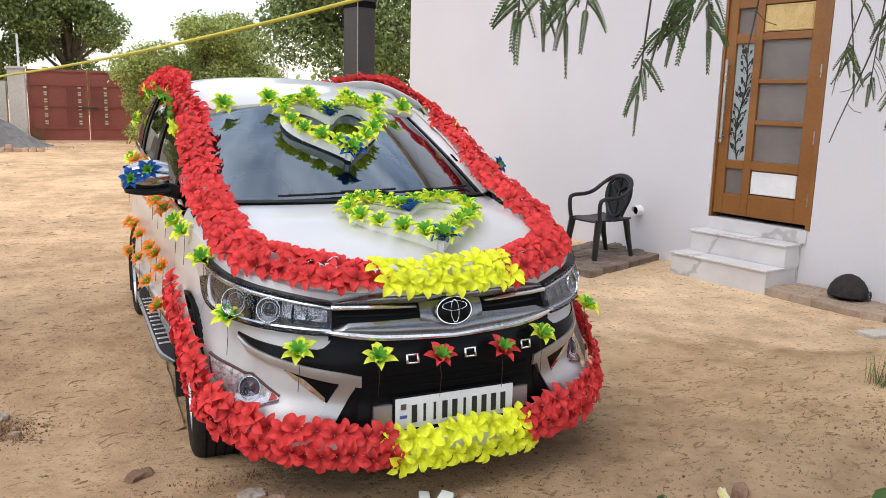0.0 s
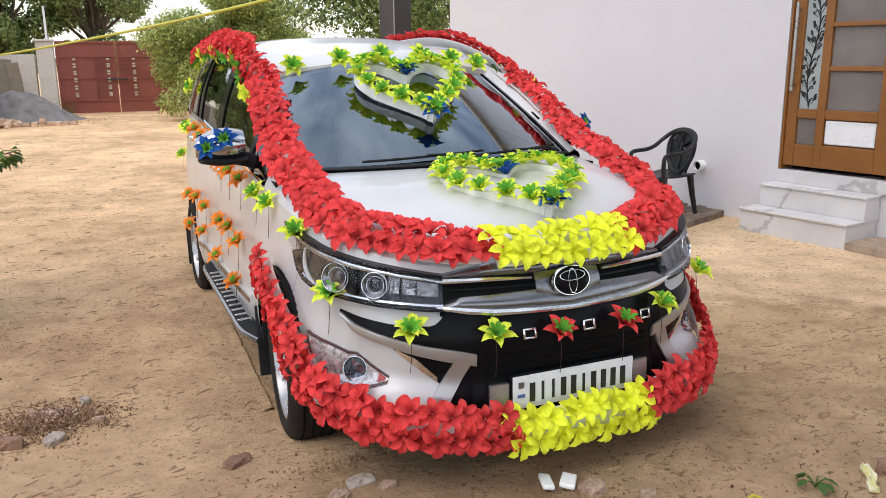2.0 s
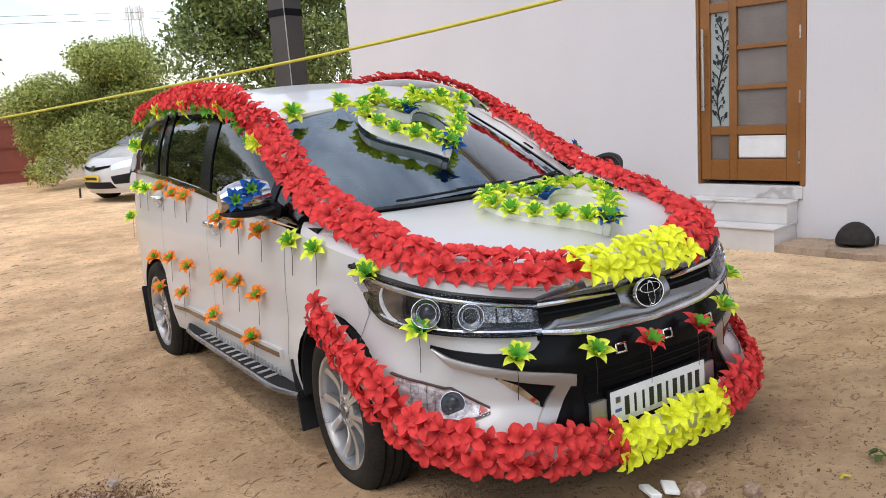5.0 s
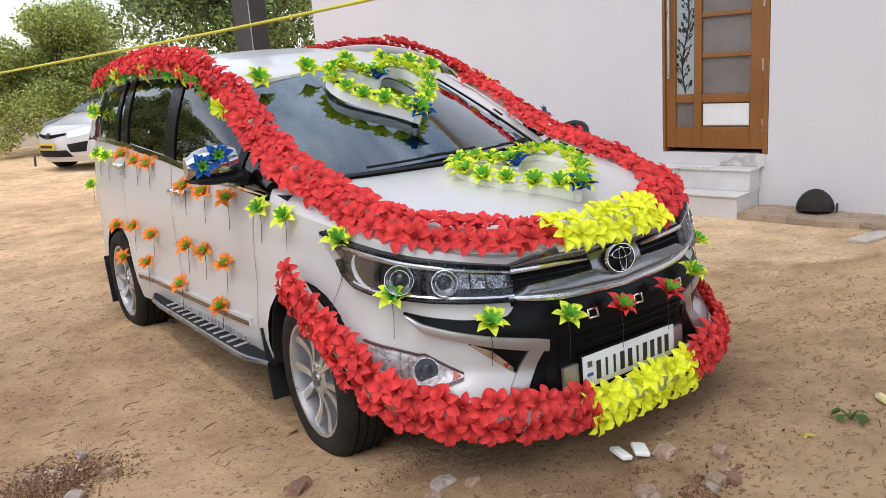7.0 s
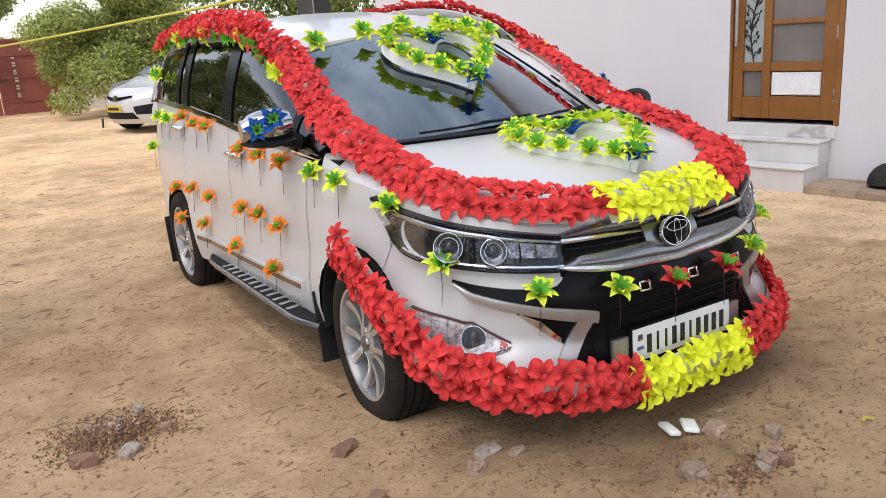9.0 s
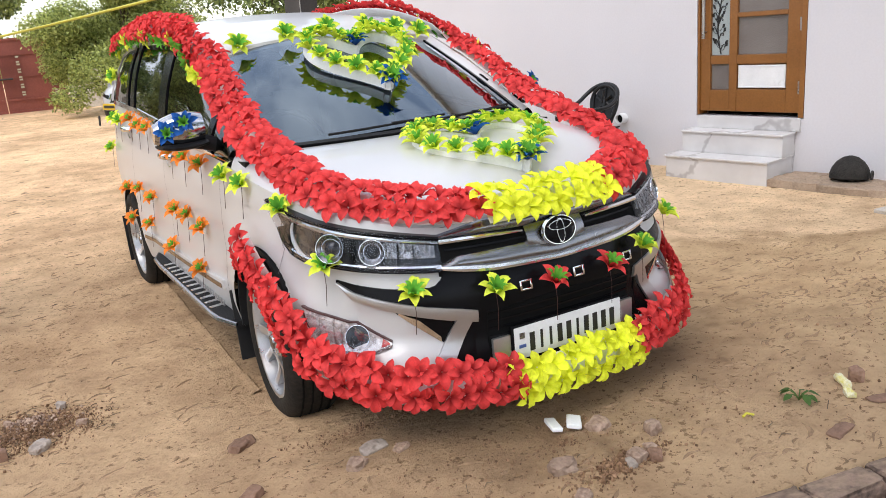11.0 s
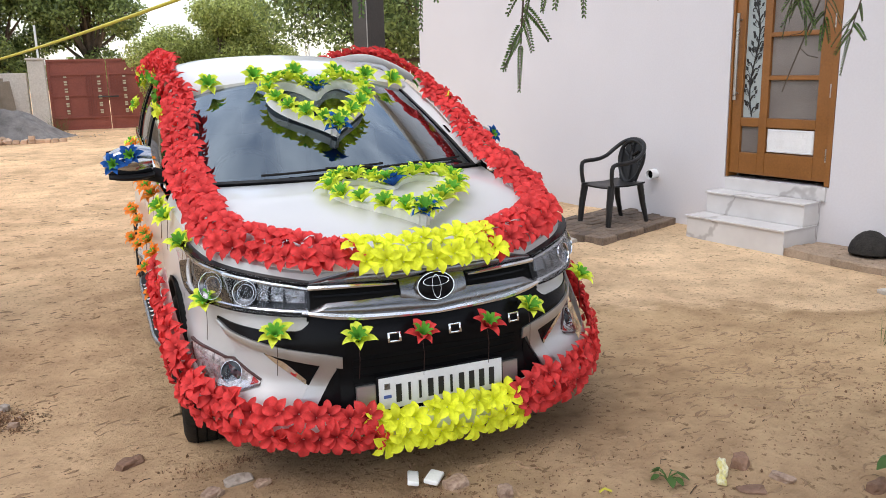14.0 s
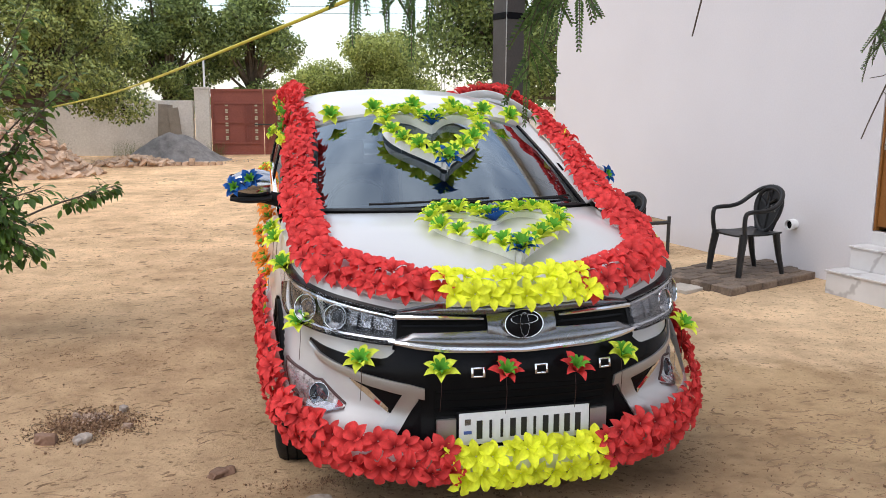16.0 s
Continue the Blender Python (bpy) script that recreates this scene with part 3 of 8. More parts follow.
def build_car():
    car = thing("car", CAR, "white people carrier decorated with flower garlands on the sand", "car")
    n_s, n_z = 230, 34
    ss = np.linspace(-S_END, S_END, 2 * n_s + 1)
    bm = bmesh.new()
    rows = []
    for j in range(n_z):
        row = []
        for s in ss:
            lo = ease(abs(s), (0, 0.7, 1.2, 4.4, S_END), (0.20, 0.20, 0.27, 0.27, 0.30))
            row.append(skin(s, lo + (top_z(s) - lo) * j / (n_z - 1)))
        rows.append(row)
    # wheel openings: rim points are drawn onto the circle
    table = add_sheet(bm, rows)
    gone = []
    for f in bm.faces:
        c = f.calc_center_median()
        if abs(c.x) > 0.6 and any((c.y - wy) ** 2 + (c.z - HUB_Z) ** 2 < ARCH ** 2 for wy in WHEEL_Y):
            gone.append(f)
    edge_v = {v for f in gone for v in f.verts}
    bmesh.ops.delete(bm, geom=gone, context='FACES')
    for v in bm.verts:
        if v in edge_v and v.is_valid:
            for wy in WHEEL_Y:
                d = Vector((0, v.co.y - wy, v.co.z - HUB_Z))
                if d.length < ARCH + 0.06 and d.length > 0.1:
                    d = d.normalized() * ARCH
                    v.co.y, v.co.z = wy + d.y, HUB_Z + d.z
    bmesh.ops.delete(bm, geom=[v for v in bm.verts if not v.link_faces], context='VERTS')
    part("body", bm, M_PAINT, car, "pearl-white painted body")
    # black wheel housings
    for sx in (-1, 1):
        for wy in WHEEL_Y:
            bm = bmesh.new()
            arc = [radians(a) for a in range(-8, 189, 4)]
            p0 = lambda x, r: [Vector((sx * x, wy + math.cos(a) * r, HUB_Z + math.sin(a) * r)) for a in arc]
            xo = 0.888 if wy < 2 else 0.915
            add_sheet(bm, [p0(xo - 0.012, ARCH + 0.004), p0(xo - 0.010, ARCH - 0.016), p0(xo - 0.03, ARCH - 0.016), p0(0.55, ARCH - 0.012)])
            part("wheel_housing", bm, M_MATT, car, "black wheel housing")
            bm = box((sx * (xo - 0.075), wy + 0.425, 0.27), (0.17, 0.016, 0.34), Matrix.Rotation(radians(-7), 3, 'X'), 0.005)
            part("mudflap", bm, M_MATT, car, "black rubber mudflap")
    # bonnet
    S1 = s_at_y(1.22)
    rows = []
    for j in range(25):
        t = j / 24
        row = []
        for i in range(61):
            u = -1 + i / 30
            a = skin(u * S1, top_z(u * S1))
            b = Vector((u * 0.80, 0.99 + 0.27 * abs(u) ** 2.4, 1.085 - 0.015 * u * u))
            q = a.lerp(b, t)
            q.z = a.z + (b.z - a.z) * (1 - (1 - t) ** 1.7) + 0.022 * math.sin(math.pi * t) * (1 - abs(u) ** 3)
            row.append(q)
        rows.append(row)
    bm = bmesh.new()
    add_sheet(bm, rows)
    part("bonnet", bm, M_PAINT, car, "pearl-white bonnet")
    build_upper(car)
    return car


BELT_Y, BELT_Z = (1.22, 1.8, 2.5, 3.2, 3.9, 4.5), (1.045, 1.085, 1.165, 1.225, 1.262, 1.275)
RAIL_Y = (1.22, 1.45, 1.75, 2.05, 2.3, 2.8, 3.4, 4.0, 4.35, 4.62)
RAIL_Z = (1.085, 1.225, 1.40, 1.535, 1.592, 1.640, 1.655, 1.640, 1.61, 1.55)
RAIL_X = (0.795, 0.775, 0.735, 0.695, 0.685, 0.685, 0.685, 0.675, 0.66, 0.62)


def rail(y, sx=1):
    return Vector((sx * ease(y, RAIL_Y, RAIL_X), y, ease(y, RAIL_Y, RAIL_Z)))


def belt(y, sx=1):
    z = ease(y, BELT_Y, BELT_Z)
    q = skin(s_at_y(min(y, 4.4)), z)
    return Vector((sx * q.x, y, z))


def side(y, v, sx=1, off=0.0):
    """A point of the glazed side between belt (0) and roof rail (1), bowed outwards."""
    q = belt(y, sx).lerp(rail(y, sx), v)
    q.x += sx * (0.022 * math.sin(math.pi * v) + off)
    return q


def screen(u, t, off=0.0):
    a = Vector((u * 0.775, 1.0 + 0.255 * abs(u) ** 2.2, 1.092 - 0.012 * u * u))
    b = Vector((u * 0.635, 1.86 + 0.15 * u * u, 1.578 - 0.075 * u * u))
    q = a.lerp(b, t)
    q.z += 0.012 * math.sin(math.pi * t)
    return q + Vector((0, -0.5, 0.86)) * off


def roof(u, y):
    r = rail(y)
    y2 = y
    mid = ease(y, (1.86, 2.0, 2.3, 2.8, 3.4, 4.0, 4.4, 4.62), (1.580, 1.630, 1.692, 1.752, 1.775, 1.760, 1.715, 1.64))
    a = abs(u)
    return Vector((u * r.x, y2, mid + (r.z - mid) * (0.55 * a ** 2.2 + 0.45 * a ** 6)))


def build_upper(car):
    # roof skin: its front edge meets the head of the windscreen
    rows = []
    for j in range(40):
        row = []
        for i in range(41):
            u = -1 + i / 20
            y0 = 1.86 + 0.15 * u * u * 0.9
            y = y0 + (4.60 - y0) * j / 39
            q = roof(u, y)
            if j == 0:
                e = screen(u, 1.0)
                q = Vector((q.x, e.y, e.z + 0.003))
            row.append(q)
        rows.append(row)
    bm = bmesh.new()
    add_slab(bm, rows, [[q - Vector((0, 0, 0.035)) for q in r] for r in rows])
    part("roof", bm, M_PAINT, car, "white roof")
    # windscreen and its dark band
    bm = bmesh.new()
    add_sheet(bm, [[screen(u, t) for u in np.linspace(-0.975, 0.975, 31)] for t in np.linspace(0.02, 0.985, 16)])
    ob = part("windscreen", bm, M_SCREEN, car, "clear windscreen mirroring the cloudy sky")
    ob.visible_shadow = False
    for sx in (-1, 1):
        bm = bmesh.new()
        ts = np.linspace(0, 1, 18)
        add_slab(bm, [[screen(sx * u, t, 0.006) for u in (0.95, 0.985)] for t in ts], [[screen(sx * u, t, -0.03) for u in (0.95, 0.985)] for t in ts])
        part("windscreen_seal", bm, M_BLACK, car, "black windscreen edge")
        # front pillar between screen and side glass
        ys = np.linspace(1.24, 2.10, 16)
        bm = bmesh.new()
        outer, inner = [], []
        for t, y in zip(np.linspace(0.0, 1.0, 16), ys):
            a, b = screen(sx * 0.98, t, 0.004), rail(y, sx)
            m = a.lerp(b, 0.5) + Vector((sx * 0.008, -0.006, 0.014))
            outer.append([a, m, b])
            inner.append([q + Vector((-sx * 0.03, 0.02, -0.02)) for q in (a, m, b)])
        add_slab(bm, outer, inner)
        part("front_pillar", bm, M_PAINT, car, "white front pillar")
        # dark pillars behind the side panes, one frame along the whole side
        bm = bmesh.new()
        ys = np.linspace(1.24, 4.50, 56)
        add_sheet(bm, [[side(y, v, sx, -0.012) for v in np.linspace(0.86, 1.0, 4)] for y in ys])
        add_sheet(bm, [[side(y, v, sx, -0.012) for v in np.linspace(0.0, 0.06, 3)] for y in ys])
        part("side_frame", bm, M_BLACK, car, "black window frame")
        for a, b, la, lb in ((2.40, 2.56, 0.07, 0.02), (3.30, 3.42, 0.08, 0.08), (1.50, 1.56, 0.0, 0.0), (3.52, 3.60, 0.08, 0.08)):
            bm = bmesh.new()
            add_slab(bm, [[side(a + (b - a) * f + la * v, v, sx, 0.002) for f in (0, 0.5, 1)] for v in np.linspace(0, 1, 9)], [[side(a + (b - a) * f + la * v, v, sx, -0.05) for f in (0, 0.5, 1)] for v in np.linspace(0, 1, 9)])
            part("pillar", bm, M_BLACK, car, "gloss black window pillar")
        # white rear quarter pillar
        bm = bmesh.new()
        add_sheet(bm, [[side(4.33 + (4.56 - 4.33) * f - 0.02 * v, v, sx, 0.002) for f in np.linspace(0, 1, 6)] for v in np.linspace(0, 1, 9)])
        part("rear_pillar", bm, M_PAINT, car)
        for nm, a, b, la, lb in (("quarter_glass", 1.26, 1.50, 0, 0), ("front_side_window", 1.56, 2.40, 0.0, 0.07), ("rear_side_window", 2.56, 3.30, 0.07, 0.08), ("vent_window", 3.42, 3.52, 0.08, 0.08), ("rear_quarter_window", 3.60, 4.34, 0.08, -0.02)):
            bm = bmesh.new()
            add_sheet(bm, [[side(a + la * v + (b + lb * v - a - la * v) * f, v, sx, -0.006) for f in np.linspace(0, 1, 9)] for v in np.linspace(0.05, 0.88, 8)])
            ob = part(nm, bm, M_GLASS, car, "dark tinted side window")
            ob.visible_shadow = False
        bm = bmesh.new()
        ys = np.linspace(1.25, 4.42, 48)
        add_slab(bm, [[side(y, v, sx, 0.006) for v in (-0.02, 0.05)] for y in ys], [[side(y, v, sx, -0.02) for v in (-0.02, 0.05)] for y in ys])
        part("belt_trim", bm, M_CHROME, car, "chrome strip below the side windows")
    # tailgate
    bm = bmesh.new()
    rows = []
    for t in np.linspace(0, 1, 8):
        row = []
        for u in np.linspace(-1, 1, 15):
            a, b = Vector((u * 0.80, 4.60 - 0.10 * u * u, 1.26)), Vector((u * 0.62, 4.62 - 0.06 * u * u, 1.64 - 0.08 * u * u))
            row.append(a.lerp(b, t))
        rows.append(row)
    add_sheet(bm, rows)
    part("rear_window", bm, M_GLASS, car, "dark rear window")
    # cabin: floor, dashboard, seats, steering wheel
    bm = box((0, 2.75, 0.42), (1.55, 3.5, 0.05))
    add_box(bm, (0, 1.02, 0.72), (1.5, 0.05, 0.62))
    add_box(bm, (-0.80, 2.75, 0.74), (0.03, 3.3, 0.62))
    add_box(bm, (0.80, 2.75, 0.74), (0.03, 3.3, 0.62))
    add_box(bm, (0, 4.45, 0.8), (1.5, 0.05, 0.75))
    part("cabin_lining", bm, M_MATT, car, "dark cabin lining", smooth=False)
    bm = bmesh.new()
    add_slab(bm, [[Vector((x, y, z - 0.03 * x * x)) for x in np.linspace(-0.76, 0.76, 12)] for y, z in ((1.10, 1.06), (1.25, 1.10), (1.45, 1.09), (1.60, 1.03), (1.64, 0.85), (1.60, 0.62))], [[Vector((x, y, z - 0.06)) for x in np.linspace(-0.76, 0.76, 12)] for y, z in ((1.12, 1.0), (1.25, 1.0), (1.42, 1.0), (1.5, 0.95), (1.55, 0.85), (1.52, 0.62))])
    part("dashboard", bm, M_MATT, car, "dark dashboard")
    for sx in (-0.38, 0.38):
        for y in (2.15, 3.1):
            bm = box((sx, y, 0.62), (0.50, 0.50, 0.16), None, 0.05)
            add_box(bm, (sx, y + 0.32, 0.95), (0.48, 0.14, 0.62), Matrix.Rotation(radians(-14), 3, 'X'), 0.05)
            add_box(bm, (sx, y + 0.42, 1.33), (0.26, 0.10, 0.18), None, 0.04)
            part("seat", bm, M_SEAT, car, "light upholstered seat")
    bm = bmesh.new()
    add_tube(bm, [Vector((-0.38 + 0.19 * math.cos(a), 1.72 + 0.06 * math.sin(a), 1.02 + 0.18 * math.sin(a))) for a in np.linspace(0, 2 * math.pi, 33)], 0.016, 8, False)
    add_box(bm, (-0.38, 1.70, 1.0), (0.34, 0.04, 0.08), None, 0.015)
    part("steering_wheel", bm, M_MATT, car, "black steering wheel")


M_SEAT = surface("seat_cloth", (0.16, 0.14, 0.12), (0.24, 0.21, 0.18), 0.9, big=5, small=200, bump=0.2)


def panel(name, s0, s1, hi, lo, off, depth, material, parent, label="", ns=24, nz=6, bulge=0.0):
    """A fitted piece on the car's skin, between two heights along the outline."""
    ss = np.linspace(s0, s1, ns)
    zz = np.linspace(0, 1, nz)
    row = lambda o, k: [[skin(s, hi(abs(s)) + (lo(abs(s)) - hi(abs(s))) * t, o + k * math.sin(math.pi * t)) for s in ss] for t in zz]
    bm = bmesh.new()
    add_slab(bm, row(off, bulge), row(off - depth, 0))
    return part(name, bm, material, parent, label)


def curve(xs, ys):
    return lambda s: ease(s, xs, ys)


def skin_frame(s, z, off, tilt=0.18, ahead=0.0):
    """A pose on the skin: its local z points outwards, its local y up."""
    p = skin(s, z, off)
    n = plan(abs(s))[1]
    n = Vector((n.x if s >= 0 else -n.x, n.y, tilt)).normalized().lerp(Vector((0, -1, tilt)).normalized(), ahead).normalized()
    x = Vector((0, 0, 1)).cross(n).normalized()
    y = n.cross(x)
    return Matrix(((x.x, y.x, n.x, p.x), (x.y, y.y, n.y, p.y), (x.z, y.z, n.z, p.z), (0, 0, 0, 1)))


def ring(r, w, depth, sx=1.0, sy=1.0, seg=40):
    bm = bmesh.new()
    prof = ((r - w, 0), (r - w * 0.6, depth), (r - w * 0.3, depth), (r, 0), (r - 0.4 * w, -0.004))
    rows = [[Vector((a * math.cos(k * 2 * math.pi / seg) * sx, a * math.sin(k * 2 * math.pi / seg) * sy, b)) for k in range(seg)] for a, b in prof]
    add_sheet(bm, rows + [rows[0]], closed=True)
    bmesh.ops.remove_doubles(bm, verts=bm.verts, dist=1e-6)
    return bm


def disc(r, dome, seg=32, sx=1.0, sy=1.0):
    bm = bmesh.new()
    rows = [[Vector((r * f * math.cos(k * 2 * math.pi / seg) * sx, r * f * math.sin(k * 2 * math.pi / seg) * sy, dome * (1 - f * f))) for k in range(seg)] for f in (1, 0.85, 0.65, 0.4, 0.15)]
    t = add_sheet(bm, rows, closed=True)
    bm.faces.new(t[-1])
    return bm


def place(ob, m):
    ob.matrix_local = m
    return ob


def build_front(car):
    HT = curve((0.485, 0.61, 0.835, 1.04, 1.17, 1.33), (0.812, 0.829, 0.864, 0.899, 0.914, 0.945))
    HL = curve((0.485, 0.54, 0.835, 1.007, 1.114, 1.18, 1.233, 1.33), (0.694, 0.696, 0.717, 0.730, 0.752, 0.791, 0.849, 0.938))
    for sx in (-1, 1):
        lamp = panel("headlight", sx * 0.487, sx * 1.328, HT, HL, 0.006, 0.03, M_LAMPBACK, car, "headlamp with black housing and chrome edges", 44, 8)
        panel("lamp_rim", sx * 0.487, sx * 1.32, HT, lambda s: HT(s) - 0.013, 0.034, 0.03, M_BLACK, lamp, "black rim", 44, 3, 0.003)
        panel("lamp_rim", sx * 0.487, sx * 1.22, lambda s: HL(s) + 0.010, HL, 0.034, 0.03, M_BLACK, lamp, "black rim", 40, 3, 0.003)
        brow = lambda s: 0.011 + 0.010 * ease(s, (0.49, 0.95, 1.08, 1.25), (0, 1, 1, -0.5))
        panel("lamp_brow", sx * 0.49, sx * 1.24, lambda s: HT(s) - 0.014, lambda s: HT(s) - 0.014 - brow(s), 0.026, 0.018, M_BRIGHT, lamp, "chrome strip", 40, 4, 0.004)
        panel("lamp_sill", sx * 0.49, sx * 1.12, lambda s: HL(s) + 0.022, lambda s: HL(s) + 0.011, 0.026, 0.018, M_BRIGHT, lamp, "chrome strip", 40, 3, 0.004)
        # main projector in its bowl
        for s, z, r, deep in ((0.905, 0.794, 0.054, 0.024), (0.742, 0.781, 0.047, 0.022)):
            f = skin_frame(sx * s, z, 0.033, 0.18, 0.40)
            place(part("lamp_bowl", disc(r - 0.003, -deep), M_GREYMET, lamp, "chrome reflector bowl"), f)
            place(part("lamp_ring", ring(r, 0.0045, 0.004), M_CHROME, lamp, "chrome lamp ring"), f)
            place(part("projector", disc(r * 0.62, 0.016), M_DARKLENS, lamp, "round projector lens"), f @ pose(0, 0, -deep * 0.9))
            place(part("projector_ring", ring(r * 0.68, 0.0035, 0.006), M_CHROME, lamp, "thin chrome ring"), f @ pose(0, 0, -deep * 0.7))
        panel("lamp_divider", sx * 0.818, sx * 0.830, lambda s: HT(s) - 0.034, lambda s: HL(s) + 0.024, 0.028, 0.02, M_BLACK, lamp, "", 4, 3)
        # ribbed inner part
        panel("reflector", sx * 0.505, sx * 0.705, lambda s: HT(s) - 0.034, lambda s: HL(s) + 0.045, 0.013, 0.01, M_FACET, lamp, "faceted chrome reflector", 14, 4)
        for k in range(2):
            s = 0.585 + 0.060 * k
            panel("lamp_rib", sx * s, sx * (s + 0.006), lambda v: HT(v) - 0.036, lambda v: HL(v) + 0.030, 0.020, 0.012, M_BLACK if k % 3 == 1 else M_LAMPBACK, lamp, "", 3, 3, 0.003)
        arc = [skin(sx * s, z, 0.024) for s, z in ((1.118, 0.868), (1.128, 0.842), (1.118, 0.812), (1.095, 0.786), (1.062, 0.764), (1.020, 0.748))]
        part("light_guide", tube(smooth_line(arc, 20), lambda t: 0.004 + 0.004 * math.sin(math.pi * t), 6), M_PLATE, lamp, "curved white light strip")
        panel("lamp_cheek", sx * 1.0, sx * 1.10, lambda s: HT(s) - 0.04, lambda s: HL(s) + 0.05, 0.012, 0.008, M_LAMPBACK, lamp, "dark grey cheek", 8, 4, 0.006)
        ob = panel("lens", sx * 0.49, sx * 1.325, lambda s: HT(s) - 0.001, lambda s: HL(s) + 0.002, 0.038, 0.002, M_LENS, lamp, "clear lamp cover", 40, 6)
        ob.visible_shadow = False
        # fog lamp
        FT, FB = curve((0.70, 0.86, 1.084), (0.450, 0.517, 0.556)), curve((0.70, 0.78, 0.95, 1.03, 1.084), (0.438, 0.414, 0.414, 0.436, 0.548))
        fog = panel("fog_lamp", sx * 0.70, sx * 1.082, FT, FB, 0.005, 0.02, M_FOGBACK, car, "fog lamp cluster with a clear lens", 24, 6)
        f = skin_frame(sx * 0.838, 0.462, 0.024, 0.25, 0.4)
        place(part("fog_bowl", disc(0.046, 0.006), M_DARKLENS, fog, "dark bezel"), f)
        place(part("fog_ring", ring(0.047, 0.006, 0.010), M_CHROME, fog, "chrome ring"), f)
        place(part("fog_lens", disc(0.030, 0.014), M_DARKLENS, fog, "round fog lamp lens"), f)
        for k in range(5):
            s = 0.905 + 0.030 * k
            panel("indicator", sx * s, sx * (s + 0.027), lambda v: FT(v) - 0.012, lambda v: FB(v) + 0.014, 0.009, 0.006, M_FOGBACK, fog, "faceted reflector", 4, 4, 0.006 if k % 2 else 0.002)
        panel("reflector", sx * 0.708, sx * 0.738, lambda s: FT(s) - 0.008, lambda s: FB(s) + 0.006, 0.009, 0.006, M_REDLENS, fog, "red reflector", 6, 3)
        panel("fog_trim", sx * 0.698, sx * 1.085, lambda s: FT(s) + 0.004, lambda s: FT(s) - 0.002, 0.011, 0.012, M_FOGRIM, fog, "thin dark edge", 24, 2)
        panel("fog_trim", sx * 0.698, sx * 1.080, lambda s: FB(s) + 0.002, lambda s: FB(s) - 0.004, 0.011, 0.012, M_FOGRIM, fog, "thin dark edge", 24, 2)
        ob = panel("fog_cover", sx * 0.70, sx * 1.082, lambda s: FT(s) - 0.002, lambda s: FB(s) + 0.002, 0.038, 0.002, M_LENS, fog, "clear lamp cover", 20, 5)
        ob.visible_shadow = False
        # black wedge that narrows under the headlight, with its silver edge
        TT = curve((0.375, 0.43, 0.68, 0.84, 0.908), (0.537, 0.552, 0.603, 0.634, 0.664))
        TB = curve((0.375, 0.443, 0.675, 0.84, 0.908), (0.492, 0.507, 0.567, 0.603, 0.660))
        panel("bumper_wedge", sx * 0.365, sx * 0.915, curve((0.36, 0.40, 0.487, 0.499, 0.53, 0.68, 0.84, 0.915), (0.682, 0.686, 0.697, 0.655, 0.640, 0.645, 0.660, 0.672)), lambda s: TT(s) - 0.006, 0.006, 0.02, M_BLACK, car, "gloss black bumper wedge", 26, 4)
        panel("wedge_trim", sx * 0.376, sx * 0.906, TT, TB, 0.014, 0.02, M_SILVER, car, "silver bumper trim", 30, 3, 0.003)
        # slanting silver leg of the trim, with the dark intake and its bright blade behind it
        bm = bmesh.new()
        rows_o, rows_i = [], []
        for t in np.linspace(0, 1, 10):
            z = 0.535 - 0.245 * t
            sa = 0.378 + 0.142 * t
            sb = sa + 0.066 + 0.010 * t
            rows_o.append([skin(sx * s, z, 0.0155) for s in (sa, (sa + sb) / 2, sb)])
            rows_i.append([skin(sx * s, z, -0.01) for s in (sa, (sa + sb) / 2, sb)])
        add_slab(bm, rows_o, rows_i)
        part("slanting_trim", bm, M_SILVER, car, "slanting silver bumper trim")
        panel("bumper_pocket", sx * 0.44, sx * 0.672, curve((0.44, 0.672), (0.512, 0.568)), curve((0.44, 0.505, 0.672), (0.500, 0.432, 0.560)), 0.004, 0.012, M_BLACK, car, "black air intake pocket", 18, 6)
        panel("pocket_blade", sx * 0.515, sx * 0.662, curve((0.515, 0.59, 0.662), (0.455, 0.53, 0.562)), curve((0.515, 0.662), (0.436, 0.554)), 0.007, 0.006, M_CHROME, car, "chrome blade in the intake", 14, 3)
    # black middle of the bumper
    panel("bumper_middle", -0.40, 0.40, curve((0, 0.3, 0.40), (0.666, 0.677, 0.686)), curve((0, 0.3, 0.40), (0.26, 0.26, 0.29)), 0.005, 0.02, M_BLACK, car, "gloss black bumper middle", 40, 16)
    for sx in (-1, 1):
        panel("bumper_cheek", sx * 0.39, sx * 0.50, curve((0.39, 0.50), (0.50, 0.34)), curve((0.39, 0.50), (0.29, 0.29)), 0.006, 0.02, M_BLACK, car, "gloss black bumper cheek", 8, 4)
    panel("lower_grille", -0.34, 0.34, curve((0, 0.34), (0.540, 0.525)), curve((0, 0.34), (0.29, 0.29)), 0.008, 0.01, M_GAP, car, "dark lower grille opening", 24, 4)
    for k in range(7):
        z = 0.33 + 0.030 * k
        panel("grille_slat", -0.335, 0.335, lambda s: z + 0.008, lambda s: z, 0.014, 0.012, M_BLACK, car, "black grille bar", 24, 2)
    # upper grille: grey surround with two black slots and chrome lines
    panel("grille_back", -0.50, 0.50, curve((0, 0.49), (0.846, 0.806)), curve((0, 0.49), (0.650, 0.672)), 0.004, 0.01, M_GAP, car, "dark grille opening", 30, 6)
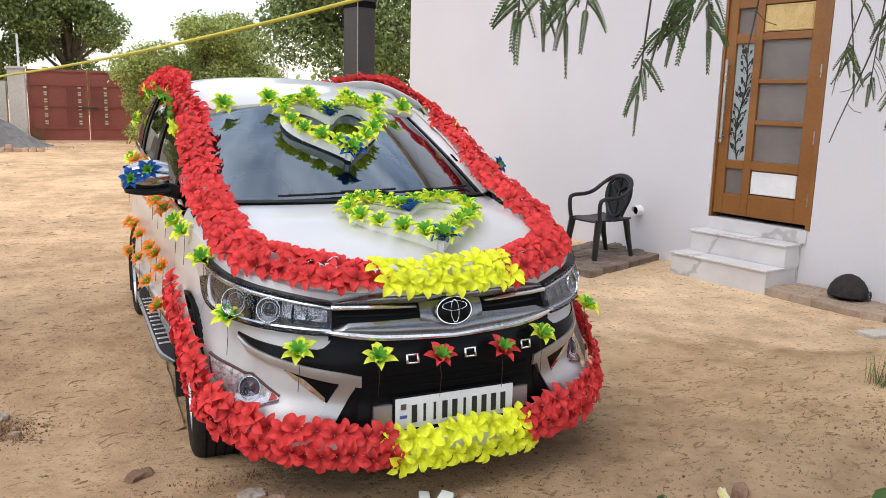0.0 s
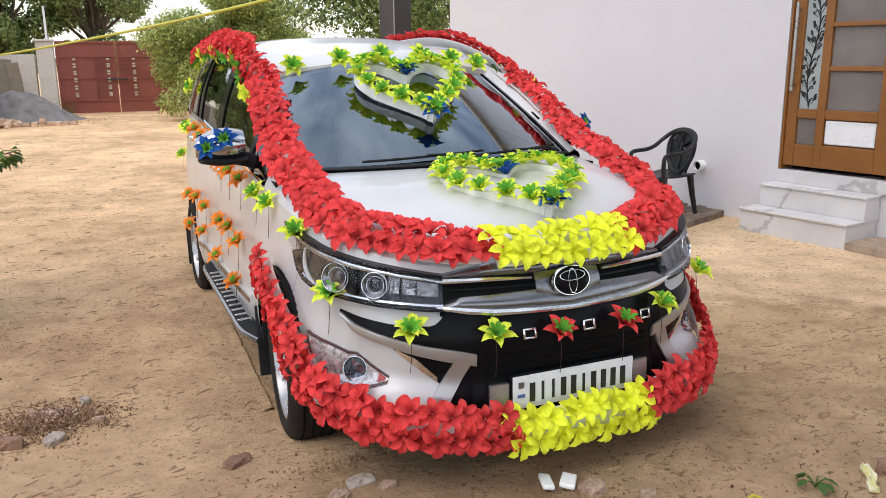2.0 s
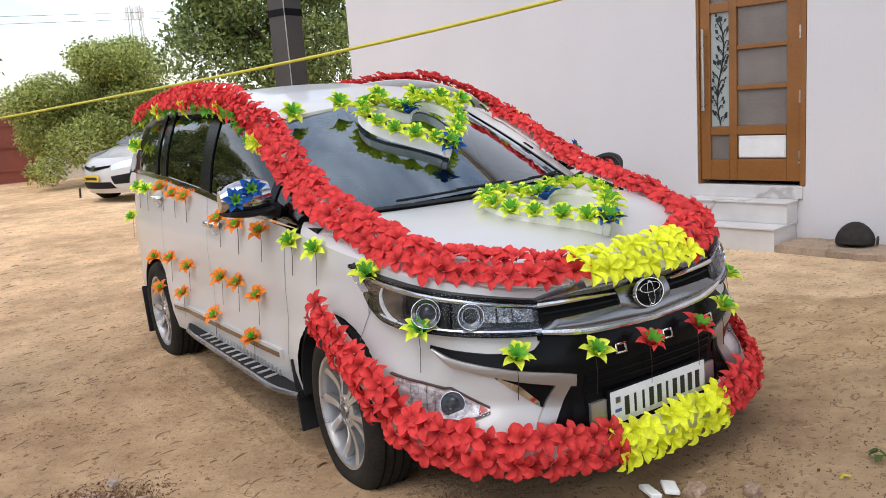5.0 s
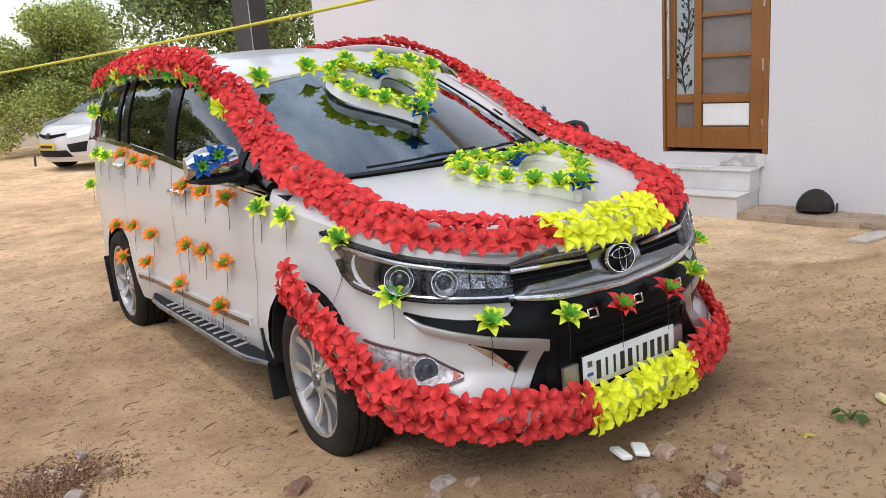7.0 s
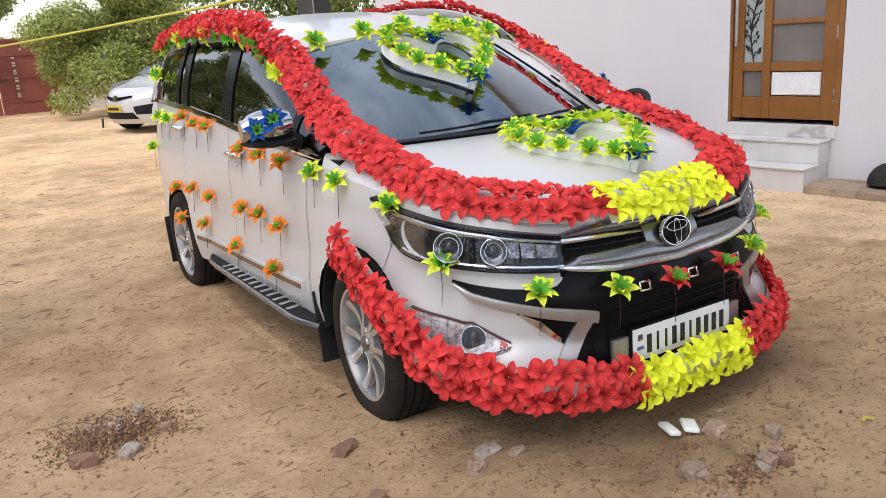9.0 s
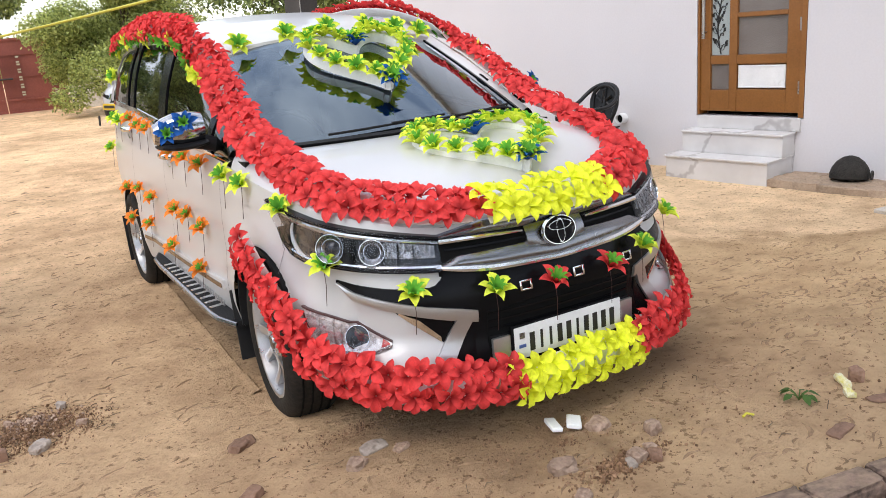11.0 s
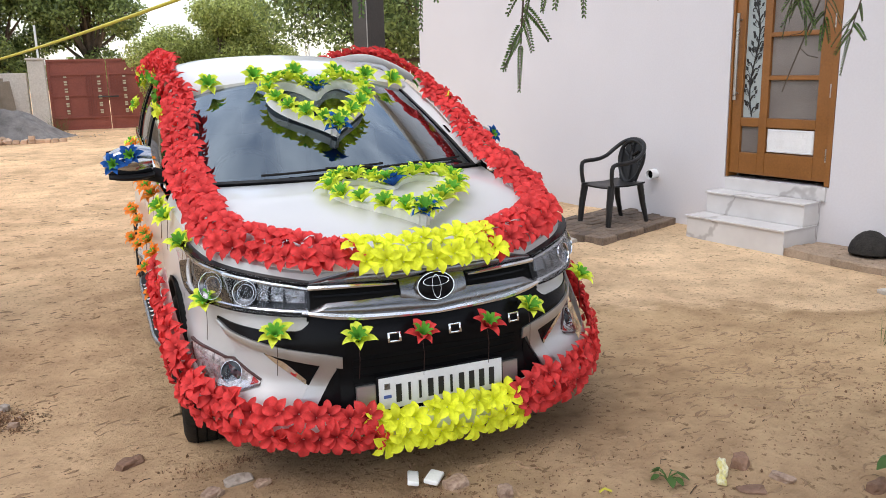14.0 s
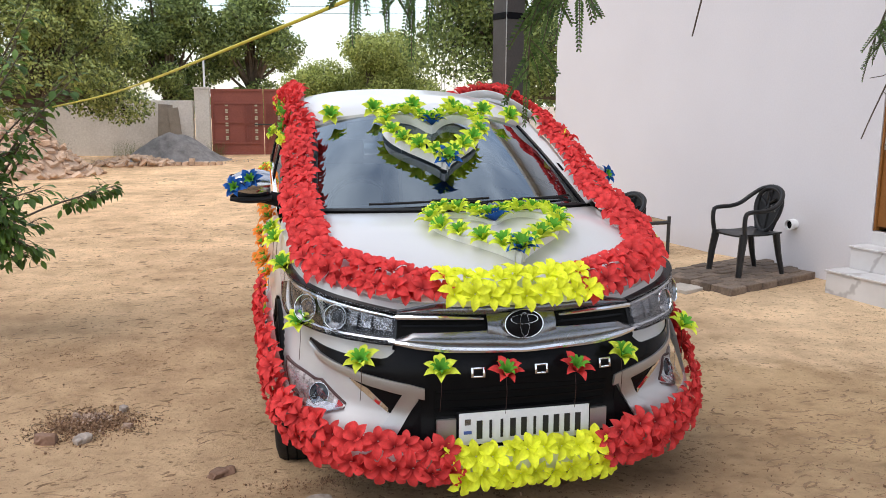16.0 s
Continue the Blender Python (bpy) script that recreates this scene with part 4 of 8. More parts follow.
    panel("grille_cap", -0.49, 0.49, curve((0, 0.30, 0.49), (0.852, 0.842, 0.812)), curve((0, 0.12, 0.30, 0.49), (0.792, 0.794, 0.800, 0.800)), 0.016, 0.03, M_GREYMET, car, "dark grey metallic grille surround", 44, 6, 0.014)
    panel("grille_nose", -0.135, 0.135, curve((0, 0.08, 0.135), (0.80, 0.798, 0.795)), curve((0, 0.07, 0.135), (0.688, 0.700, 0.722)), 0.020, 0.03, M_GREYMET, car, "dark grey badge housing", 20, 8, 0.010)
    for sx in (-1, 1):
        panel("wing_chrome", sx * 0.15, sx * 0.488, curve((0.15, 0.30, 0.488), (0.787, 0.797, 0.801)), curve((0.15, 0.30, 0.488), (0.781, 0.785, 0.786)), 0.034, 0.025, M_BRIGHT, car, "chrome grille strip", 20, 3, 0.003)
        panel("grille_bar", sx * 0.13, sx * 0.47, curve((0.13, 0.47), (0.760, 0.763)), curve((0.13, 0.47), (0.752, 0.755)), 0.010, 0.01, M_BLACK, car, "black grille bar", 16, 2)
        panel("lower_wing", sx * 0.0, sx * 0.485, curve((0, 0.10, 0.145, 0.42, 0.485), (0.722, 0.737, 0.739, 0.735, 0.714)), curve((0, 0.30, 0.485), (0.670, 0.684, 0.700)), 0.018, 0.03, M_GREYMET, car, "dark grey grille wing", 24, 5, 0.012)
    panel("lower_chrome", -0.512, 0.512, curve((0, 0.3, 0.512), (0.675, 0.690, 0.714)), curve((0, 0.3, 0.40, 0.512), (0.661, 0.671, 0.682, 0.702)), 0.032, 0.03, M_BRIGHT, car, "chrome strip along the lower grille", 40, 3, 0.004)
    f = skin_frame(0.0, 0.762, 0.042)
    badge = place(part("badge", disc(0.070, 0.008, 40, 1.0, 0.70), M_BLACK, car, "oval badge with chrome rings"), f)
    part("badge_ring", ring(0.079, 0.010, 0.012, 1.0, 0.70), M_CHROME, badge, "chrome ring")
    place(part("badge_oval", ring(0.047, 0.008, 0.012, 0.40, 1.0), M_CHROME, badge, "chrome oval"), pose(0, -0.002, 0.006))
    place(part("badge_oval", ring(0.056, 0.008, 0.012, 1.0, 0.34), M_CHROME, badge, "chrome oval"), pose(0, 0.018, 0.006))
    # raised silver marks on the bumper
    for x in (-0.180, 0.063, 0.326):
        f = skin_frame(x, 0.594, 0.010)
        bm = bmesh.new()
        for c, w, h in ((-0.022, 0.009, 0.038), (0.022, 0.009, 0.038)):
            add_box(bm, (c, 0, 0), (w, h, 0.008), None, 0.002)
        for c in (-0.0155, 0.0155):
            add_box(bm, (0, c, 0), (0.036, 0.008, 0.0075), None, 0.002)
        place(part("silver_mark", bm, M_CHROME, car, "raised silver mark"), f)
    # plate, its black holder and silver ends
    yp = -0.012
    plate = part("number_plate", box((0, yp, 0.384), (0.51, 0.006, 0.122), None, 0.002), M_PLATE, car, "white number plate with black characters as bars")
    part("plate_frame", box((0, yp + 0.010, 0.384), (0.526, 0.012, 0.136), None, 0.003), M_BLACK, plate, "black plate holder")
    for k in range(10):
        x = -0.178 + 0.043 * k
        part("bar", box((x, yp - 0.004, 0.380), (0.010 if k in (1, 2, 5) else 0.022, 0.003, 0.070)), M_INK, plate, "", smooth=False)
    part("hologram", box((-0.223, yp - 0.004, 0.412), (0.022, 0.003, 0.022)), M_GREYMET, plate, "small square foil", smooth=False)
    part("bar", box((-0.223, yp - 0.004, 0.372), (0.030, 0.003, 0.012)), M_BLUEINK, plate, "", smooth=False)
    for sx in (-1, 1):
        bm = bmesh.new()
        add_slab(bm, [[Vector((sx * x, yp + 0.012 + 0.06 * (x - 0.25), z)) for x in (0.262, 0.30, 0.335)] for z in (0.42, 0.385, 0.335)], [[Vector((sx * x, yp + 0.03, z)) for x in (0.262, 0.30, 0.335)] for z in (0.42, 0.385, 0.335)])
        part("plate_bracket", bm, M_SILVER, car, "silver bracket beside the plate")
    # wipers and cowl
    bm = bmesh.new()
    us = np.linspace(-0.97, 0.97, 30)
    add_slab(bm, [[screen(u, t, 0.004) + Vector((0, -0.02 if t == 0 else 0, 0.002)) for u in us] for t in (0, 0.018)], [[screen(u, t, -0.03) for u in us] for t in (0, 0.018)])
    part("cowl", bm, M_MATT, car, "black scuttle panel")
    for a, b, t1 in ((-0.55, 0.22, 0.070), (0.02, 0.86, 0.075)):
        pts = [screen(a + (b - a) * k / 12, 0.035 + (t1 - 0.035) * (k / 12) ** 1.3, 0.016) for k in range(13)]
        w = part("wiper", tube(pts, 0.006, 6), M_MATT, car, "black windscreen wiper")
        part("wiper_arm", tube([screen(b - 0.04, 0.0, 0.03), screen(b - 0.12, 0.03, 0.034), screen((a + b) / 2, 0.052, 0.020)], 0.007, 6), M_MATT, w)


def build_wheel(car, x, y, turned):
    """An alloy wheel with five forked spokes in a road tyre; its face looks along local x."""
    sgn = 1 if x > 0 else -1
    w = part("wheel", lathe(((-0.10, 0.225), (0.085, 0.235), (0.10, 0.243), (0.098, 0.231), (0.06, 0.226), (-0.09, 0.215), (-0.10, 0.225)), 48), M_ALLOY, car, "alloy wheel with forked spokes")
    w.matrix_local = Matrix.Translation((x, y, WHEEL_Z[y])) @ Matrix.Rotation(radians(turned), 4, 'Z') @ (Matrix.Identity(4) if sgn > 0 else Matrix.Rotation(math.pi, 4, 'Z'))
    prof = [(-0.095, 0.236), (-0.112, 0.25), (-0.112, 0.29), (-0.100, 0.325), (-0.075, 0.342), (0, 0.347), (0.075, 0.342), (0.100, 0.325), (0.112, 0.29), (0.112, 0.262), (0.100, 0.245), (0.098, 0.236)]
    tyre = part("tyre", lathe(prof, 64), M_RUBBER, w, "black tyre with sandy tread")
    for k in range(4):
        gx = -0.06 + 0.04 * k
        part("tread_groove", lathe(((gx - 0.004, 0.3455), (gx, 0.3490), (gx + 0.004, 0.3455)), 64), M_GAP, tyre)
    for k in range(10):
        a = 2 * math.pi * k / 10
        pair = 0.10 if k % 2 else -0.10
        bm = bmesh.new()
        rows_o, rows_i = [], []
        for t in np.linspace(0, 1, 7):
            r = 0.045 + t * 0.186
            ang = a + pair * (1 - t) * 1.6
            wd = 0.010 + 0.011 * t
            c, s = math.cos(ang), math.sin(ang)
            bow = 0.085 - 0.020 * math.sin(math.pi * t)
            rows_o.append([Vector((bow - abs(o) * 0.25, c * r - s * o, s * r + c * o)) for o in (-wd, 0, wd)])
            rows_i.append([Vector((bow - 0.035, c * r - s * o, s * r + c * o)) for o in (-wd * 0.8, 0, wd * 0.8)])
        add_slab(bm, rows_o, rows_i)
        part("spoke", bm, M_ALLOY, w)
    part("hub", lathe(((0.04, 0.001), (0.04, 0.07), (0.07, 0.07), (0.075, 0.062), (0.078, 0.001)), 32), M_ALLOY, w)
    part("hub_cap", lathe(((0.078, 0.034), (0.088, 0.030), (0.092, 0.001)), 24), M_GREYMET, w, "dark hub cap")
    for k in range(5):
        a = 2 * math.pi * (k + 0.5) / 5
        part("wheel_nut", place_bm(lathe(((0.070, 0.011), (0.082, 0.009), (0.082, 0.001)), 10), (0, math.cos(a) * 0.052, math.sin(a) * 0.052)), M_CHROME, w)
    part("brake_disc", lathe(((-0.01, 0.001), (-0.01, 0.16), (-0.03, 0.16), (-0.03, 0.001)), 32), M_GREYMET, w, "brake disc")
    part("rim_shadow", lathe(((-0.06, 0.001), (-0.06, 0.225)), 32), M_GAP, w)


def place_bm(bm, at):
    bmesh.ops.translate(bm, verts=bm.verts, vec=at)
    return bm


def build_sides(car):
    for sx in (-1, 1):
        # mirror
        bm = bmesh.new()
        rows = []
        for t in np.linspace(0, 1, 9):
            x = 0.88 + 0.215 * t * (1 if sx < 0 else 0.5)
            h = 0.082 * math.sin(math.pi * (0.22 + 0.70 * t)) ** 0.5
            d = 0.075 * math.sin(math.pi * (0.25 + 0.66 * t)) ** 0.5
            rows.append([Vector((sx * x, 1.47 + 0.02 * t - d * math.cos(a) * (1.0 if math.cos(a) > 0 else 0.45), 1.20 - 0.012 * t + h * math.sin(a))) for a in np.linspace(0, 2 * math.pi, 24, endpoint=False)])
        t = add_sheet(bm, rows, closed=True)
        bm.faces.new(t[0])
        bm.faces.new(list(reversed(t[-1])))
        mirror = part("door_mirror", bm, M_MIRRORSHELL, car, "chrome door mirror")
        bm = bmesh.new()
        rows = []
        for t in np.linspace(0, 1, 7):
            x = 0.875 + 0.205 * t * (1 if sx < 0 else 0.5)
            rows.append([Vector((sx * x, 1.475 - 0.085 * math.cos(a), 1.148 - 0.010 * t - 0.040 * (math.sin(a) * 0.5 + 0.5) * math.sin(math.pi * (0.25 + 0.6 * t)))) for a in np.linspace(0, 2 * math.pi, 18, endpoint=False)])
        t = add_sheet(bm, rows, closed=True)
        bm.faces.new(t[0])
        bm.faces.new(list(reversed(t[-1])))
        part("mirror_base", bm, M_MATT, mirror, "black lower mirror shell")
        bm = bmesh.new()
        add_tube(bm, [(sx * 0.80, 1.46, 1.10), (sx * 0.86, 1.465, 1.125), (sx * 0.92, 1.47, 1.14)], 0.035, 10)
        part("mirror_arm", bm, M_MATT, mirror)
        part("mirror_glass", box((sx * (1.0 if sx < 0 else 0.94), 1.507, 1.20), (0.17 if sx < 0 else 0.08, 0.004, 0.105), None, 0.02), M_CHROME, mirror, "mirror glass")
        # handles
        for y, z in ((2.30, 1.005), (3.46, 1.105)):
            s = s_at_y(y) * sx
            f = skin_frame(s, z, 0.0)
            h = place(part("door_handle", tube([(-0.10, 0, 0.008), (-0.07, 0, 0.034), (0.0, 0, 0.042), (0.07, 0, 0.034), (0.10, 0, 0.008)], 0.018, 10), M_CHROME, car, "chrome door handle"), f)
            part("handle_cup", disc(0.068, -0.014, 24, 1.1, 0.85), M_CHROME, h, "chrome handle dish")
        # side moulding
        zc = 0.437
        a, b = s_at_y(1.50), s_at_y(3.18)
        panel("side_moulding", sx * a, sx * b, lambda s: zc + 0.022, lambda s: zc - 0.022, 0.016, 0.02, M_PAINT, car, "door moulding with a bronze strip", 50, 4)
        panel("moulding_strip", sx * (a + 0.02), sx * (b - 0.02), lambda s: zc + 0.006, lambda s: zc - 0.018, 0.020, 0.01, M_BRONZE, car, "bronze chrome strip", 50, 3)
        # shut lines
        for y0, y1, z0, z1 in ((1.43, 1.36, 0.36, 1.05), (2.44, 2.43, 0.30, 1.155), (3.34, 3.42, 0.62, 1.235)):
            bm = bmesh.new()
            zz = np.linspace(z0, z1, 16)
            yy = [y0 + (y1 - y0) * (z - z0) / (z1 - z0) for z in zz]
            add_sheet(bm, [[skin(sx * s_at_y(y), z, 0.0015) + Vector((0, o, 0)) for o in (-0.002, 0.002)] for y, z in zip(yy, zz)])
            part("shut_line", bm, M_SEAM, car)
        bm = bmesh.new()
        add_sheet(bm, [[skin(sx * (1.20 + 0.12 * t), 0.80 - 0.20 * t + o, 0.0015) for o in (-0.003, 0.003)] for t in np.linspace(0, 1, 8)])
        part("shut_line", bm, M_SEAM, car)
        # side step
        low = lambda y: -0.024 * (3.0 - y)
        bm = bmesh.new()
        ys = (1.33, 1.47, 1.57, 2.74, 2.90, 3.02)
        xo = (0.90, 0.945, 0.955, 0.955, 0.945, 0.90)
        add_slab(bm, [[Vector((sx * (0.86 + (x - 0.86) * f), y, 0.335 + low(y))) for f in (0, 0.5, 0.92)] for y, x in zip(ys, xo)], [[Vector((sx * (0.86 + (x - 0.86) * f), y, 0.300 + low(y))) for f in (0, 0.5, 0.92)] for y, x in zip(ys, xo)])
        step = part("side_step", bm, M_MATT, car, "black side step with bright treads")
        bm = bmesh.new()
        add_tube(bm, [(sx * (x - 0.006), y, 0.318 + low(y)) for y, x in zip(ys, xo)], 0.015, 8)
        part("step_edge", bm, M_GREYMET, step, "grey edge tube")
        for k in range(12):
            y = 1.63 + 0.092 * k
            part("tread_bar", box((sx * 0.908, y, 0.338 + low(y)), (0.070, 0.026, 0.010), Matrix.Rotation(radians(-14 * sx), 3, 'Z'), 0.003), M_BRIGHT, step, "bright metal tread bar")
        for k in range(24):
            y = 1.56 + 0.050 * k
            part("sill_stud", box((sx * 0.886, y, 0.366 + low(y)), (0.008, 0.012, 0.030), None, 0.002), M_SILVER, step)
        # roof rail
        pts = [rail(y, sx) + Vector((-sx * 0.03, 0, 0.045 if 0 < i < 11 else 0.01)) for i, y in enumerate(np.linspace(2.2, 4.3, 12))]
        part("roof_rail", tube(pts, 0.014, 8), M_SILVER, car, "silver roof rail")
    for x, turned in ((-0.778, -4), (0.778, -4)):
        build_wheel(car, x, WHEEL_Y[0], turned)
    for x in (-0.812, 0.812):
        build_wheel(car, x, WHEEL_Y[1], 0)
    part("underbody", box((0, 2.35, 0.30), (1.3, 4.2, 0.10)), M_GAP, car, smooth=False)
    bm = bmesh.new()
    add_tube(bm, [(-0.75, 0.8, HUB_Z), (0.75, 0.8, HUB_Z)], 0.05, 10)
    add_tube(bm, [(-0.75, 3.55, HUB_Z), (0.75, 3.55, HUB_Z)], 0.06, 10)
    part("axle", bm, M_GAP, car)


M_SEAM = surface("door_seam", (0.10, 0.10, 0.10), (0.16, 0.16, 0.16), 0.7, bump=0)
M_LAMPGLASS = surface("lamp_optic", (0.50, 0.52, 0.55), (0.74, 0.76, 0.79), 0.08, metal=0.8, big=12, small=80, bump=0.0)
M_LAMPBACK = surface("lamp_housing", (0.018, 0.019, 0.021), (0.055, 0.057, 0.062), 0.25, big=9, small=60, bump=0.05, spec=0.3, metal=0.4)
M_BRIGHT = surface("satin_chrome", (0.74, 0.74, 0.75), (0.84, 0.84, 0.85), 0.16, metal=0.9, big=4, small=200, bump=0.0)
M_FACET = surface("dim_reflector", (0.04, 0.042, 0.045), (0.55, 0.56, 0.58), 0.2, metal=0.9, big=40, small=90, bump=0.8)
M_DARKLENS = surface("dark_projector_glass", (0.020, 0.022, 0.026), (0.07, 0.075, 0.085), 0.05, big=14, small=60, bump=0.0, metal=0.3)
M_FOGRIM = surface("fog_edge", (0.05, 0.02, 0.02), (0.11, 0.05, 0.045), 0.4, bump=0)
M_FOGBACK = surface("fog_reflector", (0.36, 0.31, 0.305), (0.78, 0.75, 0.74), 0.28, metal=0.25, big=30, small=60, bump=0.4)
M_REDLENS = surface("red_lens", (0.34, 0.012, 0.012), (0.52, 0.03, 0.025), 0.15, big=10, small=120, bump=0.1)
M_PLATE = surface("plate_white", (0.70, 0.70, 0.70), (0.78, 0.78, 0.78), 0.35, big=6, small=100, bump=0.02)
M_INK = surface("plate_black", (0.012, 0.012, 0.013), (0.02, 0.02, 0.02), 0.4, bump=0)
M_BLUEINK = surface("plate_blue", (0.05, 0.09, 0.30), (0.08, 0.13, 0.36), 0.4, bump=0)
M_BRONZE = surface("bronze_chrome", (0.22, 0.17, 0.13), (0.34, 0.27, 0.21), 0.2, metal=0.9, big=6, small=100, bump=0)
CAR_OB = build_car()
build_front(CAR_OB)
build_sides(CAR_OB)

# ---- flowers ----


def petal_rows(length, width, lift, curl, n=6, cup=0.25, ruffle=0.0, rnd=None, full=1.15):
    """Points of one pointed petal along +x, rising and then curling back, creased along its middle."""
    rows = []
    for i in range(n + 1):
        t = i / n
        w = width * (0.16 * (1 - t) + 0.03 + 0.86 * math.sin(math.pi * t ** full) ** (0.72 if full > 1 else 1.0))
        r = length * (0.04 + 0.96 * t)
        z = lift * math.sin(t * 1.9) - curl * t ** 3
        e = (rnd.uniform(-1, 1) if rnd else 0) * ruffle
        rows.append([Vector((r, -w, z + cup * w + e)), Vector((r, -w * 0.5, z + 0.15 * cup * w)), Vector((r, 0, z - cup * w * 0.45)), Vector((r, w * 0.5, z + 0.15 * cup * w)), Vector((r, w, z + cup * w - e))])
    return rows


def petal_ring(bm, count, length, width, lift, curl, z0=0.0, turn=0.0, rnd=None, ruffle=0.0, n=5, full=1.15):
    for k in range(count):
        j = (rnd.uniform(-0.12, 0.12), rnd.uniform(0.86, 1.1), rnd.uniform(-0.2, 0.2)) if rnd else (0, 1, 0)
        rows = petal_rows(length * j[1], width * j[1], lift + 0.02 * j[2], curl * (1 + j[2]), n, 0.42, ruffle, rnd, full)
        m = Matrix.Translation((0, 0, z0)) @ Matrix.Rotation(2 * math.pi * k / count + turn + j[0], 4, 'Z')
        add_sheet(bm, [[m @ q for q in r] for r in rows])


def mesh_of(name, bm, material):
    me = bpy.data.meshes.new(name)
    for f in bm.faces:
        f.smooth = True
    bm.to_mesh(me)
    bm.free()
    me.materials.append(material)
    return me


def flower_meshes(material, size=0.060, variants=8, seed=3):
    """Open six-petalled cloth lilies: three petals a little above the other three."""
    out = []
    for v in range(variants):
        rnd = random.Random(seed * 100 + v)
        bm = bmesh.new()
        lift, curl = size * rnd.uniform(0.20, 0.36), size * rnd.uniform(0.10, 0.36)
        petal_ring(bm, 3, size * rnd.uniform(0.96, 1.08), size * 0.300, lift, curl, 0, 0, rnd, 0.0030, 8)
        petal_ring(bm, 3, size * rnd.uniform(0.92, 1.04), size * 0.285, lift * 1.1, curl * 0.8, size * 0.06, math.pi / 3, rnd, 0.0030, 8)
        out.append(mesh_of("flower", bm, material))
    return out


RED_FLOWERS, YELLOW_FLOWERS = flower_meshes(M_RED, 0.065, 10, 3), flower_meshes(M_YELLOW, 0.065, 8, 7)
M_STAMEN = surface("dark_stamen", (0.02, 0.008, 0.006), (0.05, 0.015, 0.01), 0.7, bump=0)
_bm = bmesh.new()
for _k in range(5):
    _a = 2 * math.pi * _k / 5
    add_tube(_bm, [(0, 0, 0), (0.004 * math.cos(_a), 0.004 * math.sin(_a), 0.012), (0.009 * math.cos(_a), 0.009 * math.sin(_a), 0.020)], 0.0010, 4)
STAMEN = mesh_of("stamen", _bm, M_STAMEN)


def facing(p, n, spin):
    """A pose at p whose local z runs along n, spun about it."""
    q = Vector(n).normalized().to_track_quat('Z', 'Y').to_matrix().to_4x4()
    return Matrix.Translation(p) @ q @ Matrix.Rotation(spin, 4, 'Z')


def garland(name, pts, meshes, colour, seed, width=0.080, step=0.056, rows=2, lie=0.034):
    """Cloth flowers sewn close together on a white strip. pts: (x, y, z, normal) along the way, in the car's frame."""
    g = thing(name, CAR, colour, "garland", "flower garlands on the car")
    rnd = random.Random(seed)
    line = [Vector(p[:3]) for p in pts]
    length = sum((b - a).length for a, b in zip(line, line[1:]))
    n = max(4, int(length / step))
    way = smooth_line(line, n)
    total = sum((b - a).length for a, b in zip(line, line[1:]))
    cum = [0.0]
    for a, b in zip(line, line[1:]):
        cum.append(cum[-1] + (b - a).length)
    strip = []
    for i, p in enumerate(way):
        f = i / (n - 1) * total
        k = min(len(line) - 2, int(np.searchsorted(cum, f, side='right')) - 1)
        t = (f - cum[k]) / (cum[k + 1] - cum[k])
        nn = Vector(pts[k][3]).lerp(Vector(pts[k + 1][3]), t).normalized()
        d = (way[min(i + 1, n - 1)] - way[max(i - 1, 0)]).normalized()
        c = d.cross(nn).normalized()
        strip.append([p + c * o + nn * (0.004 - 0.008 * abs(o) / width) for o in (-width * 0.75, 0, width * 0.75)])
        for r in range(rows):
            o = (r - (rows - 1) / 2) * width + rnd.uniform(-0.010, 0.010)
            spread = 1.4 * o / max(0.02, width)
            tilt = (nn + c * (0.42 * spread + rnd.uniform(-0.20, 0.20)) + d * rnd.uniform(-0.28, 0.28)).normalized()
            q = p + c * o + nn * (lie - 0.010 * abs(spread) + rnd.uniform(-0.008, 0.012)) + d * ((r % 2) * step * 0.5 + rnd.uniform(-0.010, 0.010))
            ob = new("flower", meshes[rnd.randrange(len(meshes))])
            ob.parent = g
            sc = rnd.uniform(0.90, 1.12)
            ob.matrix_local = facing(q, tilt, rnd.uniform(0, 6.28)) @ Matrix.Diagonal((sc, sc, sc, 1))
            if rnd.random() < 0.5:
                st = new("stamen", STAMEN)
                st.parent = g
                st.matrix_local = ob.matrix_local.copy()
    bm = bmesh.new()
    add_slab(bm, strip, [[q - Vector((0, 0, 0.003)) for q in r] for r in strip])
    part("backing_strip", bm, M_FOAM, g, "white backing strip")
    return g


N = lambda x, y, z: Vector((x, y, z)).normalized()


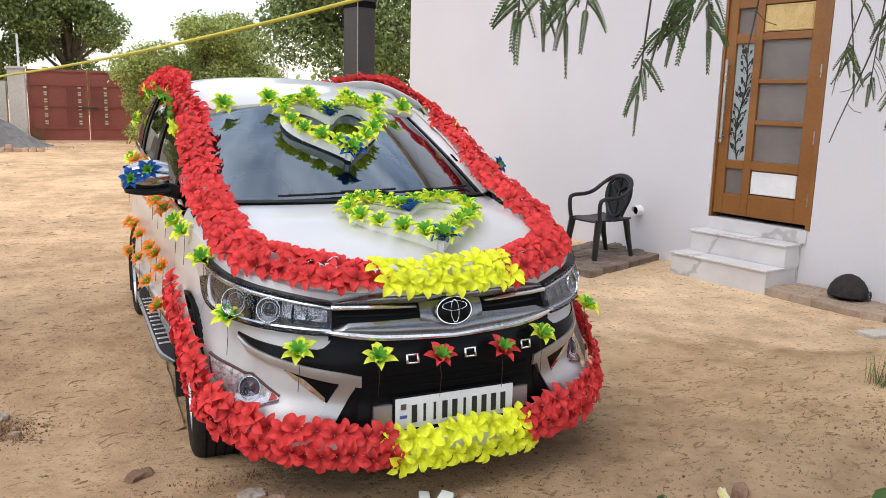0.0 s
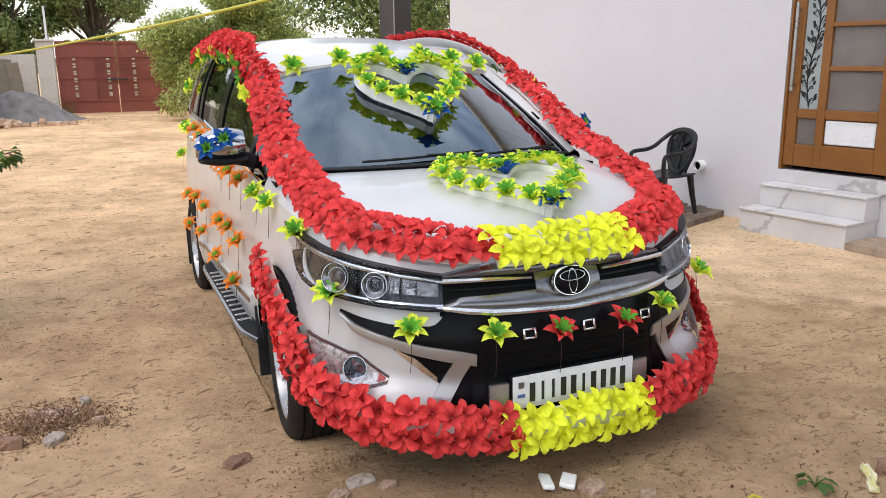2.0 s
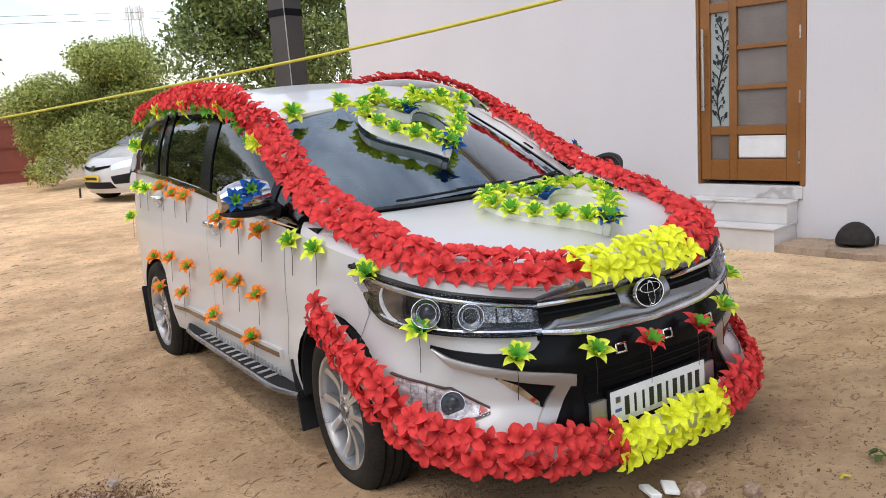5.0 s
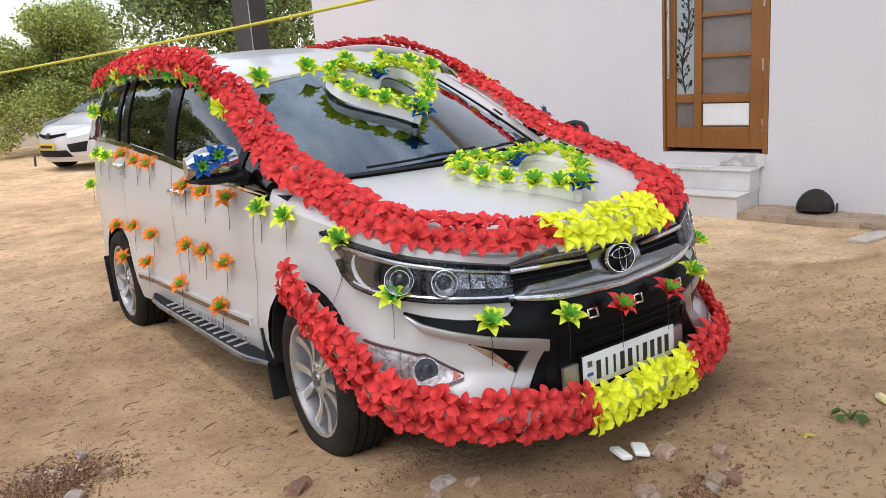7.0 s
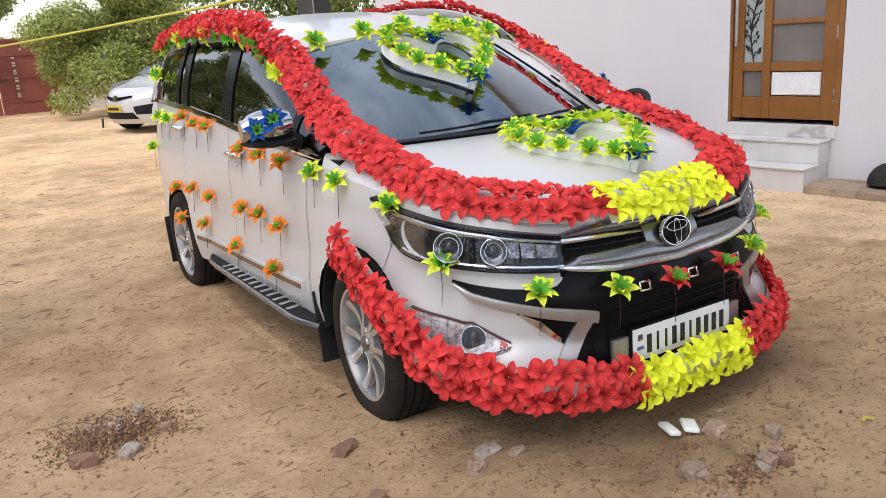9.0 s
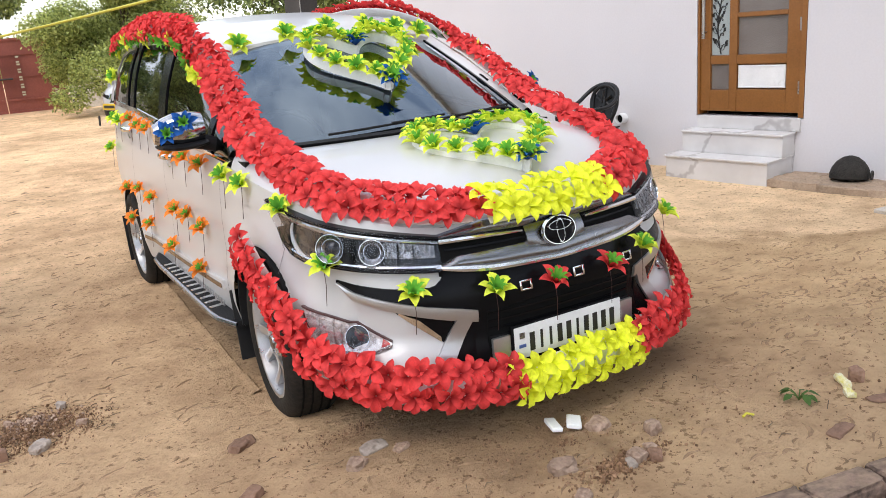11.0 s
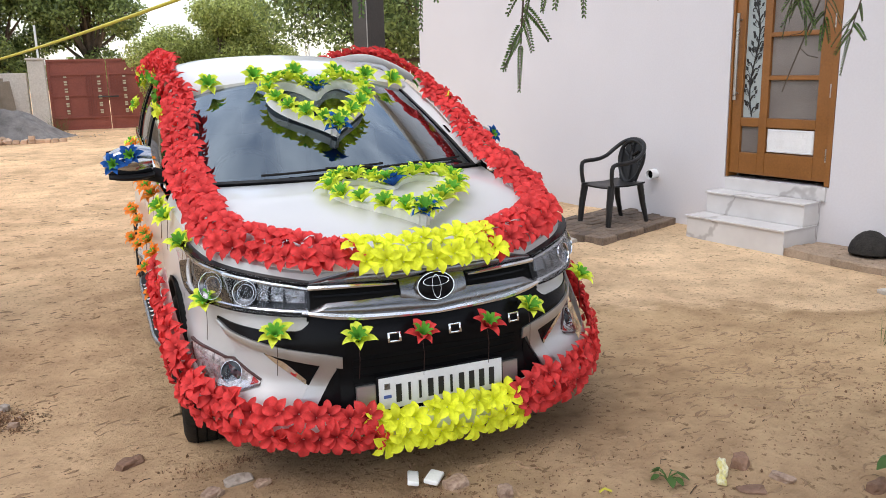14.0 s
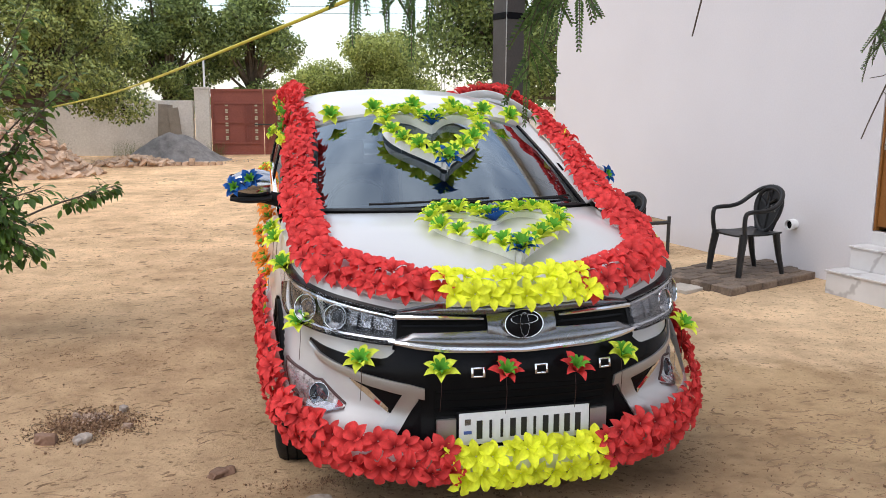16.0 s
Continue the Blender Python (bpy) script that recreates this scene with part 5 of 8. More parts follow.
def upper_pts(sx):
    """From the rear of the roof along its edge, down the front pillar and over the bonnet's edge to the nose."""
    pts = []
    for y, up, dx in ((4.30, 0.058, 0.02), (3.9, 0.062, 0.02), (3.3, 0.066, 0.02), (2.8, 0.066, 0.015), (2.35, 0.055, 0.0), (2.05, 0.03, 0.01)):
        r = rail(y, sx)
        pts.append((r.x + sx * dx, r.y, r.z + up, N(sx * 0.75, -0.05, 0.66)))
    for y, z, x in ((1.82, 1.460, 0.735), (1.60, 1.345, 0.760), (1.38, 1.225, 0.780), (1.16, 1.130, 0.785), (0.94, 1.070, 0.775), (0.70, 1.005, 0.752)):
        x -= 0 if sx > 0 else ease(y, (0.70, 0.94, 1.38, 1.82), (0.020, 0.040, 0.052, 0.040))
        pts.append((sx * x, y, z + (0.012 if sx > 0 and y < 1.3 else 0), N(-0.45, -0.40, 0.80) if sx < 0 else N(0.05, -0.45, 0.85)))
    for x, y, z in ((0.700, 0.47, 0.945), (0.61, 0.33, 0.920), (0.49, 0.215, 0.897), (0.37, 0.150, 0.886), (0.312, 0.130, 0.885)):
        pts.append((sx * x, y, z + (0.010 if sx > 0 else 0), N(-0.25 if sx < 0 else 0.05, -0.55, 0.80)))
    return pts


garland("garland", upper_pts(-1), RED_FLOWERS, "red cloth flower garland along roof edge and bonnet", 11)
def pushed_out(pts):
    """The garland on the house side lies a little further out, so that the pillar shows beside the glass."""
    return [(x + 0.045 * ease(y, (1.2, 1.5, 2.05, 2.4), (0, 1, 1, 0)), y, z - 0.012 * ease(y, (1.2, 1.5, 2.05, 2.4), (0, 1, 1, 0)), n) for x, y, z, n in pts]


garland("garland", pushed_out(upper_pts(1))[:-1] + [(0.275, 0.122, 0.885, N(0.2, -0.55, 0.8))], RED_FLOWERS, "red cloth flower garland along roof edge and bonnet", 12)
garland("garland", [(x, 0.074 + 0.25 * x * x, 0.878, N(0, -0.68, 0.73)) for x in (-0.275, -0.14, 0.0, 0.12, 0.245)], YELLOW_FLOWERS, "yellow cloth flower garland across the bonnet's nose", 13)


def lower_pts(sx):
    """Round the flared foot of the bumper and up before the wheel."""
    pts = []
    for x, y, z, nx, ny in ((0.915, 0.93, 0.735, 1, -0.1), (0.912, 0.80, 0.640, 1, -0.12), (0.905, 0.62, 0.545, 1, -0.2), (0.878, 0.47, 0.440, 0.95, -0.35), (0.830, 0.33, 0.364, 0.85, -0.55), (0.735, 0.19, 0.326, 0.65, -0.75), (0.64, 0.09, 0.314, 0.45, -0.9), (0.51, 0.015, 0.303, 0.25, -1), (0.38, -0.028, 0.296, 0.12, -1), (0.33, -0.034, 0.290, 0.08, -1)):
        if sx > 0:
            x += ease(y, (0.0, 0.15, 0.35), (0.0, 0.015, 0.034))
            if y > 0.9:
                y, z = 0.86, 0.675
        pts.append((sx * x, y, z, N(sx * nx, ny, 0.18)))
    return pts


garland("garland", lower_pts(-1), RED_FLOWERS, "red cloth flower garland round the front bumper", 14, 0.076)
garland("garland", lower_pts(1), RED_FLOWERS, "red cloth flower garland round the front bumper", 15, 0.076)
garland("garland", [(x, -0.052 + 0.2 * x * x, 0.264, N(0, -1, 0.15)) for x in (-0.275, -0.15, 0.0, 0.15, 0.265)], YELLOW_FLOWERS, "yellow cloth flower garland below the number plate", 16, 0.076)


def spray_meshes(material, seed):
    rnd = random.Random(seed)
    out = []
    for v in range(3):
        bm = bmesh.new()
        petal_ring(bm, 6, 0.070, 0.0185, 0.034, 0.006, 0, 0, rnd, 0.002, 6, 0.8)
        petal_ring(bm, 3, 0.052, 0.0150, 0.048, 0.002, 0.004, 0.5, rnd, 0.002, 6, 0.8)
        a = mesh_of("petals", bm, material)
        bm = bmesh.new()
        petal_ring(bm, 7, 0.042, 0.0100, 0.046, 0.000, 0.006, 0.5, rnd, 0.001, 4, 0.8)
        b = mesh_of("leaves", bm, M_LEAF)
        out.append((a, b))
    return out


SPRAYS = {"lime": spray_meshes(M_LIME, 1), "orange": spray_meshes(M_ORANGE, 2), "blue": spray_meshes(M_BLUE, 3), "red": spray_meshes(M_RED, 4)}
_bm = bmesh.new()
add_tube(_bm, [(0, 0, 0.002), (0.003, -0.06, 0.010), (-0.002, -0.14, 0.014)], 0.0013, 5)
STEM = mesh_of("stem", _bm, M_STAMEN)
WORDS = {"lime": "single lime-green cloth flower with a wire stem", "orange": "single orange cloth flower with green leaves", "blue": "single blue cloth flower with green leaves", "red": "single red cloth flower with green leaves"}
_frnd = random.Random(5)


def flower(kind, p, n, stem=True, scale=1.0, group="single flowers on the car"):
    f = thing("flower", CAR @ facing(p, n, 0), WORDS[kind], "flower", group)
    a, b = SPRAYS[kind][_frnd.randrange(3)]
    spin = Matrix.Rotation(_frnd.uniform(0, 6.28), 4, 'Z')
    for nm, me in (("petals", a), ("leaves", b)):
        o = new(nm, me)
        o.parent = f
        q = scale * (0.75 if nm == "leaves" and kind == "orange" else 0.85 if nm == "leaves" and kind == "blue" else 1.0)
        o.matrix_local = spin @ Matrix.Diagonal((q, q, q, 1))
    if stem:
        o = new("stem", STEM)
        o.parent = f
        # the stem hangs straight down
        down = facing((0, 0, 0), n, 0).to_3x3().inverted() @ Vector((0, 0.05, -1))
        o.matrix_local = Vector((0, -1, 0)).rotation_difference(down.normalized()).to_matrix().to_4x4()
    return f


def flower_on_side(kind, y, z, sx=-1, off=0.02):
    s = s_at_y(y)
    q = skin(sx * s, z, off)
    flower(kind, q, N(sx * 0.58, -0.38, 0.72), scale=0.95)


def flower_on_front(kind, x, y, z, off=0.03):
    q = Vector((x, y, z))
    flower(kind, q, N(0.35 * x, -0.52, 0.85), scale=1.0)


for y, z in ((3.62, 0.71), (3.24, 0.735), (2.87, 0.715), (3.50, 0.515), (3.06, 0.53), (2.25, 0.72), (1.99, 0.72), (1.72, 0.69), (2.44, 0.485), (1.84, 0.46), (3.42, 1.175), (3.12, 1.14), (2.86, 1.13), (2.22, 1.035), (1.94, 1.02), (1.62, 1.01)):
    flower_on_side("orange", 1.2 + 0.95 * (y - 1.2), z)
for y, z in ((1.262, 0.983), (1.035, 0.965), (3.98, 1.16), (3.72, 1.15), (4.25, 0.93)):
    flower_on_side("lime", y, z)
for y, v in ((4.26, 0.55), (4.06, 0.50)):
    flower("lime", side(y, v, -1, 0.02), N(-0.85, -0.3, 0.35), False)
for kind, x, y, z in (("lime", -0.845, 0.635, 0.904), ("lime", -0.80, 0.37, 0.72), ("lime", -0.60, 0.075, 0.635), ("lime", -0.325, -0.02, 0.605), ("red", -0.09, -0.055, 0.592), ("red", 0.18, -0.045, 0.590), ("lime", 0.385, 0.0, 0.615), ("lime", 0.80, 0.29, 0.64), ("lime", 0.845, 0.74, 0.945)):
    flower_on_front(kind, x, y, z)
for x, y, z in ((-0.97, 1.395, 1.225), (-1.05, 1.39, 1.185), (0.93, 1.40, 1.225)):
    flower("blue", (x, y, z), N(-0.3 if x < 0 else 0.5, -0.85, 0.4), False, 0.9, "blue flowers on the mirrors")
for x in (-0.52, -0.29, -0.07, 0.155, 0.345, 0.53):
    q = screen(x / 0.635, 0.955, 0.04)
    flower("lime", (q.x, q.y, q.z), N(0, -0.75, 0.65), False, 1.15, "flowers along the roof's front edge")


def heart_curve(n):
    out = []
    for k in range(n):
        a = 2 * math.pi * k / n
        x = 16 * math.copysign(abs(math.sin(a)) ** 2.3, math.sin(a))
        y = 13 * math.cos(a) - 5 * math.cos(2 * a) - 2 * math.cos(3 * a) - math.cos(4 * a)
        out.append((x / 17.0, (y + 2.5) / 14.5))
    return out


def foam_heart(m, half_w, half_h, label, seed, thick=0.052, band=0.032):
    """A heart-shaped foam ring, its point towards local -y, edged with cloth flowers."""
    h = thing("flower_heart", CAR @ m, label, "heart ornament", "heart ornaments on the car")
    c = heart_curve(64)
    outer = [Vector((x * half_w, y * half_h, 0)) for x, y in c]
    inner = []
    for i, p in enumerate(outer):
        d = (outer[(i + 1) % 64] - outer[i - 1]).normalized()
        inner.append(p + Vector((d.y, -d.x, 0)) * band)
    up = Vector((0, 0, thick))
    bm = bmesh.new()
    rows = [[p for p in outer], [p + up * 0.9 for p in outer], [p.lerp(q, 0.1) + up for p, q in zip(outer, inner)], [p.lerp(q, 0.9) + up for p, q in zip(outer, inner)], [q + up * 0.9 for q in inner], [q for q in inner]]
    add_sheet(bm, rows + [rows[0]], closed=True)
    bmesh.ops.remove_doubles(bm, verts=bm.verts, dist=1e-6)
    part("foam_ring", bm, M_FOAM, h, "white foam heart")
    rnd = random.Random(seed)
    n = 24
    mid = [p.lerp(q, 0.5) for p, q in zip(outer, inner)]
    for k in range(n):
        f = k / n * 64
        i = int(f)
        p = mid[i].lerp(mid[(i + 1) % 64], f - i) + up
        kind = "blue" if k in (0, n // 2) else "lime"
        a, b = SPRAYS[kind][rnd.randrange(3)]
        out = (p - Vector((0, 0.1 * half_h, 0))).normalized()
        mm = facing(p, (out.x * 0.35 + rnd.uniform(-0.2, 0.2), out.y * 0.35 + rnd.uniform(-0.2, 0.2), 1), rnd.uniform(0, 6.28)) @ Matrix.Scale(rnd.uniform(0.95, 1.15), 4)
        for nm, me in (("petals", a), ("leaves", b)):
            o = new(nm, me)
            o.parent = h
            o.matrix_local = mm.copy()
    for k in range(6):
        p = mid[k * 10 + 3]
        part("pin", tube([(p.x, p.y, -0.035), (p.x, p.y, 0.0)], 0.002, 5), M_FOAM, h)
    return h


# the heart before the windscreen leans with the glass; the other lies on the bonnet
_up = N(0.0, 0.887, 0.461)
_nrm = Vector((1, 0, 0)).cross(_up)
foam_heart(Matrix(((1, _up.x, _nrm.x, 0.0), (0, _up.y, _nrm.y, 1.516), (0, _up.z, _nrm.z, 1.398), (0, 0, 0, 1))), 0.288, 0.278, "heart of white foam edged with lime flowers before the windscreen", 21, thick=0.050, band=0.03)
_u2 = N(0.0, 1.0, 0.22)
_n2 = Vector((1, 0, 0)).cross(_u2)
foam_heart(Matrix(((1, _u2.x, _n2.x, 0.076), (0, _u2.y, _n2.y, 0.545), (0, _u2.z, _n2.z, 0.998), (0, 0, 0, 1))), 0.312, 0.268, "heart of white foam edged with lime flowers on the bonnet", 22, band=0.03)

# green cloth leaves that show under the roof garlands
def leaf_fringe(sx, seed):
    rnd = random.Random(seed)
    g = thing("leaf_fringe", CAR, "green cloth leaves below the roof garland", "garland", "leaf fringes on the roof")
    for k in range(30):
        y = 1.75 + 2.5 * k / 29
        r = rail(y, sx)
        o = new("leaves", SPRAYS["lime"][rnd.randrange(3)][0 if k % 7 == 0 else 1])
        o.parent = g
        o.matrix_local = facing((r.x + sx * (0.045 + rnd.uniform(-0.01, 0.015)), y, r.z + 0.022 + rnd.uniform(-0.012, 0.02)), (sx * 0.9, rnd.uniform(-0.4, 0.4), -0.25), rnd.uniform(0, 6))


leaf_fringe(-1, 71)
leaf_fringe(1, 72)

# ---- the house door, chairs and things by the wall ----
M_RIBBED = surface("ribbed_privacy_glass", (0.115, 0.096, 0.085), (0.215, 0.19, 0.172), 0.22, big=2.2, small=130, bump=0.5)
M_FROST = surface("frosted_glass", (0.26, 0.30, 0.30), (0.36, 0.40, 0.40), 0.35, big=3, small=150, bump=0.1)
M_GOLD = surface("gold_panel", (0.50, 0.33, 0.12), (0.70, 0.52, 0.24), 0.35, metal=0.3, big=8, small=60, bump=0.3)
M_WHITEPLASTIC = surface("white_carved_panel", (0.66, 0.66, 0.66), (0.76, 0.76, 0.76), 0.45, big=8, small=80, bump=0.1)
M_STEEL = surface("brushed_steel", (0.42, 0.41, 0.40), (0.60, 0.59, 0.58), 0.3, metal=0.9, big=10, small=200, bump=0.05)
M_DARKIRON = surface("black_iron", (0.018, 0.017, 0.016), (0.045, 0.042, 0.040), 0.6, big=8, small=80, bump=0.3)


def build_door():
    d = thing("door_1", HOUSE, "closed brown wooden door with ribbed glass panes", "door", kind="structure")
    x = 0.03
    y0, y1, z0, z1 = -0.535, 0.540, 0.468, 2.62
    for nm, c, s in (("door_frame", (x + 0.05, y0 + 0.025, (z0 + z1) / 2), (0.16, 0.048, z1 - z0)), ("door_frame", (x + 0.05, y1 - 0.011, (z0 + z1) / 2), (0.15, 0.020, z1 - z0)), ("door_frame", (x + 0.05, (y0 + y1) / 2, z1 - 0.026), (0.14, y1 - y0 - 0.075, 0.05))):
        part(nm, box(c, s, None, 0.004), M_DOOR, d, "brown door frame", smooth=False)
    a, b = y0 + 0.052, y1 - 0.023
    cols = (a, -0.350, 0.138, 0.217, 0.415, b)
    zb, zt = 0.506, 2.565
    leaf = part("door_leaf", box((x + 0.045, (a + b) / 2, (zb + zt) / 2), (0.018, b - a, zt - zb)), M_DOOR, d, "brown varnished leaf", smooth=False)
    xf = x + 0.016
    for u, v in ((cols[0], cols[1]), (cols[2], cols[3]), (cols[4], cols[5])):
        part("stile", box((xf, (u + v) / 2, (zb + zt) / 2), (0.04, v - u, zt - zb), None, 0.006), M_DOOR, leaf, smooth=False)
    wide = ((zb, 0.715), (0.952, 1.037), (1.380, 1.421), (1.762, 1.802), (2.156, 2.222), (2.475, zt))
    slim = ((zb, 0.708), (0.953, 1.034), (2.132, 2.220), (2.455, zt))
    for rails, u, v in ((wide, cols[1], cols[2]), (slim, cols[3], cols[4])):
        for lo, hi in rails:
            part("rail", box((xf, (u + v) / 2, (lo + hi) / 2), (0.036, v - u - 0.002, hi - lo), None, 0.005), M_DOOR, leaf, smooth=False)
    for lo, hi in ((1.037, 1.380), (1.421, 1.762), (1.802, 2.156)):
        part("pane", box((xf + 0.012, (cols[1] + cols[2]) / 2, (lo + hi) / 2), (0.006, cols[2] - cols[1] - 0.004, hi - lo - 0.004)), M_RIBBED, leaf, "ribbed grey glass pane", smooth=False)
    for lo, hi in ((0.708, 0.953), (2.220, 2.455)):
        part("pane", box((xf + 0.012, (cols[3] + cols[4]) / 2, (lo + hi) / 2), (0.006, cols[4] - cols[3] - 0.004, hi - lo - 0.004)), M_RIBBED, leaf, "ribbed grey glass pane", smooth=False)
    strip = part("flower_pane", box((xf + 0.012, 0.316, 1.583), (0.006, 0.194, 1.094)), M_FROST, leaf, "frosted pane with a black flowering vine", smooth=False)
    # vine: a wavy stem with leaves and curls
    bm = bmesh.new()
    xs = xf + 0.006
    stem = [(xs, 0.316 + 0.036 * math.sin(6.5 * t), 1.045 + 1.05 * t) for t in np.linspace(0, 1, 40)]
    add_tube(bm, stem, 0.0065, 5)
    rnd = random.Random(4)
    for k in range(16):
        p = Vector(stem[2 + k * 36 // 16])
        sd = 1 if k % 2 else -1
        r0 = rnd.uniform(0.018, 0.027)
        c = p + Vector((0, sd * (r0 + 0.022), 0.02))
        c.y = min(0.40, max(0.235, c.y))
        curl = [Vector((xs, c.y - sd * (r0 - 0.0034 * t) * math.cos(t), c.z + (r0 - 0.0034 * t) * math.sin(t))) for t in np.linspace(0, 5.2, 16)]
        add_tube(bm, [p + Vector((0, 0, -0.03))] + curl, lambda f: 0.0058 - 0.003 * f, 5)
    for k in range(30):
        i = 1 + k * 38 // 30
        p = Vector(stem[i])
        sd = 1 if k % 2 else -1
        out = Vector((0, sd * rnd.uniform(0.028, 0.052), rnd.uniform(0.01, 0.05)))
        add_tube(bm, [p, p + out * 0.6 + Vector((0, 0, -0.01)), p + out], 0.0022, 4)
        tip = p + out
        w = out.normalized().cross(Vector((1, 0, 0))) * rnd.uniform(0.013, 0.020)
        e = tip + (out.normalized() + Vector((0, 0, 0.5))) * rnd.uniform(0.032, 0.052)
        m = (tip + e) / 2
        vs = [bm.verts.new(q) for q in (tip, m + w, e, m - w)]
        bm.faces.new(vs)
    for cy, cz in ((0.316, 2.07), (0.33, 1.66), (0.35, 1.37)):
        for k in range(5):
            aa = 2 * math.pi * k / 5
            c = Vector((xs - 0.001, cy, cz))
            e = Vector((0, math.cos(aa), math.sin(aa))) * 0.034
            w = Vector((0, -math.sin(aa), math.cos(aa))) * 0.014
            bm.faces.new([bm.verts.new(q) for q in (c, c + e * 0.6 + w, c + e, c + e * 0.6 - w)])
    part("vine", bm, M_INK, strip, "black vine")
    # carved panels
    for nm, mat, u, v, lo, hi, seed, lab in (("carved_panel", M_WHITEPLASTIC, cols[1] + 0.012, cols[2] - 0.012, 0.728, 0.940, 1, "white carved scroll panel"), ("carved_panel", M_GOLD, cols[1] + 0.004, cols[2] - 0.004, 2.230, 2.466, 2, "gold embossed panel")):
        pn = part(nm, box((xf + 0.002, (u + v) / 2, (lo + hi) / 2), (0.02, v - u, hi - lo), None, 0.004), mat, leaf, lab, smooth=False)
        bm = bmesh.new()
        n = 9 if seed == 1 else 6
        for k in range(n):
            for sgn in (-1, 0, 1):
                cy = u + (v - u) * (k + 0.5) / n
                cz = (lo + hi) / 2 + sgn * (hi - lo) * 0.29
                turn = 1 if (k + sgn) % 2 else -1
                pts = [(xf - 0.008, cy + (0.031 - 0.0040 * t) * math.cos(t * turn + k), cz + (0.030 - 0.0038 * t) * math.sin(t * turn + k)) for t in np.linspace(0, 6.5, 18)]
                add_tube(bm, pts, 0.0032, 5)
        add_tube(bm, [(xf - 0.009, u + 0.012, lo + 0.012), (xf - 0.009, v - 0.012, lo + 0.012), (xf - 0.009, v - 0.012, hi - 0.012), (xf - 0.009, u + 0.012, hi - 0.012), (xf - 0.009, u + 0.012, lo + 0.012)], 0.004, 5)
        part("scrollwork", bm, mat, pn)
    # hinges and pull handle
    for z in (0.735, 1.291, 1.870):
        h = part("hinge", box((xf - 0.022, a - 0.016, z), (0.008, 0.072, 0.115), None, 0.002), M_STEEL, d, "steel hinge", smooth=False)
        part("hinge_pin", tube([(xf - 0.030, a - 0.018, z - 0.052), (xf - 0.030, a - 0.018, z + 0.052)], 0.009, 8), M_STEEL, h)
    h = part("pull_handle", tube([(xf - 0.07, b - 0.055, 1.20), (xf - 0.07, b - 0.055, 1.99)], 0.016, 10), M_STEEL, d, "long steel pull handle")
    for z in (1.26, 1.93):
        part("handle_post", tube([(xf - 0.07, b - 0.055, z), (xf - 0.015, b - 0.055, z)], 0.009, 8), M_STEEL, h)


build_door()


def build_pipe():
    p = thing("drain_pipe", HOUSE @ pose(0, 1.43, 0.404), "short white drain pipe stub in the wall", "pipe")
    part("pipe", lathe(((0.02, 0.045), (-0.085, 0.045), (-0.085, 0.055), (0.02, 0.055), (0.02, 0.045)), 24), M_WHITEPLASTIC, p)
    part("bore", lathe(((-0.05, 0.001), (-0.05, 0.046)), 24), M_GAP, p, "black disc for the shaded bore")


build_pipe()


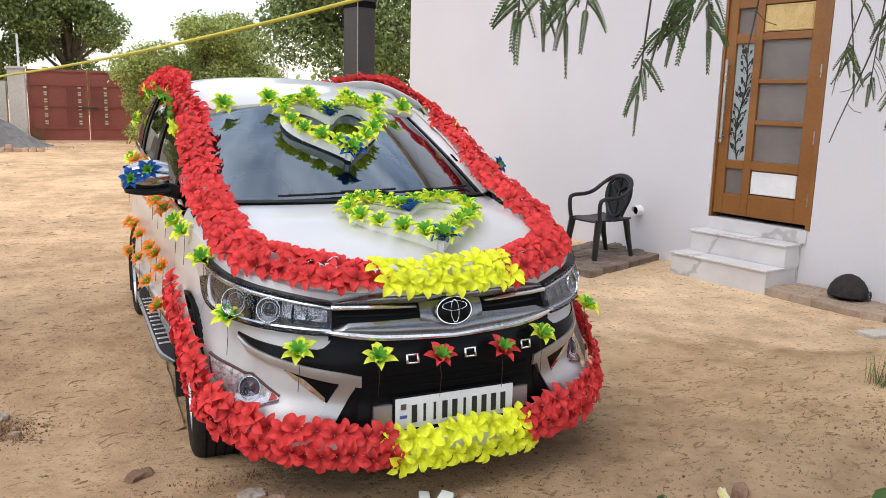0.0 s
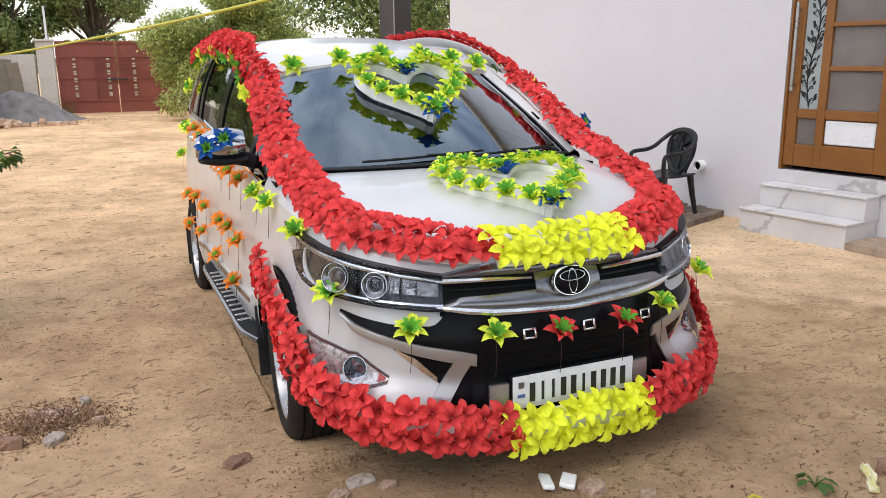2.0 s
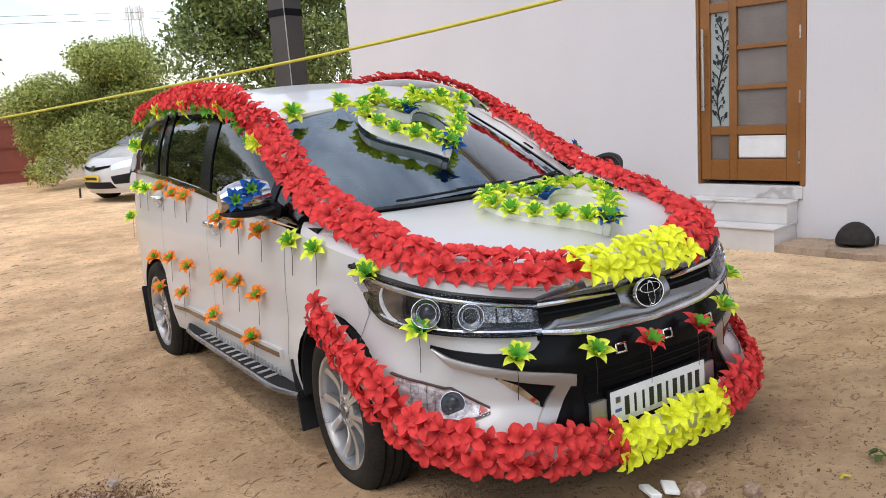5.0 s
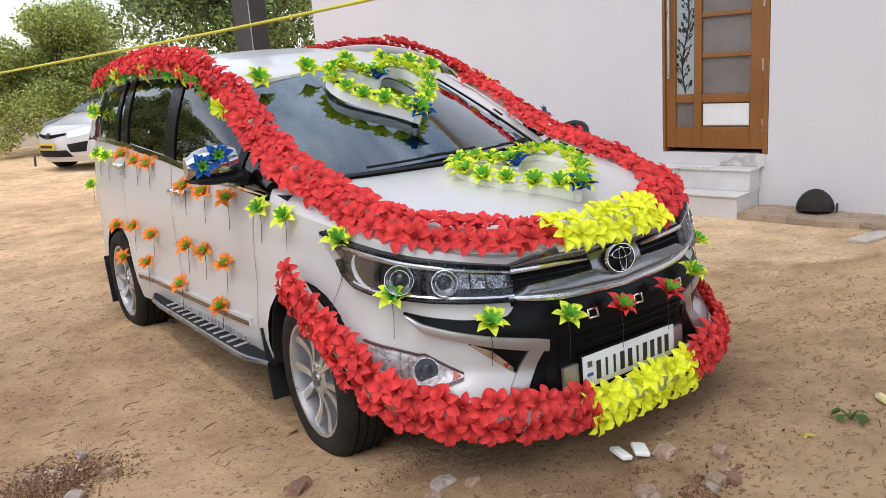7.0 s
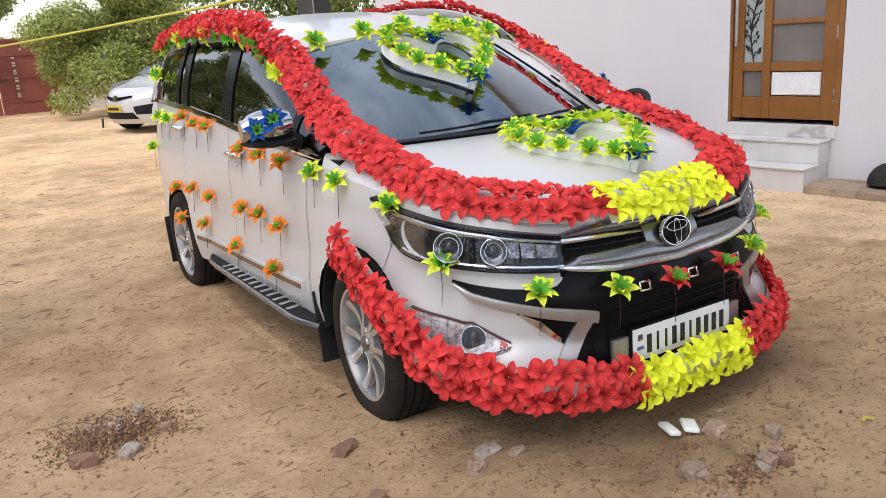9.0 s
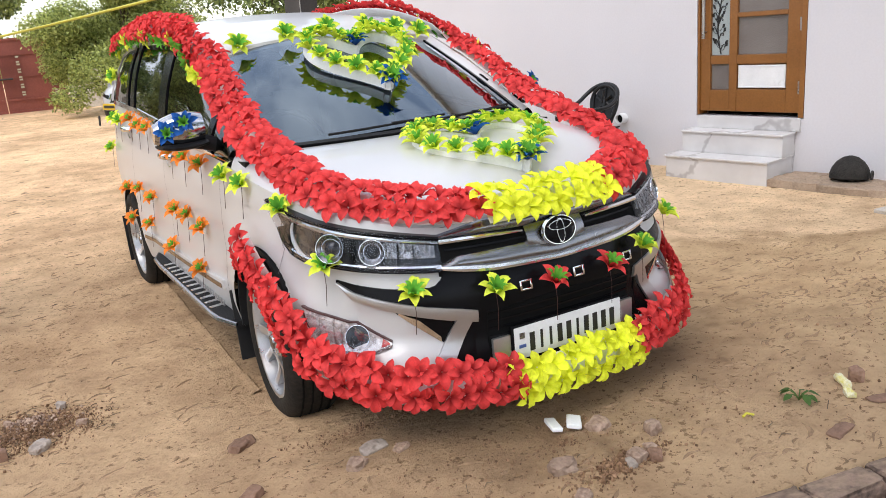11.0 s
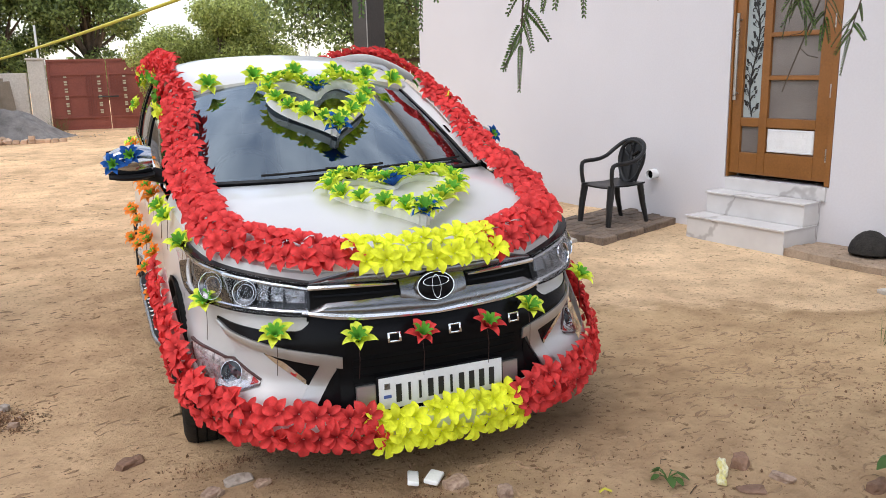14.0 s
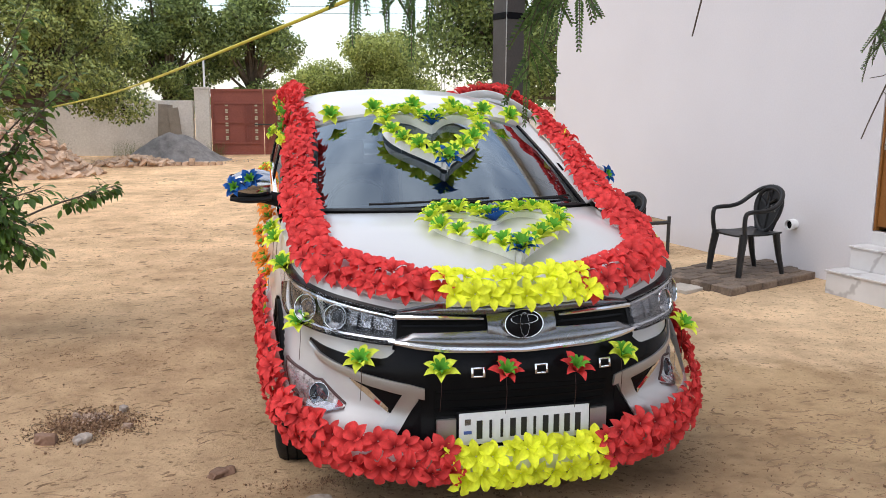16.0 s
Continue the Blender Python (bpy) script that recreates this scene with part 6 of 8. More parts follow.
def build_chair(m):
    """Moulded plastic armchair, facing local -x."""
    c = thing("plastic_chair", m, "black moulded plastic armchair", "chair", "plastic chairs by the house")
    sz, hw = 0.40, 0.205
    rows = []
    for i in range(9):
        t = i / 8
        x = -0.24 + 0.46 * t
        rows.append([Vector((x, y, sz - 0.018 * math.sin(math.pi * t) + 0.012 * (abs(y) / hw) ** 3 - 0.018 * (1 - min(1, t * 6)))) for y in np.linspace(-hw, hw, 9)])
    bm = bmesh.new()
    add_slab(bm, rows, [[q - Vector((0, 0, 0.016)) for q in r] for r in rows])
    part("seat", bm, M_CHAIR, c)
    bx = lambda z: 0.175 + 0.20 * (z - sz)
    # oval back: a rim and carved web
    rim = []
    for a in np.linspace(0, 2 * math.pi, 40):
        z = 0.600 + 0.205 * math.sin(a)
        rim.append(Vector((bx(z), (0.165 + 0.035 * math.sin(a)) * math.cos(a), z)))
    bm = tube(rim, 0.020, 8, False)
    part("back_rim", bm, M_CHAIR, c)
    bm = bmesh.new()
    for y in (-0.10, 0.0, 0.10):
        pts = [Vector((bx(z) + 0.004, y * (1 + 0.5 * math.sin((z - 0.42) * 7)), z)) for z in np.linspace(0.41, 0.80 - abs(y) * 0.3, 10)]
        add_tube(bm, pts, lambda t: 0.022 - 0.006 * t, 6)
    for k in range(6):
        aa = 2 * math.pi * k / 6
        add_tube(bm, [Vector((bx(0.64) + 0.002, 0.03 * math.cos(aa), 0.64 + 0.03 * math.sin(aa))), Vector((bx(0.64) + 0.002, 0.11 * math.cos(aa + 0.5), 0.64 + 0.13 * math.sin(aa + 0.5)))], 0.013, 5)
    rows = [[Vector((bx(z) + 0.008, y * math.sqrt(max(0.02, 1 - ((z - 0.600) / 0.20) ** 2)), z)) for y in np.linspace(-0.155, 0.155, 7)] for z in np.linspace(0.41, 0.79, 9)]
    add_slab(bm, rows, [[q + Vector((0.008, 0, 0)) for q in r] for r in rows])
    part("back_web", bm, M_CHAIR, c, "carved back web")
    for sy in (-1, 1):
        arm = [(-0.225, sy * 0.218, sz), (-0.240, sy * 0.224, 0.50), (-0.235, sy * 0.228, 0.585), (-0.19, sy * 0.232, 0.612), (-0.02, sy * 0.234, 0.620), (0.09, sy * 0.230, 0.650), (0.18, sy * 0.210, 0.715), (0.240, sy * 0.150, 0.780), (0.262, sy * 0.070, 0.812), (0.266, 0.0, 0.820)]
        part("armrest", tube(smooth_line(arm, 28), 0.021, 8), M_CHAIR, c)
        part("leg", tube([(-0.215, sy * 0.195, sz), (-0.245, sy * 0.206, 0.2), (-0.262, sy * 0.212, 0.0)], lambda t: 0.038 - 0.012 * t, 8), M_CHAIR, c)
        part("leg", tube([(0.175, sy * 0.175, sz), (0.215, sy * 0.182, 0.2), (0.270, sy * 0.188, 0.0)], lambda t: 0.034 - 0.012 * t, 8), M_CHAIR, c)
    return c


build_chair(pose(3.648, 4.070, -0.010, 0, 0, 7))
build_chair(pose(2.32, 4.25, ground_z(2.32, 4.25) + 0.005, 0, 0, 14))


def build_cot():
    """Corner of a string cot standing beyond the car."""
    z = ground_z(2.7, 5.77)
    c = thing("string_cot", pose(2.70, 5.77, z, 0, 0, 5), "string cot with dark iron legs", "cot")
    for x in (-0.80, 0.80):
        for y in (-0.45, 0.45):
            part("leg", tube([(x, y, 0), (x, y, 0.44)], 0.020, 8), M_DARKIRON, c)
    for y in (-0.45, 0.45):
        part("side_rail", tube([(-0.80, y, 0.37), (0.80, y, 0.37)], 0.020, 8), M_DARKIRON, c)
    for x in (-0.80, 0.80):
        part("end_rail", tube([(x, -0.45, 0.37), (x, 0.45, 0.37)], 0.020, 8), M_DARKIRON, c)
    bm = bmesh.new()
    for k in range(40):
        y = -0.43 + 0.86 * k / 39
        add_tube(bm, [(-0.78, y, 0.385), (0, y, 0.365), (0.78, y, 0.385)], 0.009, 4)
    for k in range(60):
        x = -0.77 + 1.54 * k / 59
        add_tube(bm, [(x, -0.43, 0.39), (x, 0, 0.37), (x, 0.43, 0.39)], 0.009, 4)
    part("webbing", bm, M_ROPEPALE, c, "woven jute strings")


M_ROPEPALE = surface("jute", (0.30, 0.20, 0.10), (0.46, 0.33, 0.19), 0.95, big=8, small=200, bump=0.4)
build_cot()


def brick_mesh(seed, size=(0.225, 0.108, 0.072), wear=0.006, material=None):
    rnd = random.Random(seed)
    bm = bmesh.new()
    add_box(bm, (0, 0, 0), size, None, 0.007, 1)
    for v in bm.verts:
        v.co += Vector((rnd.uniform(-1, 1), rnd.uniform(-1, 1), rnd.uniform(-1, 1))) * wear
    me = bpy.data.meshes.new("brick")
    bm.to_mesh(me)
    bm.free()
    me.materials.append(material or M_BRICK)
    return me


M_PALESLAB = surface("pale_stone_slab", (0.34, 0.30, 0.255), (0.52, 0.47, 0.41), 0.9, big=5, small=60, bump=0.4)
M_OLDBRICK = surface("trodden_dark_brick", (0.075, 0.055, 0.042), (0.21, 0.155, 0.115), 0.9, big=5, small=60, bump=0.6, per_object=0.25)
BRICKS = [brick_mesh(s) for s in range(5)]
DARK_BRICKS = [brick_mesh(s + 20, material=M_OLDBRICK) for s in range(5)]


def brick(parent, p, yaw, rnd, tip=3.0, flat=True, dark=False):
    o = new("brick", (DARK_BRICKS if dark else BRICKS)[rnd.randrange(5)])
    o.parent = parent
    o.matrix_local = pose(p[0], p[1], p[2], rnd.uniform(-tip, tip) + (0 if flat else 90), rnd.uniform(-tip, tip), yaw + rnd.uniform(-tip, tip))
    return o


def build_paving():
    rnd = random.Random(8)
    p = thing("brick_platform", pose(0, 0, 0), "low worn brick platform under the plastic chair", "platform")
    # the platform's outline runs from the yard to the wall
    part("bed", box((3.545, 4.08, -0.063), (1.34, 0.86, 0.10), Matrix.Rotation(radians(22), 3, 'Z'), 0.01), M_OLDBRICK, p)
    for i in range(6):
        for j in range(8):
            q = Matrix.Rotation(radians(22), 4, 'Z') @ Vector((-0.60 + 0.238 * i + (0.11 if j % 2 else 0), -0.385 + 0.113 * j, 0)) + Vector((3.57, 4.08, 0))
            if 0.985 * q.x + 0.174 * q.y < 4.88:
                brick(p, (q.x, q.y, -0.046 + rnd.uniform(-0.006, 0.006)), 22, rnd, 1.5, True, True)
    p = thing("brick_paving", pose(0, 0, 0), "brick paving strip with a raised edge along the wall", "paving")
    edge = smooth_line([(4.20, 2.29, 0), (4.215, 2.0, 0), (4.25, 1.69, 0), (4.32, 1.29, 0), (4.42, 1.06, 0)], 7)
    for a, b in zip(edge, edge[1:]):
        m = (a + b) / 2
        brick(p, (m.x, m.y, -0.036), math.degrees(math.atan2(b.y - a.y, b.x - a.x)), rnd, 2)
    brick(p, (4.57, 1.00, -0.036), 20, rnd, 2)
    for i in range(4):
        for j in range(11):
            brick(p, (4.34 + 0.112 * i - 0.08 * j * 0.13 * 0.9, 1.17 + 0.122 * j * 0.9, -0.046 + rnd.uniform(-0.005, 0.005)), 100, rnd, 2)
    # thin slabs laid by the wall, one with a raised rim
    for (x, y, sx, sy, h, yaw) in ((4.44, 0.625, 0.86, 0.42, 0.035, 12), (4.43, 0.865, 0.88, 0.07, 0.075, 12), (3.97, 1.02, 0.42, 0.15, 0.03, -4), (2.87, 3.78, 0.40, 0.26, 0.035, 24)):
        s = thing("stone_slab", pose(x, y, ground_z(x, y) + h * 0.3, 0, 0, yaw), "flat pale stone slab lying on the sand", "slab", "slabs by the wall")
        part("slab", box((0, 0, 0), (sx, sy, h), None, 0.006), M_PALESLAB, s)
    s = thing("leaning_slab", pose(4.845, 0.86, 0.03, 0, -8, 10), "small dark stone slab leaning on the wall", "slab")
    part("slab", box((0, 0, 0.02), (0.035, 0.30, 0.26), None, 0.006), M_GRAVEL, s)


build_paving()


def build_pan():
    z = 0.004
    p = thing("iron_pan", pose(4.53, 1.80, z, 0, 6, 20), "black iron pan turned upside down on bricks", "pan")
    prof = [(0.0, 0.150), (0.008, 0.157), (0.045, 0.158), (0.095, 0.142), (0.145, 0.108), (0.180, 0.062), (0.193, 0.022), (0.195, 0.001)]
    part("bowl", lathe(prof, 36, 'Z'), M_SOOT, p)
    c = Vector((-0.05, -0.170, 0.040))
    part("ring_handle", tube([c + Vector((0.030 * math.cos(a), -0.012, 0.034 * math.sin(a))) for a in np.linspace(0, 2 * math.pi, 20)], 0.008, 6, False), M_DARKIRON, p, "iron ring handle")


M_SOOT = surface("sooty_iron", (0.012, 0.011, 0.010), (0.040, 0.036, 0.032), 0.85, big=14, small=70, bump=0.9, spec=0.2)
build_pan()


# ---- kerbs, stones and litter before the car ----
def rock_mesh(seed, size, material=None, flat=0.6):
    rnd = random.Random(seed)
    bm = bmesh.new()
    bmesh.ops.create_icosphere(bm, subdivisions=3, radius=0.5)
    off = Vector((rnd.uniform(0, 9), rnd.uniform(0, 9), rnd.uniform(0, 9)))
    for v in bm.verts:
        k = 1 + 0.55 * noise.noise(v.co * 2.2 + off) + 0.16 * noise.noise(v.co * 7 + off)
        c = v.co * k
        for ax in range(3):
            c[ax] = max(-0.40, min(0.40, c[ax]))
        v.co = Vector((c.x * size[0], c.y * size[1], c.z * size[2]))
    me = bpy.data.meshes.new("stone")
    bm.to_mesh(me)
    bm.free()
    me.materials.append(material or M_STONE)
    return me


M_REDSTONE = surface("red_stone", (0.16, 0.085, 0.052), (0.30, 0.175, 0.115), 0.9, big=9, small=60, bump=0.5, per_object=0.15)
M_GREYSTONE = surface("grey_slate", (0.24, 0.19, 0.155), (0.42, 0.355, 0.30), 0.8, big=14, small=50, bump=0.7)


def stone(x, y, sx, sy, sz, yaw, label, mat, seed):
    z = ground_z(x, y) + bumps(x, y)
    o = new("stone", rock_mesh(seed, (sx * 1.25, sy * 1.25, sz * 1.3), mat))
    o.matrix_world = pose(x, y, z + sz * 0.13, 0, 0, yaw)
    tagged(o, label, "stone", "stones on the sand")


for i, (x, y, sx, sy, sz, yaw, mat) in enumerate(((-1.135, 0.616, 0.115, 0.07, 0.05, 35, M_REDSTONE), (-0.759, 0.219, 0.11, 0.06, 0.035, 10, M_GREYSTONE), (-0.682, 0.142, 0.06, 0.04, 0.03, 20, M_STONE), (-0.867, 0.127, 0.075, 0.06, 0.04, 40, M_STONE), (-1.228, 0.178, 0.08, 0.055, 0.05, 30, M_REDSTONE), (-0.932, -0.26, 0.13, 0.09, 0.03, 15, M_STONE), (-0.785, -0.48, 0.11, 0.10, 0.05, 60, M_STONE), (-0.324, -0.341, 0.10, 0.065, 0.055, -15, M_STONE), (-0.386, -0.519, 0.055, 0.05, 0.04, 30, M_STONE), (-0.034, -0.188, 0.09, 0.07, 0.04, 10, M_STONE), (0.094, -0.337, 0.055, 0.05, 0.06, 80, M_STONE), (-0.085, -0.447, 0.06, 0.055, 0.05, 0, M_STONE), (-0.041, -0.48, 0.05, 0.05, 0.045, 50, M_REDSTONE), (-0.012, -0.423, 0.05, 0.045, 0.03, 20, M_STONE), (-0.129, -0.461, 0.05, 0.03, 0.025, 70, M_GREYSTONE), (-0.36, -0.662, 0.05, 0.035, 0.03, 10, M_REDSTONE), (1.001, -0.528, 0.085, 0.06, 0.07, 30, M_REDSTONE), (1.292, -0.883, 0.08, 0.05, 0.06, 10, M_REDSTONE), (-1.034, -0.432, 0.09, 0.07, 0.03, 30, M_STONE), (0.897, -0.691, 0.10, 0.06, 0.02, -30, M_REDSTONE), (1.063, -0.672, 0.05, 0.09, 0.03, 20, M_STONE), (0.567, -0.749, 0.12, 0.05, 0.015, 10, M_REDSTONE))):
    stone(x, y, sx, sy, sz, yaw, "small rough stone lying on the sand", mat, 40 + i)


def build_litter():
    for x, y, yaw, sx, sy in ((-0.166, -0.093, 70, 0.105, 0.042), (-0.093, -0.122, 52, 0.10, 0.055)):
        z = ground_z(x, y) + 0.014


        f = link("foam_scrap", box((0, 0, 0), (sx, sy, 0.018), None, 0.004, 1), M_FOAM)
        f.matrix_world = pose(x, y, z, 8, 5, yaw)
        tagged(f, "torn scrap of white foam on the sand", "foam scrap", "foam scraps")
    s = link("slate_tile", box((0, 0, 0), (0.135, 0.062, 0.012), None, 0.003, 1), M_GREYSTONE)
    s.matrix_world = pose(-1.122, -0.088, ground_z(-1.11, 0) + 0.012, 6, -4, -22)
    tagged(s, "broken grey tile piece on the sand", "tile piece")
    # crumpled white and yellow bag, and a shiny wrapper in the drain
    rnd = random.Random(6)
    bm = bmesh.new()
    add_slab(bm, [[Vector((-0.09 + 0.02 * i, -0.025 + 0.0125 * j + 0.01 * math.sin(i), 0.018 + rnd.uniform(-0.012, 0.016))) for j in range(5)] for i in range(10)], [[Vector((-0.09 + 0.02 * i, -0.025 + 0.0125 * j + 0.01 * math.sin(i), 0.0)) for j in range(5)] for i in range(10)])
    b = link("plastic_bag", bm, M_BAG, smooth=False)
    b.matrix_world = pose(0.885, -0.557, ground_z(0.95, -0.5) + 0.006, 0, 0, 48) @ Matrix.Diagonal((1.05, 0.62, 0.7, 1))
    tagged(b, "crumpled pale plastic bag on the sand", "plastic bag")
    bm = bmesh.new()
    add_slab(bm, [[Vector((-0.04 + 0.016 * i, -0.03 + 0.012 * j, 0.02 + rnd.uniform(-0.012, 0.014))) for j in range(6)] for i in range(6)], [[Vector((-0.04 + 0.016 * i, -0.03 + 0.012 * j, 0.0)) for j in range(6)] for i in range(6)])
    b = link("wrapper", bm, M_FOIL, smooth=False)
    b.matrix_world = pose(-0.04, kerb_y(-0.04) - 0.100, 0.0, 40, 10, 30)
    tagged(b, "shiny red and gold sweet wrapper in the drain", "wrapper")
    b = link("leaf_scrap", tube([(0, 0, 0.004), (0.02, 0.008, 0.012), (0.045, 0.0, 0.005)], 0.005, 5), M_ROPE)
    b.matrix_world = pose(0.397, -0.48, ground_z(0.45, -0.42) + 0.006, 0, 0, -20)
    tagged(b, "curled yellow leaf scrap on the sand", "leaf")


M_BAG = surface("pale_plastic_film", (0.58, 0.50, 0.10), (0.78, 0.76, 0.66), 0.35, big=16, small=60, bump=0.3)
M_FOIL = surface("foil", (0.45, 0.05, 0.03), (0.72, 0.50, 0.08), 0.2, metal=0.8, big=20, small=60, bump=0.4)
build_litter()


def build_kerbs():
    """Two rows of worn bricks on edge with a narrow drain between them."""
    rnd = random.Random(12)
    yaw = math.degrees(math.atan(-0.196))
    inner = thing("brick_kerb", pose(0, 0, 0), "row of worn grey bricks edging a narrow drain", "kerb", "kerbs along the drain")
    outer = thing("cement_kerb", pose(0, 0, 0), "cement-smeared brick kerb along the drain", "kerb", "kerbs along the drain")
    L = 0.262
    for k in range(-14, 20):
        x = 0.02 + k * L
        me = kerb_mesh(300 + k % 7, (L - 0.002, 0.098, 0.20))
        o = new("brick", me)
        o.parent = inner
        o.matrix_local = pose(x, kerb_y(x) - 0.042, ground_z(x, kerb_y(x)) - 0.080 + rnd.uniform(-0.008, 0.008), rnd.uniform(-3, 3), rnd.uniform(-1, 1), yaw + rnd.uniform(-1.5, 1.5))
    xs = np.linspace(-3.6, 5.2, 120)
    rows_o = []
    for x in xs:
        y = kerb_y(x)
        z = ground_z(x, y) - 0.030
        w = 0.014 * noise.noise(Vector((x * 6, 0, 0))) + 0.006 * noise.noise(Vector((x * 23, 2, 0)))
        j = 0.009 * noise.noise(Vector((x * 11, 4, 0))) + 0.005 * noise.noise(Vector((x * 31, 7, 0)))
        y += 0.022
        rows_o.append([Vector((x - 0.028, y - 0.140 + w, z - 0.16)), Vector((x - 0.03, y - 0.143 + w, z + j)), Vector((x - 0.032, y - 0.155 + w, z + 0.014 + j)), Vector((x - 0.04, y - 0.20, z + 0.016 - j)), Vector((x - 0.05, y - 0.235 - w, z + 0.002)), Vector((x - 0.05, y - 0.250 - w, z - 0.05)), Vector((x - 0.05, y - 0.26 - w, z - 0.16))])
    bm = bmesh.new()
    add_sheet(bm, rows_o)
    part("cement_cap", bm, M_DUSTCEMENT, outer, "grey cement cap")


def kerb_mesh(seed, size):
    rnd = random.Random(seed)
    bm = bmesh.new()
    add_box(bm, (0, 0, 0), size, None, 0.020, 3)
    for v in bm.verts:
        v.co += Vector((rnd.uniform(-1, 1), rnd.uniform(-1, 1), rnd.uniform(-1, 1))) * 0.005
    me = bpy.data.meshes.new("brick")
    bm.to_mesh(me)
    bm.free()
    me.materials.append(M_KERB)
    return me


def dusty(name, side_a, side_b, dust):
    """Sooty brick with blown sand lying on its upper face, in uneven patches; mixing by slope also puts side shade into
    the colour.
    """
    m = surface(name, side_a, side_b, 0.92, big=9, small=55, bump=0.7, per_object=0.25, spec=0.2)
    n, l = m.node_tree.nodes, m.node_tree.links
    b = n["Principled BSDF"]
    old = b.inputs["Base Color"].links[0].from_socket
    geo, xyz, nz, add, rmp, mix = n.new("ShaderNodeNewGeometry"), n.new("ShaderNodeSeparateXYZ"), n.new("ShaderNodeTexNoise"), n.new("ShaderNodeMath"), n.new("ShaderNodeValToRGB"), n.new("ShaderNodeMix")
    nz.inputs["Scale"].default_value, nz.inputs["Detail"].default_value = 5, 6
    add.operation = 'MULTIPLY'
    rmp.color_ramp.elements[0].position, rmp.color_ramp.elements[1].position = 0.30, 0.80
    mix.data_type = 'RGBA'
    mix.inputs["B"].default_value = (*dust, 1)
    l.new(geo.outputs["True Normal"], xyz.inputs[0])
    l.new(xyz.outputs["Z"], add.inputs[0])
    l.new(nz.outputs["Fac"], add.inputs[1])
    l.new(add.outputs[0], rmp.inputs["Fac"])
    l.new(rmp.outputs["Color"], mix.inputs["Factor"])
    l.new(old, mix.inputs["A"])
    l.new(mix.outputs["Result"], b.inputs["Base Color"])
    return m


M_DUSTCEMENT = surface("rough_cement", (0.13, 0.074, 0.048), (0.31, 0.265, 0.22), 0.95, big=11, small=45, bump=0.9, spec=0.2)
M_KERB = dusty("sooty_shaded_brick", (0.045, 0.033, 0.028), (0.30, 0.20, 0.15), (0.33, 0.235, 0.16))
build_kerbs()


def scatter_bits(name, x, y, rx, ry, count, label, seed, lo=0.006, hi=0.022, mat=None, mound=0.0):
    """Crumbs of earth and stone strewn over a patch, one mesh."""
    rnd = random.Random(seed)
    bm = bmesh.new()
    for _ in range(count):
        a, r = rnd.uniform(0, 6.28), abs(rnd.gauss(0, 0.5))
        px, py = x + rx * r * math.cos(a), y + ry * r * math.sin(a)
        s = rnd.uniform(lo, hi) * (1.6 if rnd.random() < 0.06 else 1)
        m = Matrix.Translation((px, py, ground_z(px, py) + bumps(px, py) + s * 0.2 + mound * rnd.random() * math.exp(-2.5 * r * r))) @ Euler((rnd.uniform(0, 6), rnd.uniform(0, 6), rnd.uniform(0, 6))).to_matrix().to_4x4() @ Matrix.Diagonal((s, s * rnd.uniform(0.5, 1), s * rnd.uniform(0.4, 0.9), 1))
        vs = [bm.verts.new(m @ Vector(q)) for q in ((0.5, 0, 0), (-0.5, 0, 0), (0, 0.5, 0), (0, -0.5, 0), (0, 0, 0.5), (0, 0, -0.5))]
        for f in ((0, 2, 4), (2, 1, 4), (1, 3, 4), (3, 0, 4), (2, 0, 5), (1, 2, 5), (3, 1, 5), (0, 3, 5)):
            bm.faces.new([vs[i] for i in f])
    o = link(name, bm, mat or M_CRUMB, smooth=False)
    tagged(o, label, "rubble", kind="stuff")


def island_tone(name, a, b, rough=0.9):
    m, n, l, bs = nodes_of(name)
    g, r = n.new("ShaderNodeNewGeometry"), n.new("ShaderNodeValToRGB")
    r.color_ramp.elements[0].color, r.color_ramp.elements[1].color = (*a, 1), (*b, 1)
    l.new(g.outputs["Random Per Island"], r.inputs["Fac"])
    l.new(r.outputs["Color"], bs.inputs["Base Color"])
    bs.inputs["Roughness"].default_value = rough
    bs.inputs["Specular IOR Level"].default_value = 0.2
    return m


M_CRUMB = island_tone("earth_crumbs", (0.10, 0.052, 0.027), (0.36, 0.215, 0.125))
M_CRUMBRED = island_tone("brick_crumbs", (0.10, 0.05, 0.035), (0.50, 0.36, 0.27))
M_CRUMBGREY = island_tone("grey_crumbs", (0.16, 0.12, 0.09), (0.50, 0.42, 0.36))
scatter_bits("rubble_patch", -1.823, 1.459, 0.30, 0.25, 4200, "mound of crumbled rubble on the sand", 31, 0.003, 0.015, M_CRUMB, 0.03)
scatter_bits("rubble_patch", -1.823, 1.49, 0.20, 0.17, 700, "broken brick and plaster crumbs on the sand", 37, 0.005, 0.022, M_CRUMBRED, 0.035)
scatter_bits("rubble_patch", -0.158, -0.442, 0.24, 0.10, 500, "patch of crumbled rubble on the sand", 32, 0.006, 0.022, M_CRUMB)
scatter_bits("earth_crumbs", -0.7, 0.42, 0.55, 0.16, 450, "loose earth crumbs along the wheel tracks", 33, 0.004, 0.014)
scatter_bits("earth_crumbs", -0.2, -0.2, 2.2, 1.0, 1800, "loose earth crumbs strewn on the sand", 34, 0.004, 0.012)
scatter_bits("earth_crumbs", 2.3, -0.4, 1.8, 0.9, 1400, "loose earth crumbs strewn on the sand", 35, 0.004, 0.014)
scatter_bits("earth_crumbs", -2.2, 2.8, 2.4, 2.6, 900, "loose earth crumbs strewn on the sand", 36, 0.004, 0.011)
